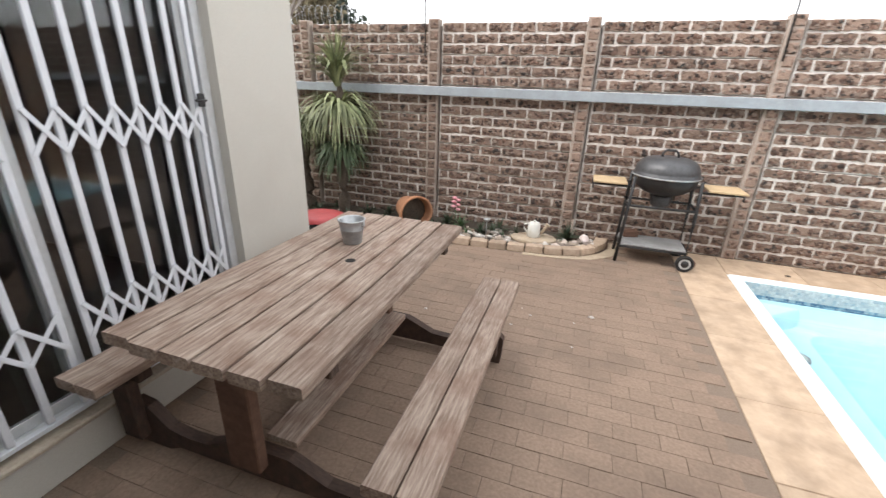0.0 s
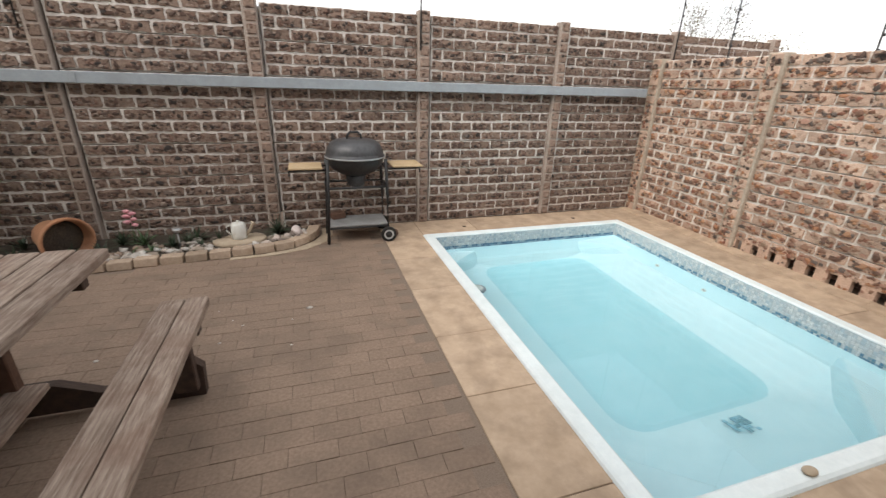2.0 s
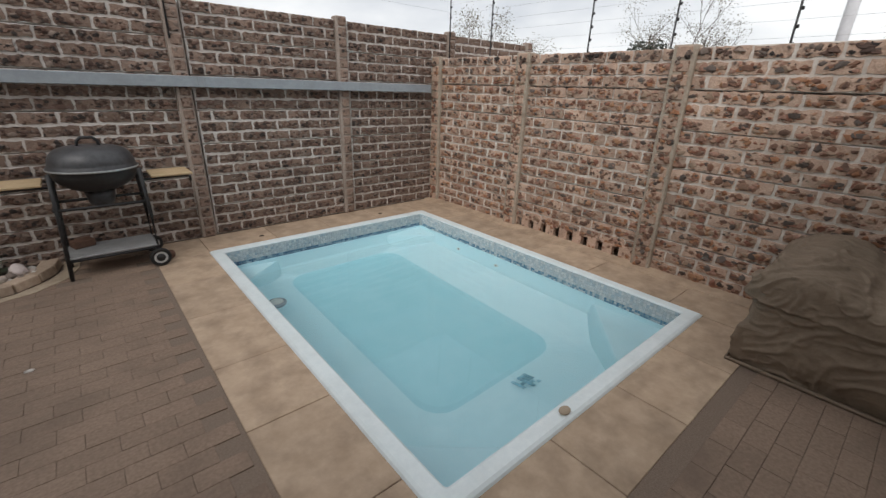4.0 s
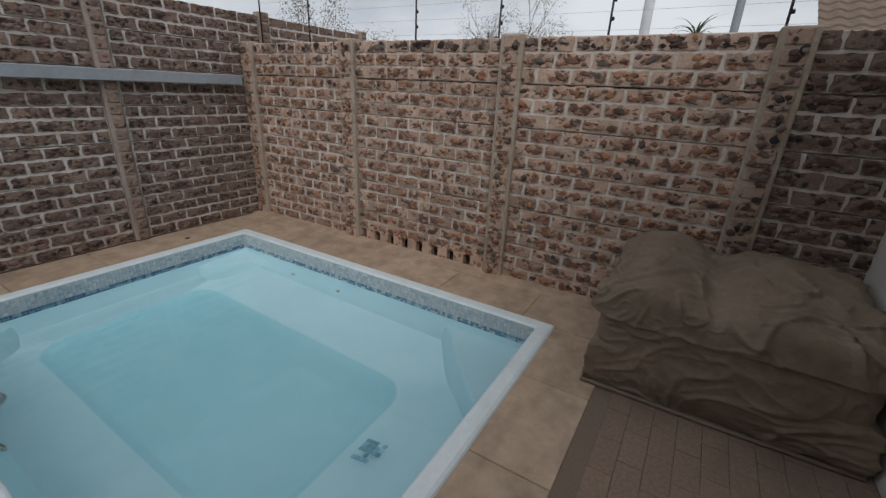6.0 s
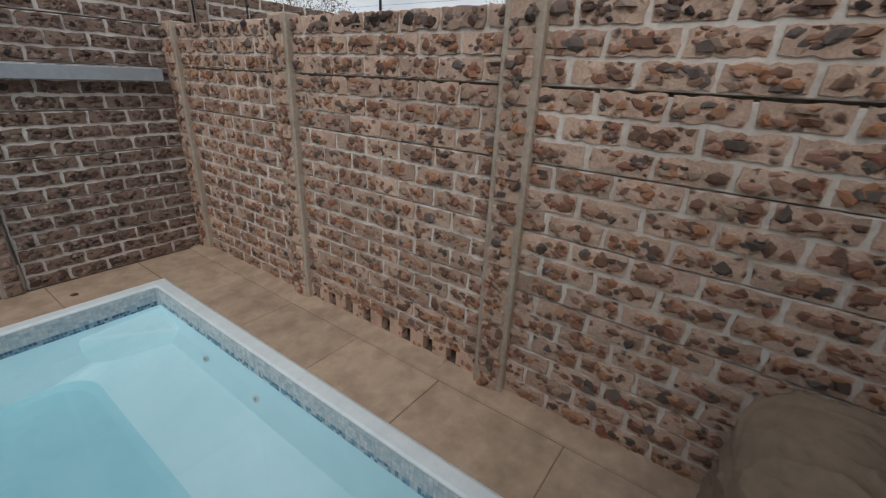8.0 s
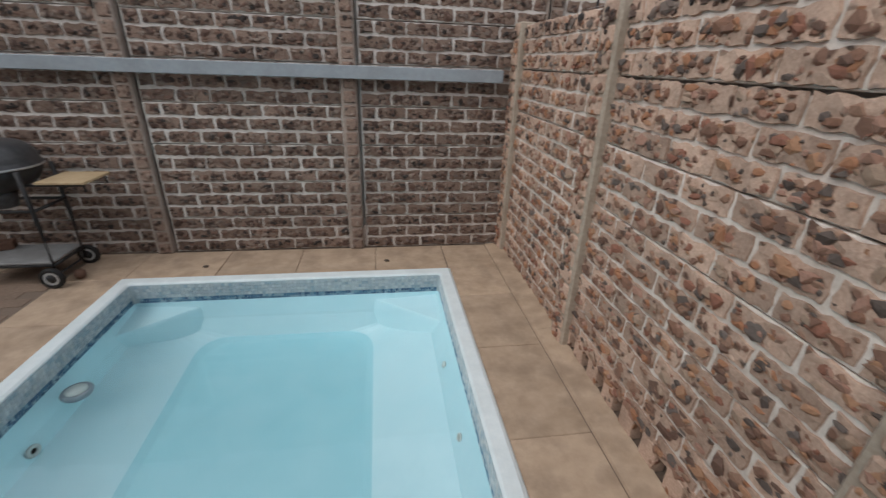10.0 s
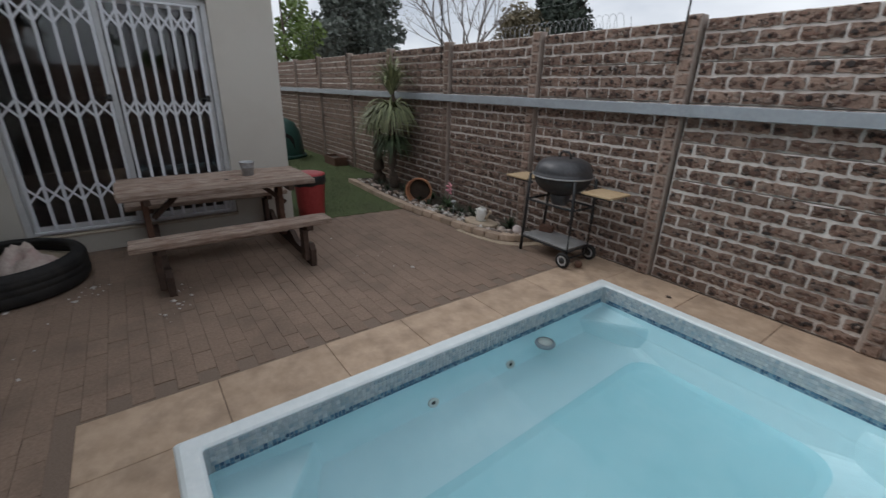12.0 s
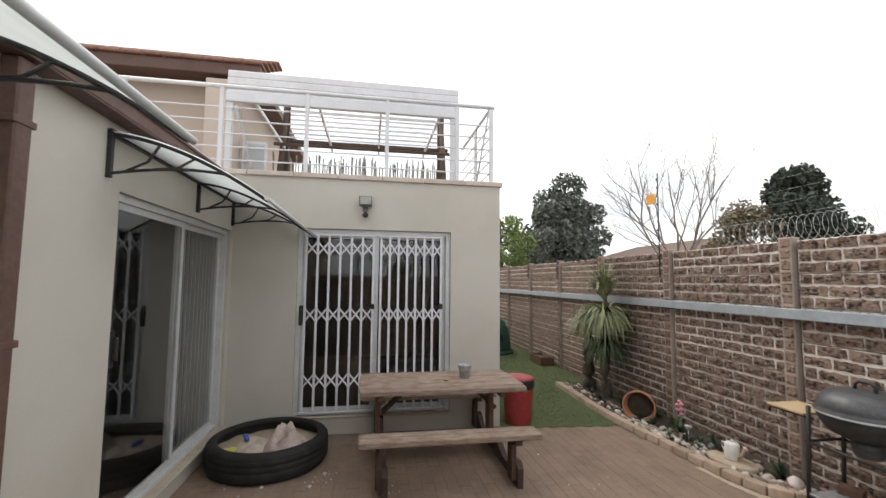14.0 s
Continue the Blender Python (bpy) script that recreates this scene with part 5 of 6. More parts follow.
shape_sheet("planting_soil", soil_line + [(-2.0, 5.62)], 0.035, m_soil, "dark soil of the planting bed", "soil", 0.05)
m_kerb = surf("sandstone_kerb_block", (0.37, 0.275, 0.205), (0.49, 0.38, 0.29), grain=30, stain=(0.30, 0.22, 0.15), stain_scale=6, rough=0.85, bump=0.4, rand=0.15)
kerb = thing("bed_kerb", pose(0, 0, 0), "sandstone-coloured block kerb round the planting bed", "kerb", kind="structure")
dense = []
for (x0, y0), (x1, y1) in zip(kp, kp[1:]):
    L = math.hypot(x1 - x0, y1 - y0)
    for i in range(max(2, int(L / 0.02))):
        u = i / max(2, int(L / 0.02))
        dense.append(Vector((x0 + (x1 - x0) * u, y0 + (y1 - y0) * u, 0)))
for _ in range(60):
    dense = [dense[0]] + [(dense[i - 1] + dense[i] * 2 + dense[i + 1]) / 4 for i in range(1, len(dense) - 1)] + [dense[-1]]
acc, i0 = 0.0, 0
kb = None
for i in range(1, len(dense)):
    acc += (dense[i] - dense[i - 1]).length
    if acc >= 0.165:
        a, b = dense[i0], dense[i]
        dvec = (b - a).normalized()
        mid = (a + b) / 2 + Vector((-dvec.y, dvec.x, 0)) * 0.06
        mm = Matrix.Translation((mid.x, mid.y, 0)) @ pose(0, 0, rs.uniform(-0.004, 0.004), rs.uniform(-2, 2) - 6, rs.uniform(-2, 2), math.degrees(math.atan2(dvec.y, dvec.x)) + rs.uniform(-1.5, 1.5))
        if kb is None:
            kb = part("kerb_block", boxed((-0.083, -0.06, -0.01), (0.083, 0.06, 0.062), 0.009, 2), m_kerb, kerb, m=mm)
        else:
            share(kb, kerb, mm)
        acc, i0 = 0.0, i

# pebbles in the bed
m_pebble = island_ramp("bed_pebbles", [(0.55, 0.51, 0.47), (0.66, 0.62, 0.58), (0.40, 0.33, 0.27), (0.6, 0.5, 0.44), (0.30, 0.22, 0.17), (0.48, 0.42, 0.37), (0.25, 0.2, 0.17)], rough=0.7)
spots = []
for _ in range(420):
    x = rg.uniform(-1.9, 1.72)
    yb = kerb_y(x) + 0.13
    y = yb + min(abs(rg.normal(0, 0.14)), 5.58 - yb) if yb < 5.55 else 5.55
    q = rg.uniform(0.014, 0.04)
    if x < -0.3 and rg.random() < 0.6:
        continue
    if x > 0.95 and rg.random() < 0.3:
        q *= 1.3
    spots.append(((x, y, 0.035 + q * 0.3), (q * rg.uniform(0.9, 1.4), q * rg.uniform(0.8, 1.1), q * 0.7)))
pebbles("bed_pebbles", spots, m_pebble, None, "white and brown pebbles scattered over the planting bed", rg)
bpy.data.objects["bed_pebbles"]["category"] = "pebbles"


def blade_mesh(blades, seg=5):
    """Curved strap leaves: start, outward way, length, droop, width, lift."""
    vs, fs = [], []
    for start, way, length, droop, width, lift in blades:
        w = Vector((way[0], way[1], 0)).normalized()
        side = Vector((-w.y, w.x, 0))
        p = Vector(start)
        d = (w * math.cos(lift) + Vector((0, 0, math.sin(lift)))).normalized()
        o = len(vs)
        for k in range(seg + 1):
            u = k / seg
            half = width * 0.5 * (0.6 + 0.8 * u if u < 0.35 else (1 - u) / 0.65 * 0.88) + 0.0006
            up = d.cross(side).normalized() * 0.25 * half
            vs += [tuple(p - side * half + up), tuple(p), tuple(p + side * half + up)]
            p = p + d * (length / seg)
            d = (d + Vector((0, 0, -droop / seg))).normalized()
        for k in range(seg):
            a = o + 3 * k
            fs += [(a, a + 1, a + 4, a + 3), (a + 1, a + 2, a + 5, a + 4)]
    return vs, fs


def strap_leaves(name, blades, material, parent, label="", seg=5):
    me = bpy.data.meshes.new(name)
    v, f = blade_mesh(blades, seg)
    me.from_pydata(v, [], f)
    me.materials.append(material)
    me.shade_smooth()
    ob = new(name, me)
    ob.parent = parent
    if label:
        ob["label"] = label
    return ob


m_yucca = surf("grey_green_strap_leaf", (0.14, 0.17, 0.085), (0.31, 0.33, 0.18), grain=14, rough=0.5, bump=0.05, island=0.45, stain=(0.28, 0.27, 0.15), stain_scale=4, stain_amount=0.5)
# lower tier: shade beneath the upper heads is put into a darker leaf colour
m_yucca_low = surf("shaded_strap_leaf", (0.055, 0.085, 0.045), (0.11, 0.15, 0.075), grain=14, rough=0.55, bump=0.05, island=0.4)
m_bark = surf("rough_dark_bark", (0.06, 0.045, 0.035), (0.13, 0.10, 0.08), grain=45, rough=0.95, bump=0.9, depth=0.01)


def yucca(x, y, trunk_h, r, crowns, label, seed):
    """A strap-leaved palm-like plant: rough trunk and drooping heads of leaves."""
    rn = random.Random(seed)
    t = thing("yucca_plant", pose(x, y, 0.034), label, "plant")
    pts = [(0.02 * math.sin(k * 1.1), 0.015 * math.cos(k * 1.7), trunk_h * k / 8) for k in range(9)]
    bm = tube(bmesh.new(), pts, r * 1.25, 14, r * 0.8)
    bmesh.ops.subdivide_edges(bm, edges=bm.edges, cuts=2)
    for v in bm.verts:
        k = 1 + 0.14 * noise.noise(v.co * 18)
        v.co.x, v.co.y = v.co.x * k, v.co.y * k
    part("trunk", bm, m_bark, t, "rough dark trunk")
    for name, z, n, ln, lo, hi, droop, mat in crowns:
        bl = []
        for _ in range(n):
            a = rn.uniform(0, math.tau)
            lift = radians(rn.uniform(lo, hi))
            L = ln * rn.uniform(0.75, 1.12)
            zz = z + rn.uniform(-0.06, 0.06)
            bl.append(((0.03 * math.cos(a), 0.03 * math.sin(a), zz), (math.cos(a), math.sin(a)), L, droop * rn.uniform(0.7, 1.25), rn.uniform(0.026, 0.04), lift))
        strap_leaves(name, bl, mat, t, seg=7)
    return t


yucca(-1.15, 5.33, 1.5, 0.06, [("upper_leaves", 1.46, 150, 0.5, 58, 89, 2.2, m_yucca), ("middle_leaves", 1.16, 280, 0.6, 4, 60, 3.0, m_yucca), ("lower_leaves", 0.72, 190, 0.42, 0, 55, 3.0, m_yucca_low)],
      "tall strap-leaved yucca with drooping grey-green heads", 4)
yucca(-1.68, 5.36, 0.86, 0.085, [("upper_leaves", 0.98, 130, 0.5, 0, 65, 3.0, m_yucca)], "shorter yucca with a thick dark trunk", 7)

# small plants of the bed
m_succ = surf("dark_succulent_leaf", (0.03, 0.05, 0.03), (0.065, 0.09, 0.05), grain=20, rough=0.5, bump=0.05, island=0.4)
m_agave = surf("green_rosette_leaf", (0.06, 0.11, 0.05), (0.11, 0.17, 0.08), grain=20, rough=0.5, bump=0.05, island=0.35)


def rosette(name, x, y, n, ln, mat, label, seed, z=0.036, width=0.022):
    rn = random.Random(seed)
    t = thing(name, pose(x, y, z), label, "plant")
    bl = []
    for i in range(n):
        a = i * 2.4 + rn.uniform(-0.2, 0.2)
        bl.append(((0, 0, 0.0), (math.cos(a), math.sin(a)), ln * rn.uniform(0.6, 1.1), rn.uniform(0.3, 1.0), width, radians(rn.uniform(15, 80))))
    strap_leaves("leaves", bl, mat, t)
    return t


for i, (x, y, n, ln, mat, lab) in enumerate((
        (0.30, 5.36, 30, 0.2, m_agave, "green rosette plant in the pebble bed"), (0.05, 5.20, 24, 0.14, m_succ, "dark succulent among the pebbles"), (0.55, 5.25, 28, 0.14, m_succ, "low dark succulent among the pebbles"),
        (0.72, 5.4, 26, 0.16, m_succ, "dark spiky succulent in the bed"), (0.92, 5.3, 22, 0.13, m_succ, "small dark succulent in the bed"), (1.42, 5.42, 44, 0.2, m_succ, "dark spiky aloe near the kerb end"),
        (-0.55, 5.2, 22, 0.13, m_succ, "dark succulent beside the clay pot"), (-1.0, 5.15, 24, 0.14, m_succ, "low dark plant under the yucca"), (-1.45, 5.25, 22, 0.15, m_succ, "low dark plant at the bed end"),
        (-0.85, 5.38, 26, 0.17, m_succ, "dark spreading plant under the yucca"), (-0.62, 5.46, 24, 0.15, m_succ, "dark low plant against the wall"), (0.12, 5.42, 30, 0.17, m_succ, "dark spiky succulent against the wall"), (0.66, 5.3, 28, 0.14, m_succ, "dark low succulent beside the solar light"), (-1.3, 5.44, 24, 0.16, m_succ, "dark plant between the yucca trunks"),
        (-0.2, 5.45, 26, 0.15, m_agave, "green plant growing beside the tipped pot"), (0.42, 5.14, 18, 0.1, m_agave, "small green rosette by the kerb"), (0.8, 5.16, 20, 0.1, m_succ, "small dark rosette by the kerb"))):
    rosette("succulent", x, y, n, ln, mat, lab, 20 + i)
m_pink = surf("pink_petal", (0.62, 0.25, 0.30), (0.72, 0.36, 0.4), grain=30, rough=0.7, bump=0.05)
fl_p = thing("pink_flower", pose(0.2, 5.44, 0.036), "pink flower on a short green stem in the bed", "flower")
part("stem", tube(bmesh.new(), [(0, 0, 0), (0.01, 0, 0.1), (0.0, 0, 0.2)], 0.005, 6), m_agave, fl_p)
for k in range(8):
    bm = bmesh.new()
    bmesh.ops.create_icosphere(bm, subdivisions=2, radius=0.024, matrix=Matrix.Translation((0.032 * math.cos(k * 2.1), 0.02 * math.sin(k * 2.1), 0.17 + 0.018 * k)) @ Matrix.Diagonal((1.2, 0.8, 0.7, 1)))
    part("petal", bm, m_pink, fl_p, smooth=True)
solar = thing("solar_light", pose(0.62, 5.2, 0.036), "small solar garden light on a thin stake", "garden light")
part("stake", tube(bmesh.new(), [(0, 0, 0), (0, 0, 0.16)], 0.006, 8), m_zinc, solar)
part("cap", lathe(bmesh.new(), [(0.0, 0.19), (0.03, 0.185), (0.038, 0.175), (0.022, 0.16), (0.02, 0.15), (0, 0.15)], 18), m_zinc, solar)

# stepping stone with a white jug, pot on its side, shell and stones
m_flag = surf("pale_flagstone", (0.38, 0.30, 0.22), (0.48, 0.39, 0.29), grain=20, stain=(0.3, 0.24, 0.18), stain_scale=7, rough=0.85, bump=0.3)
bm = lathe(bmesh.new(), [(0, 0), (0.19, 0), (0.2, 0.01), (0.2, 0.035), (0.19, 0.042), (0, 0.044)], 22)
for v in bm.verts:
    v.co.x *= 1.15 + 0.12 * noise.noise(v.co * 4)
    v.co.y *= 0.72
flag = tagged(part("flagstone", bm, m_flag, m=pose(1.1, 5.24, 0.036, 0, 0, 8)), "pale round flagstone laid in the planting bed", "stone")
m_enamel = surf("chipped_white_enamel", (0.68, 0.68, 0.65), (0.76, 0.76, 0.73), grain=20, stain=(0.5, 0.45, 0.36), stain_scale=14, stain_amount=0.5, rough=0.4, bump=0.05)
jug = thing("watering_can", pose(1.1, 5.25, 0.0815, 0, 0, 8), "small white enamel watering can on the flagstone", "watering can")
part("can_body", lathe(bmesh.new(), [(0, 0), (0.062, 0), (0.066, 0.006), (0.06, 0.13), (0.05, 0.145), (0.03, 0.15), (0, 0.152)], 28), m_enamel, jug)
part("spout", tube(bmesh.new(), [(0.055, 0, 0.03), (0.09, 0, 0.06), (0.11, 0, 0.1), (0.125, 0, 0.125)], 0.016, 10, 0.012), m_flag, jug, "rusty spout")
part("rose", lathe(bmesh.new(), [(0, 0), (0.022, 0.004), (0.026, 0.016), (0, 0.02)], 16), m_flag, jug, m=pose(0.125, 0, 0.12, 0, 35))
part("handle", tube(bmesh.new(), [(-0.058, 0, 0.13), (-0.095, 0, 0.12), (-0.1, 0, 0.08), (-0.06, 0, 0.035)], 0.007, 8), m_enamel, jug)
part("lid_knob", lathe(bmesh.new(), [(0, 0.15), (0.01, 0.152), (0.014, 0.165), (0, 0.174)], 14), m_enamel, jug)
pot_p = [(0, 0.0), (0.115, 0.0), (0.12, 0.01), (0.165, 0.26), (0.168, 0.262), (0.185, 0.265), (0.19, 0.32), (0.182, 0.328), (0.168, 0.32), (0.16, 0.27), (0.11, 0.02), (0, 0.016)]
pot = part("clay_pot", lathe(bmesh.new(), pot_p, 40), m_terra, m=Matrix.Translation((-0.38, 5.39, 0.185)) @ pose(0, 0, 0, 90, 0, 46))
tagged(pot, "large terracotta pot lying on its side in the bed", "pot")
part("soil_plug", lathe(bmesh.new(), [(0, 0.235), (0.06, 0.225), (0.12, 0.215), (0.152, 0.21), (0.15, 0.2), (0, 0.2)], 28), m_soil, pot, "dark soil left in the pot")
rosette("succulent", -0.17, 5.2, 16, 0.12, m_succ, "dark plant spilling from the tipped pot", 61, z=0.05)
bm = bmesh.new()
bmesh.ops.create_icosphere(bm, subdivisions=3, radius=0.05)
for v in bm.verts:
    v.co *= 1 + 0.3 * noise.noise(v.co * 22)
m_shell = surf("pale_pink_shell", (0.62, 0.52, 0.5), (0.74, 0.66, 0.63), grain=30, rough=0.6, bump=0.2)
tagged(part("sea_shell", bm, m_shell, m=pose(1.6, 5.35, 0.085), smooth=True), "pale pink sea shell lying at the kerb", "shell")

# kennel and planter at the back of the lawn
m_kennel = surf("dark_green_plastic", (0.014, 0.05, 0.042), (0.025, 0.075, 0.06), grain=20, rough=0.45, bump=0.03)
ken = thing("dog_kennel", pose(-5.25, 4.75, 0.006), "dark green domed plastic dog kennel on the grass", "kennel")
bm = lathe(bmesh.new(), [(0.52, 0), (0.53, 0.02), (0.5, 0.3), (0.46, 0.55), (0.36, 0.74), (0.2, 0.83), (0, 0.85)], 36)
part("dome", bm, m_kennel, ken, smooth=True)
part("base_rim", lathe(bmesh.new(), [(0.5, 0), (0.58, 0), (0.58, 0.06), (0.53, 0.08)], 36), m_kennel, ken)
bm = bmesh.new()
outl = [(-0.2, 0.05), (0.2, 0.05), (0.2, 0.35)] + [(0.2 * math.cos(a), 0.35 + 0.2 * math.sin(a)) for a in (radians(d) for d in range(20, 180, 20))] + [(-0.2, 0.35)]
# solid dark panel in place of the shaded kennel opening
part("doorway", prism(outl, -0.03, 0.1), m_hole, ken, "dark arched panel for the shaded doorway", m=pose(0.44, 0, 0, 0, 0, 90))
plt_ = thing("planter_box", pose(-3.75, 5.45, 0.006), "low brown timber planter box beside the wall", "planter")
for a, b, c, d in ((-0.28, -0.14, 0.28, -0.12), (-0.28, 0.12, 0.28, 0.14), (-0.28, -0.119, -0.26, 0.119), (0.26, -0.119, 0.28, 0.119)):
    part("board", boxed((a, b, 0), (c, d, 0.17), 0.004), m_redwood, plt_)
part("soil_fill", boxed((-0.259, -0.119, 0.0), (0.259, 0.119, 0.13)), m_soil, plt_)

# ---- covered garden furniture ----
m_cover = surf("grey_brown_cover_cloth", (0.20, 0.15, 0.108), (0.245, 0.187, 0.138), grain=16, stain=(0.15, 0.112, 0.08), stain_scale=5, stain_amount=0.5, rough=0.8, bump=0.6, depth=0.014, spec=0.25)
cov = thing("covered_furniture", pose(5.24, 1.05, 0), "garden furniture under a grey-brown wrinkled weather cover", "furniture cover")
bm = bmesh.new()
bmesh.ops.create_cube(bm, size=2)
bmesh.ops.subdivide_edges(bm, edges=bm.edges, cuts=110, use_grid_fill=True)
for v in bm.verts:
    p = v.co.copy()
    n4 = (p.x ** 8 + p.y ** 8 + max(p.z, -0.2) ** 8) ** (1 / 8)
    q = p / max(n4, 1e-6) if p.z > -0.2 else Vector((p.x / max(abs(p.x), abs(p.y), 1e-6) * 1.0, p.y / max(abs(p.x), abs(p.y), 1e-6), p.z)) if max(abs(p.x), abs(p.y)) > 0.98 else p
    u, w, h = q.x, q.y, (q.z + 1) / 2
    hump = 0.59 + 0.045 * math.exp(-((w - 0.62) / 0.3) ** 2) + 0.03 * math.exp(-((w + 0.3) / 0.3) ** 2) - 0.05 * math.exp(-((w - 0.12) / 0.16) ** 2) + 0.03 * u
    x, y, z = u * 0.43, w * 0.565, h * hump
    flare = 1 + 0.05 * (1 - h)
    x, y = x * flare, y * flare
    s = Vector((x, y, z))
    bend = Vector((noise.noise(s * 3), noise.noise(s * 3 + Vector((9, 2, 4))), noise.noise(s * 3 + Vector((1, 7, 3))))) * 0.10
    side_way = max(abs(u), abs(w)) > 0.86
    seam = 0.40 + 0.02 * noise.noise(s * 2.5)
    if z > seam or not side_way:
        # slack folds running slantwise over the top
        d = Vector((x * 4.4 + y * 2.6, y * 2.4 - x * 1.8, z * 2.6)) + bend * 12
        slack = 0.5 + 1.1 * max(0.0, noise.noise(s * 2.2 + Vector((8, 8, 8))) + 0.3)
        fold = max(0.0, 1 - abs(noise.noise(d)) / 0.17) ** 1.7
        fold_b = max(0.0, 1 - abs(noise.noise(d * 2.2 + Vector((4, 2, 9)))) / 0.24) ** 1.7
        dent = max(0.0, noise.noise(s * 5.5 + Vector((1, 9, 4))) - 0.1)
        g = 0.03 * noise.noise(s * 2.6) + 0.026 * fold * slack + 0.013 * fold_b * slack - 0.05 * dent + 0.004 * noise.noise(s * 16)
        if side_way:
            g += 0.012
    else:
        # below the seam the cloth hangs in soft slanting creases
        d = Vector((x * 3.4 + z * 2.4, y * 3.4 + z * 2.4, z * 6 - (x - y) * 1.2)) + bend * 18
        ridge = max(0.0, 1 - abs(noise.noise(d)) / 0.26) ** 1.4
        ridge_b = max(0.0, 1 - abs(noise.noise(d * 1.9 + Vector((2, 6, 1)))) / 0.3) ** 1.4
        deep = min(1.0, (seam - z) / 0.03)
        calm = 0.35 + 0.9 * max(0.0, noise.noise(s * 3.1 + Vector((6, 1, 5))) + 0.35)
        tuck = 0.03 * max(0.0, 1 - z / 0.1)
        g = -0.008 + deep * (0.02 * noise.noise(d * 0.55) + (0.017 * ridge + 0.009 * ridge_b) * calm - 0.006) - tuck + 0.003 * noise.noise(s * 25)
    nrm = Vector((u ** 3, w ** 3, max(0, q.z) ** 3 * 0.8)).normalized() if (u or w) else Vector((0, 0, 1))
    v.co = Vector((x, y, z)) + nrm * g
    if p.z < -0.99:
        v.co.z = 0.004
part("cover_cloth", bm, m_cover, cov, "wrinkled cover hanging to the ground", smooth=True)
bm = bmesh.new()
tube(bm, [(-0.44, -0.57, 0.012), (-0.452, 0.0, 0.012), (-0.45, 0.58, 0.012), (0.0, 0.602, 0.012), (0.44, 0.59, 0.012)], 0.011, 6)
part("hem", bm, m_cover, cov)

# ---- pool fittings ----
m_inlet = surf("grey_fitting", (0.55, 0.57, 0.54), (0.63, 0.65, 0.62), grain=30, rough=0.4, bump=0.03)
for y in (3.88, 3.22):
    it = thing("pool_inlet", Matrix.Translation((px0 + RIM + 0.084, y, -0.35)) @ pose(0, 0, 0, 0, 68, 0), "round grey water inlet set in the pool wall", "pool fitting", "pool inlets")
    part("flange", lathe(bmesh.new(), [(0.018, 0.0), (0.038, 0.0), (0.04, 0.006), (0.034, 0.012), (0.018, 0.01)], 24), m_inlet, it)
    part("eyeball", lathe(bmesh.new(), [(0.0, 0.004), (0.01, 0.004), (0.018, 0.0)], 20), m_hole, it)
for y in (4.28, 3.72):
    it = thing("pool_inlet", Matrix.Translation((px1 - RIM - 0.064, y, -0.3)) @ pose(0, 0, 0, 0, -68, 0), "small round grey inlet set in the pool wall", "pool fitting", "pool inlets")
    part("flange", lathe(bmesh.new(), [(0.01, 0.0), (0.024, 0.0), (0.026, 0.005), (0.02, 0.009), (0.01, 0.008)], 20), m_inlet, it)
    part("eyeball", lathe(bmesh.new(), [(0.0, 0.003), (0.006, 0.003), (0.01, 0.0)], 16), m_hole, it)
wr = thing("pool_weir", pose(3.06, 4.18, -0.2), "round grey-blue skimmer basket below the waterline", "pool fitting")
part("weir_ring", lathe(bmesh.new(), [(0.04, -0.03), (0.065, -0.03), (0.075, 0.0), (0.07, 0.02), (0.05, 0.025), (0.045, 0.0)], 28, close=True), m_grey_steel, wr)
part("weir_lid", lathe(bmesh.new(), [(0, 0.02), (0.05, 0.025), (0.05, 0.03), (0, 0.034)], 24), m_inlet, wr)
dr = thing("floor_drain", pose(4.06, 2.49, -0.512, -18.4), "square mosaic step marker of dark blue tiles", "tile marker")
rt = random.Random(3)
m_marker = surf("mid_blue_tile", (0.2, 0.42, 0.52), (0.3, 0.52, 0.6), grain=30, rough=0.3, bump=0.05, rand=0.3)
tl0 = None
for i in range(5):
    for k in range(5):
        if rt.random() < 0.3:
            continue
        mm = pose(-0.06 + 0.03 * i, -0.06 + 0.03 * k, 0.0)
        if tl0 is None:
            tl0 = part("tile", boxed((-0.013, -0.013, 0), (0.013, 0.013, 0.006), 0.001), m_marker, dr, m=mm)
        else:
            share(tl0, dr, mm)
bm = bmesh.new()
bmesh.ops.create_icosphere(bm, subdivisions=3, radius=0.028)
for v in bm.verts:
    v.co = Vector((v.co.x * 1.25, v.co.y * 0.9, v.co.z * 0.45)) * (1 + 0.08 * noise.noise(v.co * 18))
tagged(part("river_stone", bm, m_flag, m=pose(3.635, 1.96, 0.028), smooth=True), "smooth beige stone lying on the pool rim", "stone")
for x, y in ((4.74, 5.33), (3.345, 5.32)):
    bm = bmesh.new()
    bmesh.ops.create_icosphere(bm, subdivisions=1, radius=0.02)
    for v in bm.verts:
        v.co = Vector((v.co.x * 1.3, v.co.y, v.co.z * 0.3)) * (1 + 0.3 * noise.noise(v.co * 40))
    tagged(part("dry_leaf", bm, m_bark, m=pose(x, y, 0.009)), "small dark dry leaf on the slabs", "leaf")

# ---- fences on the walls ----
m_wire = surf("galvanised_wire", (0.35, 0.36, 0.37), (0.45, 0.46, 0.47), grain=30, rough=0.4, bump=0, metallic=0.7)
m_flagor = surf("orange_sign", (0.65, 0.3, 0.05), (0.72, 0.35, 0.07), grain=20, rough=0.6, bump=0)


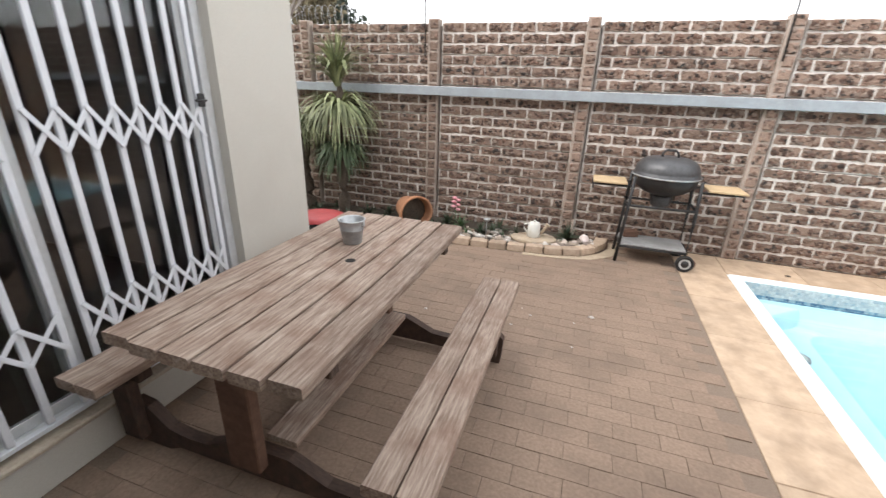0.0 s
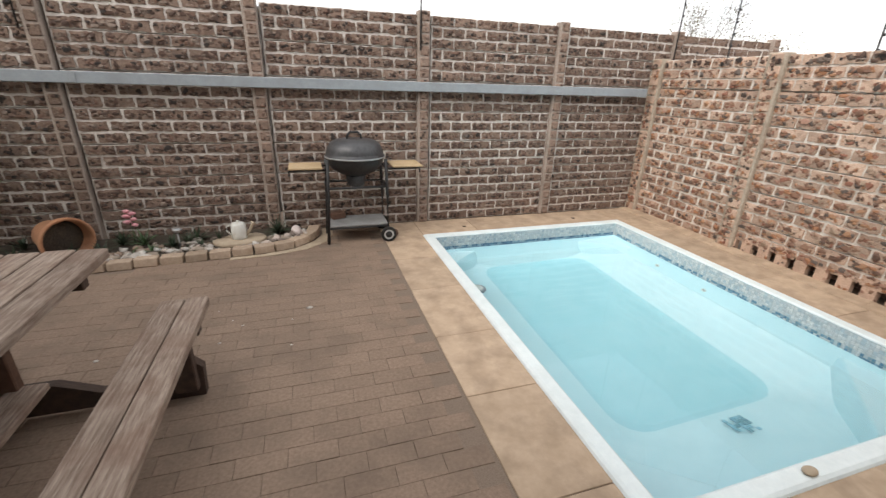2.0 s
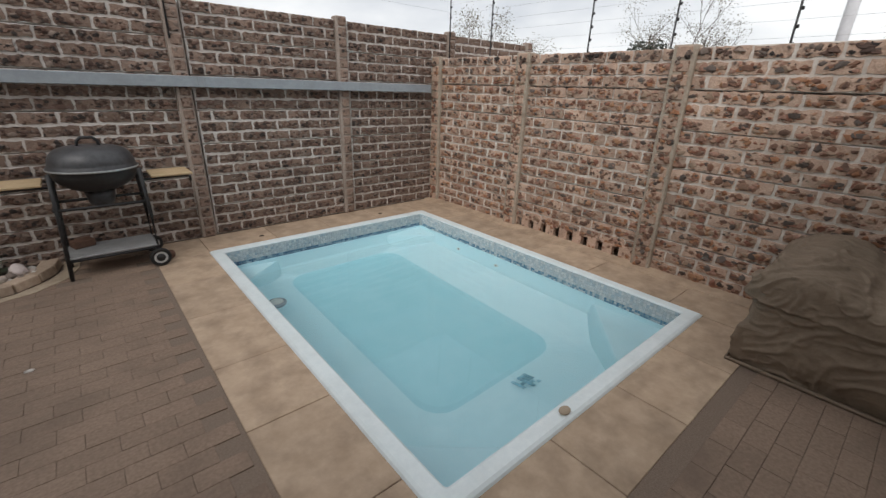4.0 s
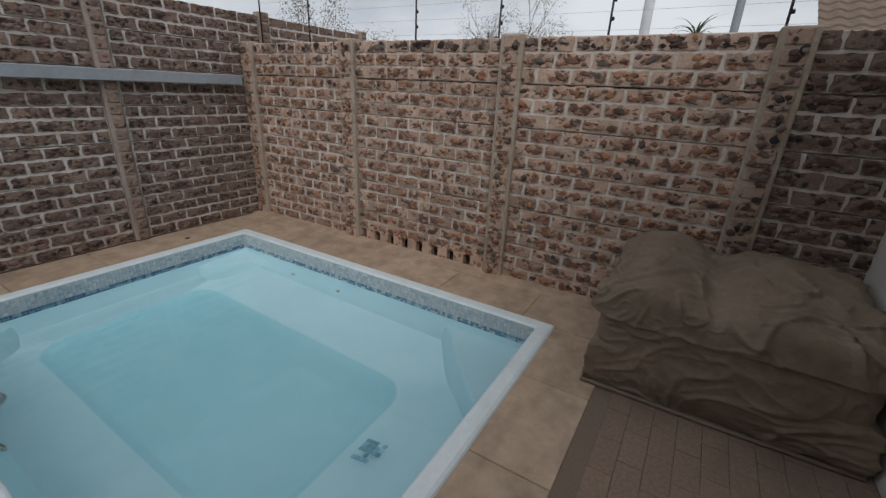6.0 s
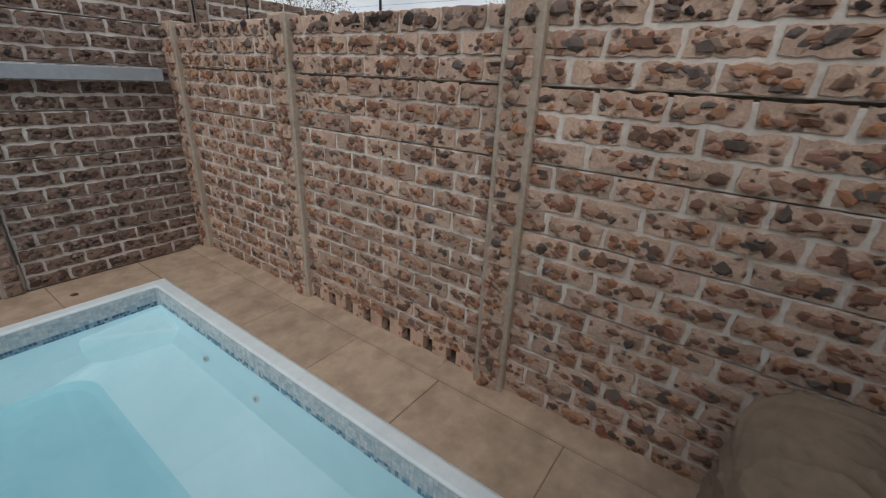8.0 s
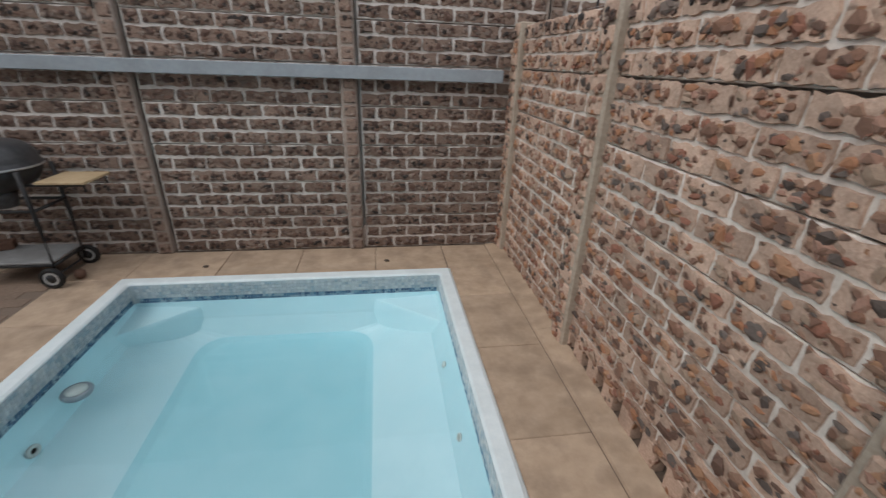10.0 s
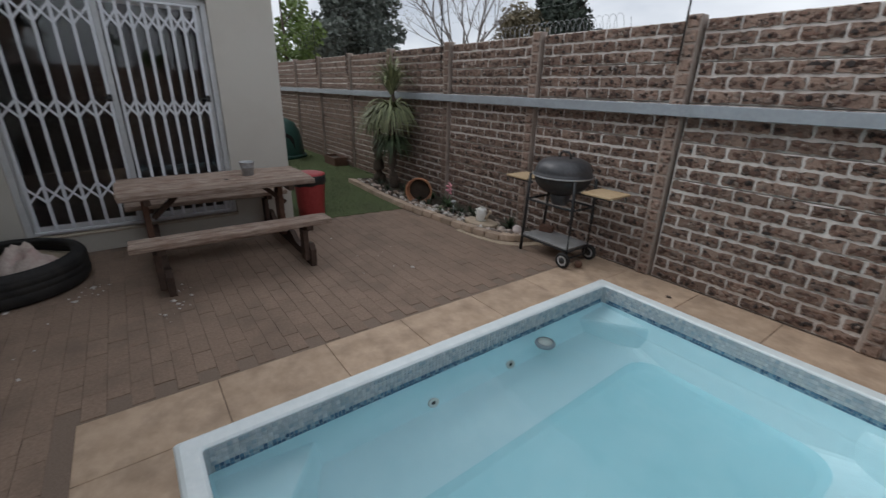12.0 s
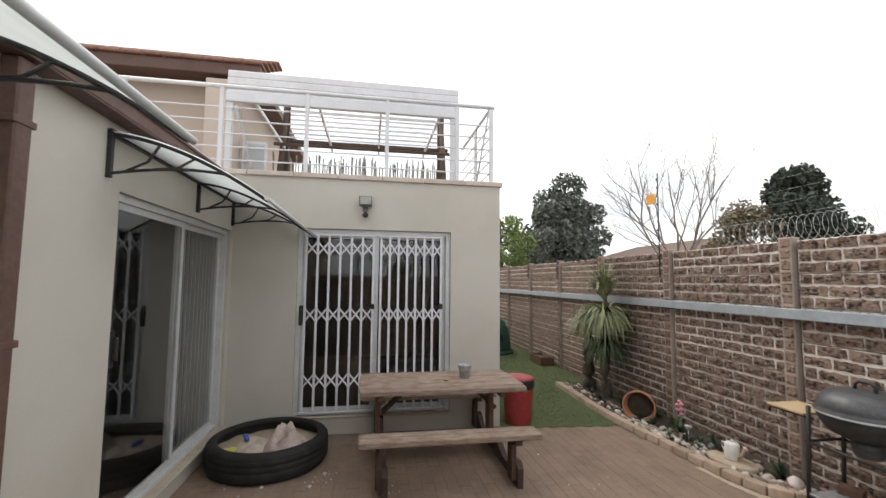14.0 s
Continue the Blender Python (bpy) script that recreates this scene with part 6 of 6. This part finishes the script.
def fence_pole(x, y, z0, z1, label, lean=0.0):
    """A thin black pole of an electric fence with its insulators."""
    f = thing("fence_pole", pose(x, y, z0), label, "fence pole", "electric fence poles")
    h = z1 - z0
    part("rod", tube(bmesh.new(), [(0, 0, 0), (lean, 0, h)], 0.0075, 8), m_black, f)
    k = 0
    while 0.5 + 0.11 * k < h:
        z = 0.5 + 0.11 * k
        part("insulator", lathe(bmesh.new(), [(0, -0.013), (0.008, -0.011), (0.0095, 0), (0.008, 0.011), (0, 0.013)], 8), m_black, f, m=pose(lean * z / h, -0.014, z))
        k += 1
    return f


poles_a = []
for i, (x, z1) in enumerate(((-4.81, 3.0), (-3.26, 2.2), (-0.24, 3.12), (2.9, 3.1), (5.98, 3.0))):
    fence_pole(x, WALL_A - 0.03 - 0.035, 1.76, z1, "thin black electric fence pole on the brick wall")
wires = thing("fence_wires", pose(0, WALL_A - 0.095, 0), "thin bare electric fence wires above the wall", "fence wire")
for k in range(7):
    part("wire", tube(bmesh.new(), [(-8, 0, 2.31 + 0.11 * k), (-2.4, 0, 2.3 + 0.11 * k), (3.0, 0, 2.31 + 0.11 * k), (6.0, 0, 2.31 + 0.11 * k)], 0.0008, 4), m_wire, wires)
sg = thing("warning_sign", pose(-0.28, WALL_A - 0.085, 2.72, 0, 0, 10), "small plain orange warning sign on the fence wires", "sign")
part("plate", boxed((-0.12, -0.012, 0), (0.02, -0.006, 0.13), 0.002), m_flagor, sg)
for y, z1 in ((3.62, 2.75), (2.85, 2.2), (2.05, 2.35), (1.1, 2.8), (4.9, 2.6)):
    fence_pole(6.02, y, 1.3, z1, "thin black electric fence pole behind the wall")
wires_b = thing("fence_wires", pose(6.0, 0, 0), "thin bare electric fence wires behind the low wall", "fence wire")
for k in range(6):
    part("wire", tube(bmesh.new(), [(0, 5.6, 1.85 + 0.11 * k), (0, 2.0, 1.84 + 0.11 * k), (0, -0.5, 1.85 + 0.11 * k)], 0.0008, 4), m_wire, wires_b)

# ---- beyond the walls ----
m_far_wall = surf("neighbour_wall", (0.34, 0.27, 0.22), (0.42, 0.34, 0.28), grain=30, rough=0.9, bump=0.3)
tagged(part("neighbour_wall", boxed((-30, 13, 0), (30, 13.2, 2.8)), m_far_wall), "long plain brown wall of the neighbouring yard", "wall", kind="structure")
coil = thing("razor_wire", pose(0, 13.1, 2.82), "coiled steel razor wire along the neighbouring wall", "razor wire")
pts = []
for i in range(560):
    a = i * 0.26
    pts.append((-7.4 + a * 0.034, 0.3 * math.cos(a), 0.36 + 0.34 * math.sin(a)))
part("coil", tube(bmesh.new(), pts, 0.006, 4, cap=False), m_wire, coil)
part("carrier_wire", tube(bmesh.new(), [(-7.4, 0, 0.02), (-2.4, 0, 0.02)], 0.006, 4), m_wire, coil)


def leaf_cloud(name, clumps, n, size, material, parent, seed, label=""):
    """Many small leaves gathered in clumps."""
    rn = np.random.default_rng(seed)
    vs = []
    tot = sum(r ** 2 for _, r in clumps)
    for c, r in clumps:
        k = max(30, int(n * r ** 2 / tot))
        d = rn.normal(0, 1, (k, 3))
        d /= np.linalg.norm(d, axis=1)[:, None]
        p = np.array(c) + d * r * (rn.uniform(0.15, 1, (k, 1)) ** 0.45) * np.array((1, 1, 0.85))
        a = rn.normal(0, 1, (k, 3))
        a /= np.linalg.norm(a, axis=1)[:, None]
        b = np.cross(a, rn.normal(0, 1, (k, 3)))
        b /= np.linalg.norm(b, axis=1)[:, None]
        s = size * rn.uniform(0.5, 1.3, (k, 1))
        vs.append(np.stack((p - a * s, p + b * s * 0.45, p + a * s, p - b * s * 0.45), 1).reshape(-1, 3))
    v = np.concatenate(vs)
    me = bpy.data.meshes.new(name)
    me.from_pydata(v.tolist(), [], np.arange(len(v)).reshape(-1, 4).tolist())
    me.materials.append(material)
    ob = new(name, me)
    ob.parent = parent
    if label:
        ob["label"] = label
    return ob


def limbs(bm, p, d, length, r, depth, rn, tips, spread=0.55, kids=3):
    """Tapered, forking limbs."""
    pts = [Vector(p)]
    w = Vector(d).normalized()
    for k in range(4):
        w = (w + Vector((rn.uniform(-1, 1), rn.uniform(-1, 1), rn.uniform(-0.4, 0.7))) * 0.16).normalized()
        pts.append(pts[-1] + w * length / 4)
    tube(bm, pts, r, 6 if depth > 1 else 4, r * 0.6, cap=False)
    if depth == 0:
        tips.append(pts[-1])
        return
    for k in range(kids):
        s = pts[rn.choice((2, 3, 4))]
        nd = (w + Vector((rn.uniform(-1, 1), rn.uniform(-1, 1), rn.uniform(-0.2, 0.8))) * spread * 1.6).normalized()
        limbs(bm, s, nd, length * rn.uniform(0.6, 0.8), r * 0.55, depth - 1, rn, tips, spread, kids)


m_leaf_grey = surf("grey_green_foliage", (0.085, 0.1, 0.085), (0.15, 0.17, 0.145), grain=3, rough=0.7, bump=0, island=0.35)
m_leaf_dark = surf("dark_conifer_foliage", (0.022, 0.032, 0.024), (0.045, 0.06, 0.042), grain=3, rough=0.75, bump=0, island=0.35)
m_leaf_fresh = surf("fresh_green_foliage", (0.11, 0.17, 0.04), (0.2, 0.27, 0.08), grain=3, rough=0.6, bump=0, island=0.3)
m_leaf_dry = surf("dry_shrub_foliage", (0.13, 0.11, 0.065), (0.2, 0.17, 0.11), grain=3, rough=0.8, bump=0, island=0.3)
m_twig = surf("pale_grey_bark", (0.16, 0.14, 0.13), (0.26, 0.24, 0.22), grain=20, rough=0.9, bump=0.3)


def tree(x, y, height, width, leaf, n, label, seed, size=0.12, cone=0.0, clump=0.34, count=16):
    rn = random.Random(seed)
    t = thing("tree", pose(x, y, 0), label, "tree")
    bm = bmesh.new()
    tips = []
    tube(bm, [(0, 0, 0), (0.05, 0, height * 0.3), (0, 0.05, height * 0.62), (0, 0, height * 0.9)], height * 0.028, 8, height * 0.006)
    for k in range(9):
        a = k * 2.4
        z = height * (0.25 + 0.06 * k)
        limbs(bm, (0, 0, z), (math.cos(a), math.sin(a), 0.5), width * 0.17, height * 0.007, 1, rn, tips)
    part("trunk", bm, m_bark, t)
    cl = []
    for k in range(count):
        u = rn.random()
        z = height * (0.22 + 0.74 * u)
        rad = width * 0.5 * ((1 - u) ** 0.7 * cone + (1 - cone) * math.sin(math.pi * min(1, 0.18 + 0.8 * u)) ** 0.8)
        a = rn.uniform(0, math.tau)
        q = rad * math.sqrt(rn.random()) * 0.85
        cl.append(((q * math.cos(a), q * math.sin(a), z), width * clump * rn.uniform(0.45, 0.85) * (1 - 0.5 * cone * u)))
    leaf_cloud("crown", cl, n, size, leaf, t, seed)
    return t


def bare_tree(x, y, height, spread, label, seed, twigs=4):
    rn = random.Random(seed)
    t = thing("bare_tree", pose(x, y, 0), label, "tree")
    bm = bmesh.new()
    tips = []
    tube(bm, [(0, 0, 0), (0.05, 0.02, height * 0.15), (0.0, 0.0, height * 0.3)], height * 0.022, 8, height * 0.017)
    for k in range(twigs):
        a = k * math.tau / twigs + rn.uniform(-0.4, 0.4)
        limbs(bm, (0, 0, height * rn.uniform(0.2, 0.3)), (math.cos(a) * spread, math.sin(a) * spread, 1.0), height * 0.33, height * 0.0075, 3, rn, tips, 0.45)
    part("trunk", bm, m_twig, t, "bare grey forking limbs")
    leaf_cloud("crown", [((p.x, p.y, p.z), 0.22) for p in tips], len(tips) * 3, 0.02, m_leaf_dry, t, seed)
    return t


tree(-11.2, 6.9, 4.6, 3.0, m_leaf_fresh, 9000, "fresh green leafy tree behind the house corner", 3, 0.09)
tree(-20.5, 14.5, 8.3, 6.0, m_leaf_grey, 16000, "tall grey-green tree beyond the wall", 5, 0.17, cone=0.25, clump=0.3, count=26)
tree(-19.0, 12.3, 6.0, 4.0, m_leaf_grey, 8000, "bushy grey-green tree beyond the wall", 6, 0.15)
tree(-13.9, 24.2, 7.5, 7.0, m_leaf_dark, 17000, "dark dense conifer beyond the wall", 8, 0.17, cone=0.55, clump=0.34, count=26)
bare_tree(-6.9, 11.2, 6.3, 0.5, "tall bare leafless tree beyond the wall", 11, 5)
tree(-7.6, 14.4, 4.1, 3.2, m_leaf_dry, 5000, "dry brown-green shrub beyond the wall", 12, 0.1)
bare_tree(9.8, 8.4, 2.9, 0.9, "thin bare shrub beyond the corner", 14, 6)
tree(13.6, 6.7, 3.15, 1.0, m_leaf_grey, 2200, "small bushy tree beyond the low wall", 15, 0.06)
bare_tree(13.9, 6.0, 3.7, 0.5, "thin bare tree beyond the low wall", 16, 4)
tree(20.5, 3.7, 3.0, 1.4, m_leaf_fresh, 2500, "distant green tree beyond the low wall", 17, 0.1)

# neighbouring houses
m_far_roof = surf("dull_brown_roof", (0.11, 0.075, 0.062), (0.16, 0.11, 0.09), grain=6, rough=0.9, bump=0.2)
nb = thing("neighbour_house", pose(-13.2, 13.9, 0), "low neighbouring house with a brown tiled roof", "house")
part("wall", boxed((-4, 0, 0), (3.6, 5, 2.7)), m_peach, nb)
bm = bmesh.new()
vs = [bm.verts.new(p) for p in ((-4.5, -0.5, 2.7), (4.1, -0.5, 2.7), (4.1, 5.5, 2.7), (-4.5, 5.5, 2.7), (-3.2, 2.5, 3.65), (2.8, 2.5, 3.65))]
for f in ((0, 1, 5, 4), (1, 2, 5), (2, 3, 4, 5), (3, 0, 4), (3, 2, 1, 0)):
    bm.faces.new([vs[i] for i in f])
part("roof", bm, m_far_roof, nb)
nb = thing("neighbour_house", pose(13.5, -0.9, 0), "neighbouring house with a terracotta tiled roof", "house")
part("wall", boxed((0, -8, 0), (6, 0.6, 2.6)), m_peach, nb)
m_tile2 = surf("pale_terracotta_tile", (0.16, 0.115, 0.085), (0.22, 0.16, 0.12), grain=8, stain=(0.25, 0.18, 0.135), stain_scale=2, rough=0.8, bump=0.3, island=0.12)
bm = bmesh.new()
for r in range(9):
    rows = []
    for px_r, pz_r in ((-0.4 + 0.3 * r, 2.55 + 0.17 * r), (-0.4 + 0.3 * r, 2.59 + 0.17 * r), (-0.06 + 0.3 * r, 2.74 + 0.17 * r)):
        rows.append([bm.verts.new((px_r, 1.0 - 0.05 * k, pz_r + 0.022 * math.cos(k * math.pi / 3))) for k in range(190)])
    for p, q in zip(rows, rows[1:]):
        for k in range(189):
            bm.faces.new((p[k], p[k + 1], q[k + 1], q[k]))
part("roof_tiles", bm, m_tile2, nb)
for name, x, y, r, z, lab in (("white_pole", 11.2, 2.62, 0.08, 5.0, "pale thick round pole beyond the wall"), ("grey_pole", 12.8, 1.35, 0.07, 5.0, "grey steel pole beyond the wall")):
    pt = thing(name, pose(x, y, 0), lab, "pole")
    part("shaft", tube(bmesh.new(), [(0, 0, 0), (0, 0, z * 0.5), (0, 0, z)], r, 16), m_white_sheet if "white" in name else m_grey_steel, pt)
    part("base_flange", lathe(bmesh.new(), [(0, 0), (r * 1.8, 0), (r * 1.8, 0.03), (0, 0.03)], 16), m_concrete, pt)
m_palm = surf("palm_frond", (0.09, 0.12, 0.065), (0.15, 0.18, 0.1), grain=6, rough=0.6, bump=0, island=0.3)
pm = thing("palm_tree", pose(17, 2.2, 0), "distant feathery palm tree beyond the wall", "tree")
part("trunk", tube(bmesh.new(), [(0, 0, 0), (0.1, 0, 1.6), (0, 0, 2.95)], 0.1, 10, 0.08), m_bark, pm)
strap_leaves("fronds", [((0, 0, 2.95), (math.cos(i * 2.4), math.sin(i * 2.4)), random.Random(i).uniform(0.7, 1.05), 2.2, 0.06, radians(random.Random(i + 50).uniform(0, 75))) for i in range(64)], m_palm, pm, seg=7)

# pale mortar apron outside the end of the kerb, and crumbs on the paving
shape_sheet("kerb_apron", [(1.05, 4.905), (1.4, 4.94), (1.68, 5.02), (1.86, 5.18), (1.94, 5.4), (1.95, 5.58), (1.84, 5.58), (1.84, 5.4), (1.75, 5.21), (1.58, 5.06), (1.3, 4.98), (1.05, 4.965)], 0.0045, m_flag, "tan mortar apron along the kerb end", "paving", 0.01)
rc = np.random.default_rng(44)
crumbs = []
for cx, cy, n, sp in ((0.75, 1.55, 16, 0.12), (1.2, 2.1, 14, 0.1), (0.9, 0.95, 14, 0.14), (1.45, 2.0, 8, 0.05), (2.1, 1.1, 8, 0.4), (1.2, 3.6, 8, 0.4)):
    for _ in range(n):
        q = rc.uniform(0.003, 0.011) * rc.choice((1.0, 1.0, 1.0, 2.2))
        crumbs.append(((cx + rc.normal(0, sp), cy + rc.normal(0, sp * 0.6), 0.0025), (q * 1.3, q, 0.003)))
pebbles("mortar_crumbs", crumbs, m_mortar_a, None, "pale crumbs of mortar lying on the paving", rc)
bpy.data.objects["mortar_crumbs"]["category"] = "debris"

# ---- brown pavers, laid in courses ----
paving = tagged(part("paving", boxed((HOUSE_X, HOUSE_Y, -0.02), (HOUSE_X + 0.01, HOUSE_Y + 0.01, -0.007)), m_sand), "brown brick paving laid in courses", "paving", kind="structure")
rp = random.Random(77)
PW, PH = 0.205, 0.102
paver_kinds = [part("paver", boxed((-PW / 2 + 0.0007, -PH / 2 + 0.0007, -0.012), (PW / 2 - 0.0007, PH / 2 - 0.0007, 0.0), 0.0018), m_paver, paving, m=pose(HOUSE_X + 0.2, HOUSE_Y + 0.06, -0.002))]
joined_v, joined_f = [], []
base = bmesh.new()
box(base, (-PW / 2 + 0.0007, -PH / 2 + 0.0007, -0.012), (PW / 2 - 0.0007, PH / 2 - 0.0007, 0.0), 0.0018)
base.verts.index_update()
base_v = [v.co.copy() for v in base.verts]
base_f = [[v.index for v in f.verts] for f in base.faces]
base.free()
made = 0
for r in range(52):
    y = HOUSE_Y + 0.055 + r * PH
    x = HOUSE_X + (0.0 if r % 2 else PW / 2) + rp.uniform(-0.01, 0.01)
    while x < 5.8:
        c = x + PW / 2
        x += PW
        on_deck = c + PW / 2 > DECK[0] + 0.01 and y + PH / 2 > DECK[1] + 0.005
        on_grass = c < -0.16 + 0.09 * (y - 3.8) and y > HOUSE_N - 0.04
        in_house = c - PW / 2 < HOUSE_X - 0.02 and y < HOUSE_N
        bed = c < 1.9 and y > kerb_y(c) - 0.03 or y > 5.6
        if on_deck or on_grass or in_house or bed:
            continue
        mtx = pose(c, y, rp.uniform(-0.0015, 0.001), rp.uniform(-0.35, 0.35), rp.uniform(-0.25, 0.25), rp.uniform(-0.7, 0.7))
        if 0.9 < c < 2.45 and 1.6 < y < 4.6 and made < 298:
            share(paver_kinds[0], paving, mtx)
            made += 1
        else:
            o = len(joined_v)
            joined_v += [tuple(mtx @ v) for v in base_v]
            joined_f += [[i + o for i in f] for f in base_f]
me = bpy.data.meshes.new("more_pavers")
me.from_pydata(joined_v, [], joined_f)
me.materials.append(m_paver_rest)
ob = new("more_pavers", me)
ob.parent = paving
ob["kind"] = "stuff"
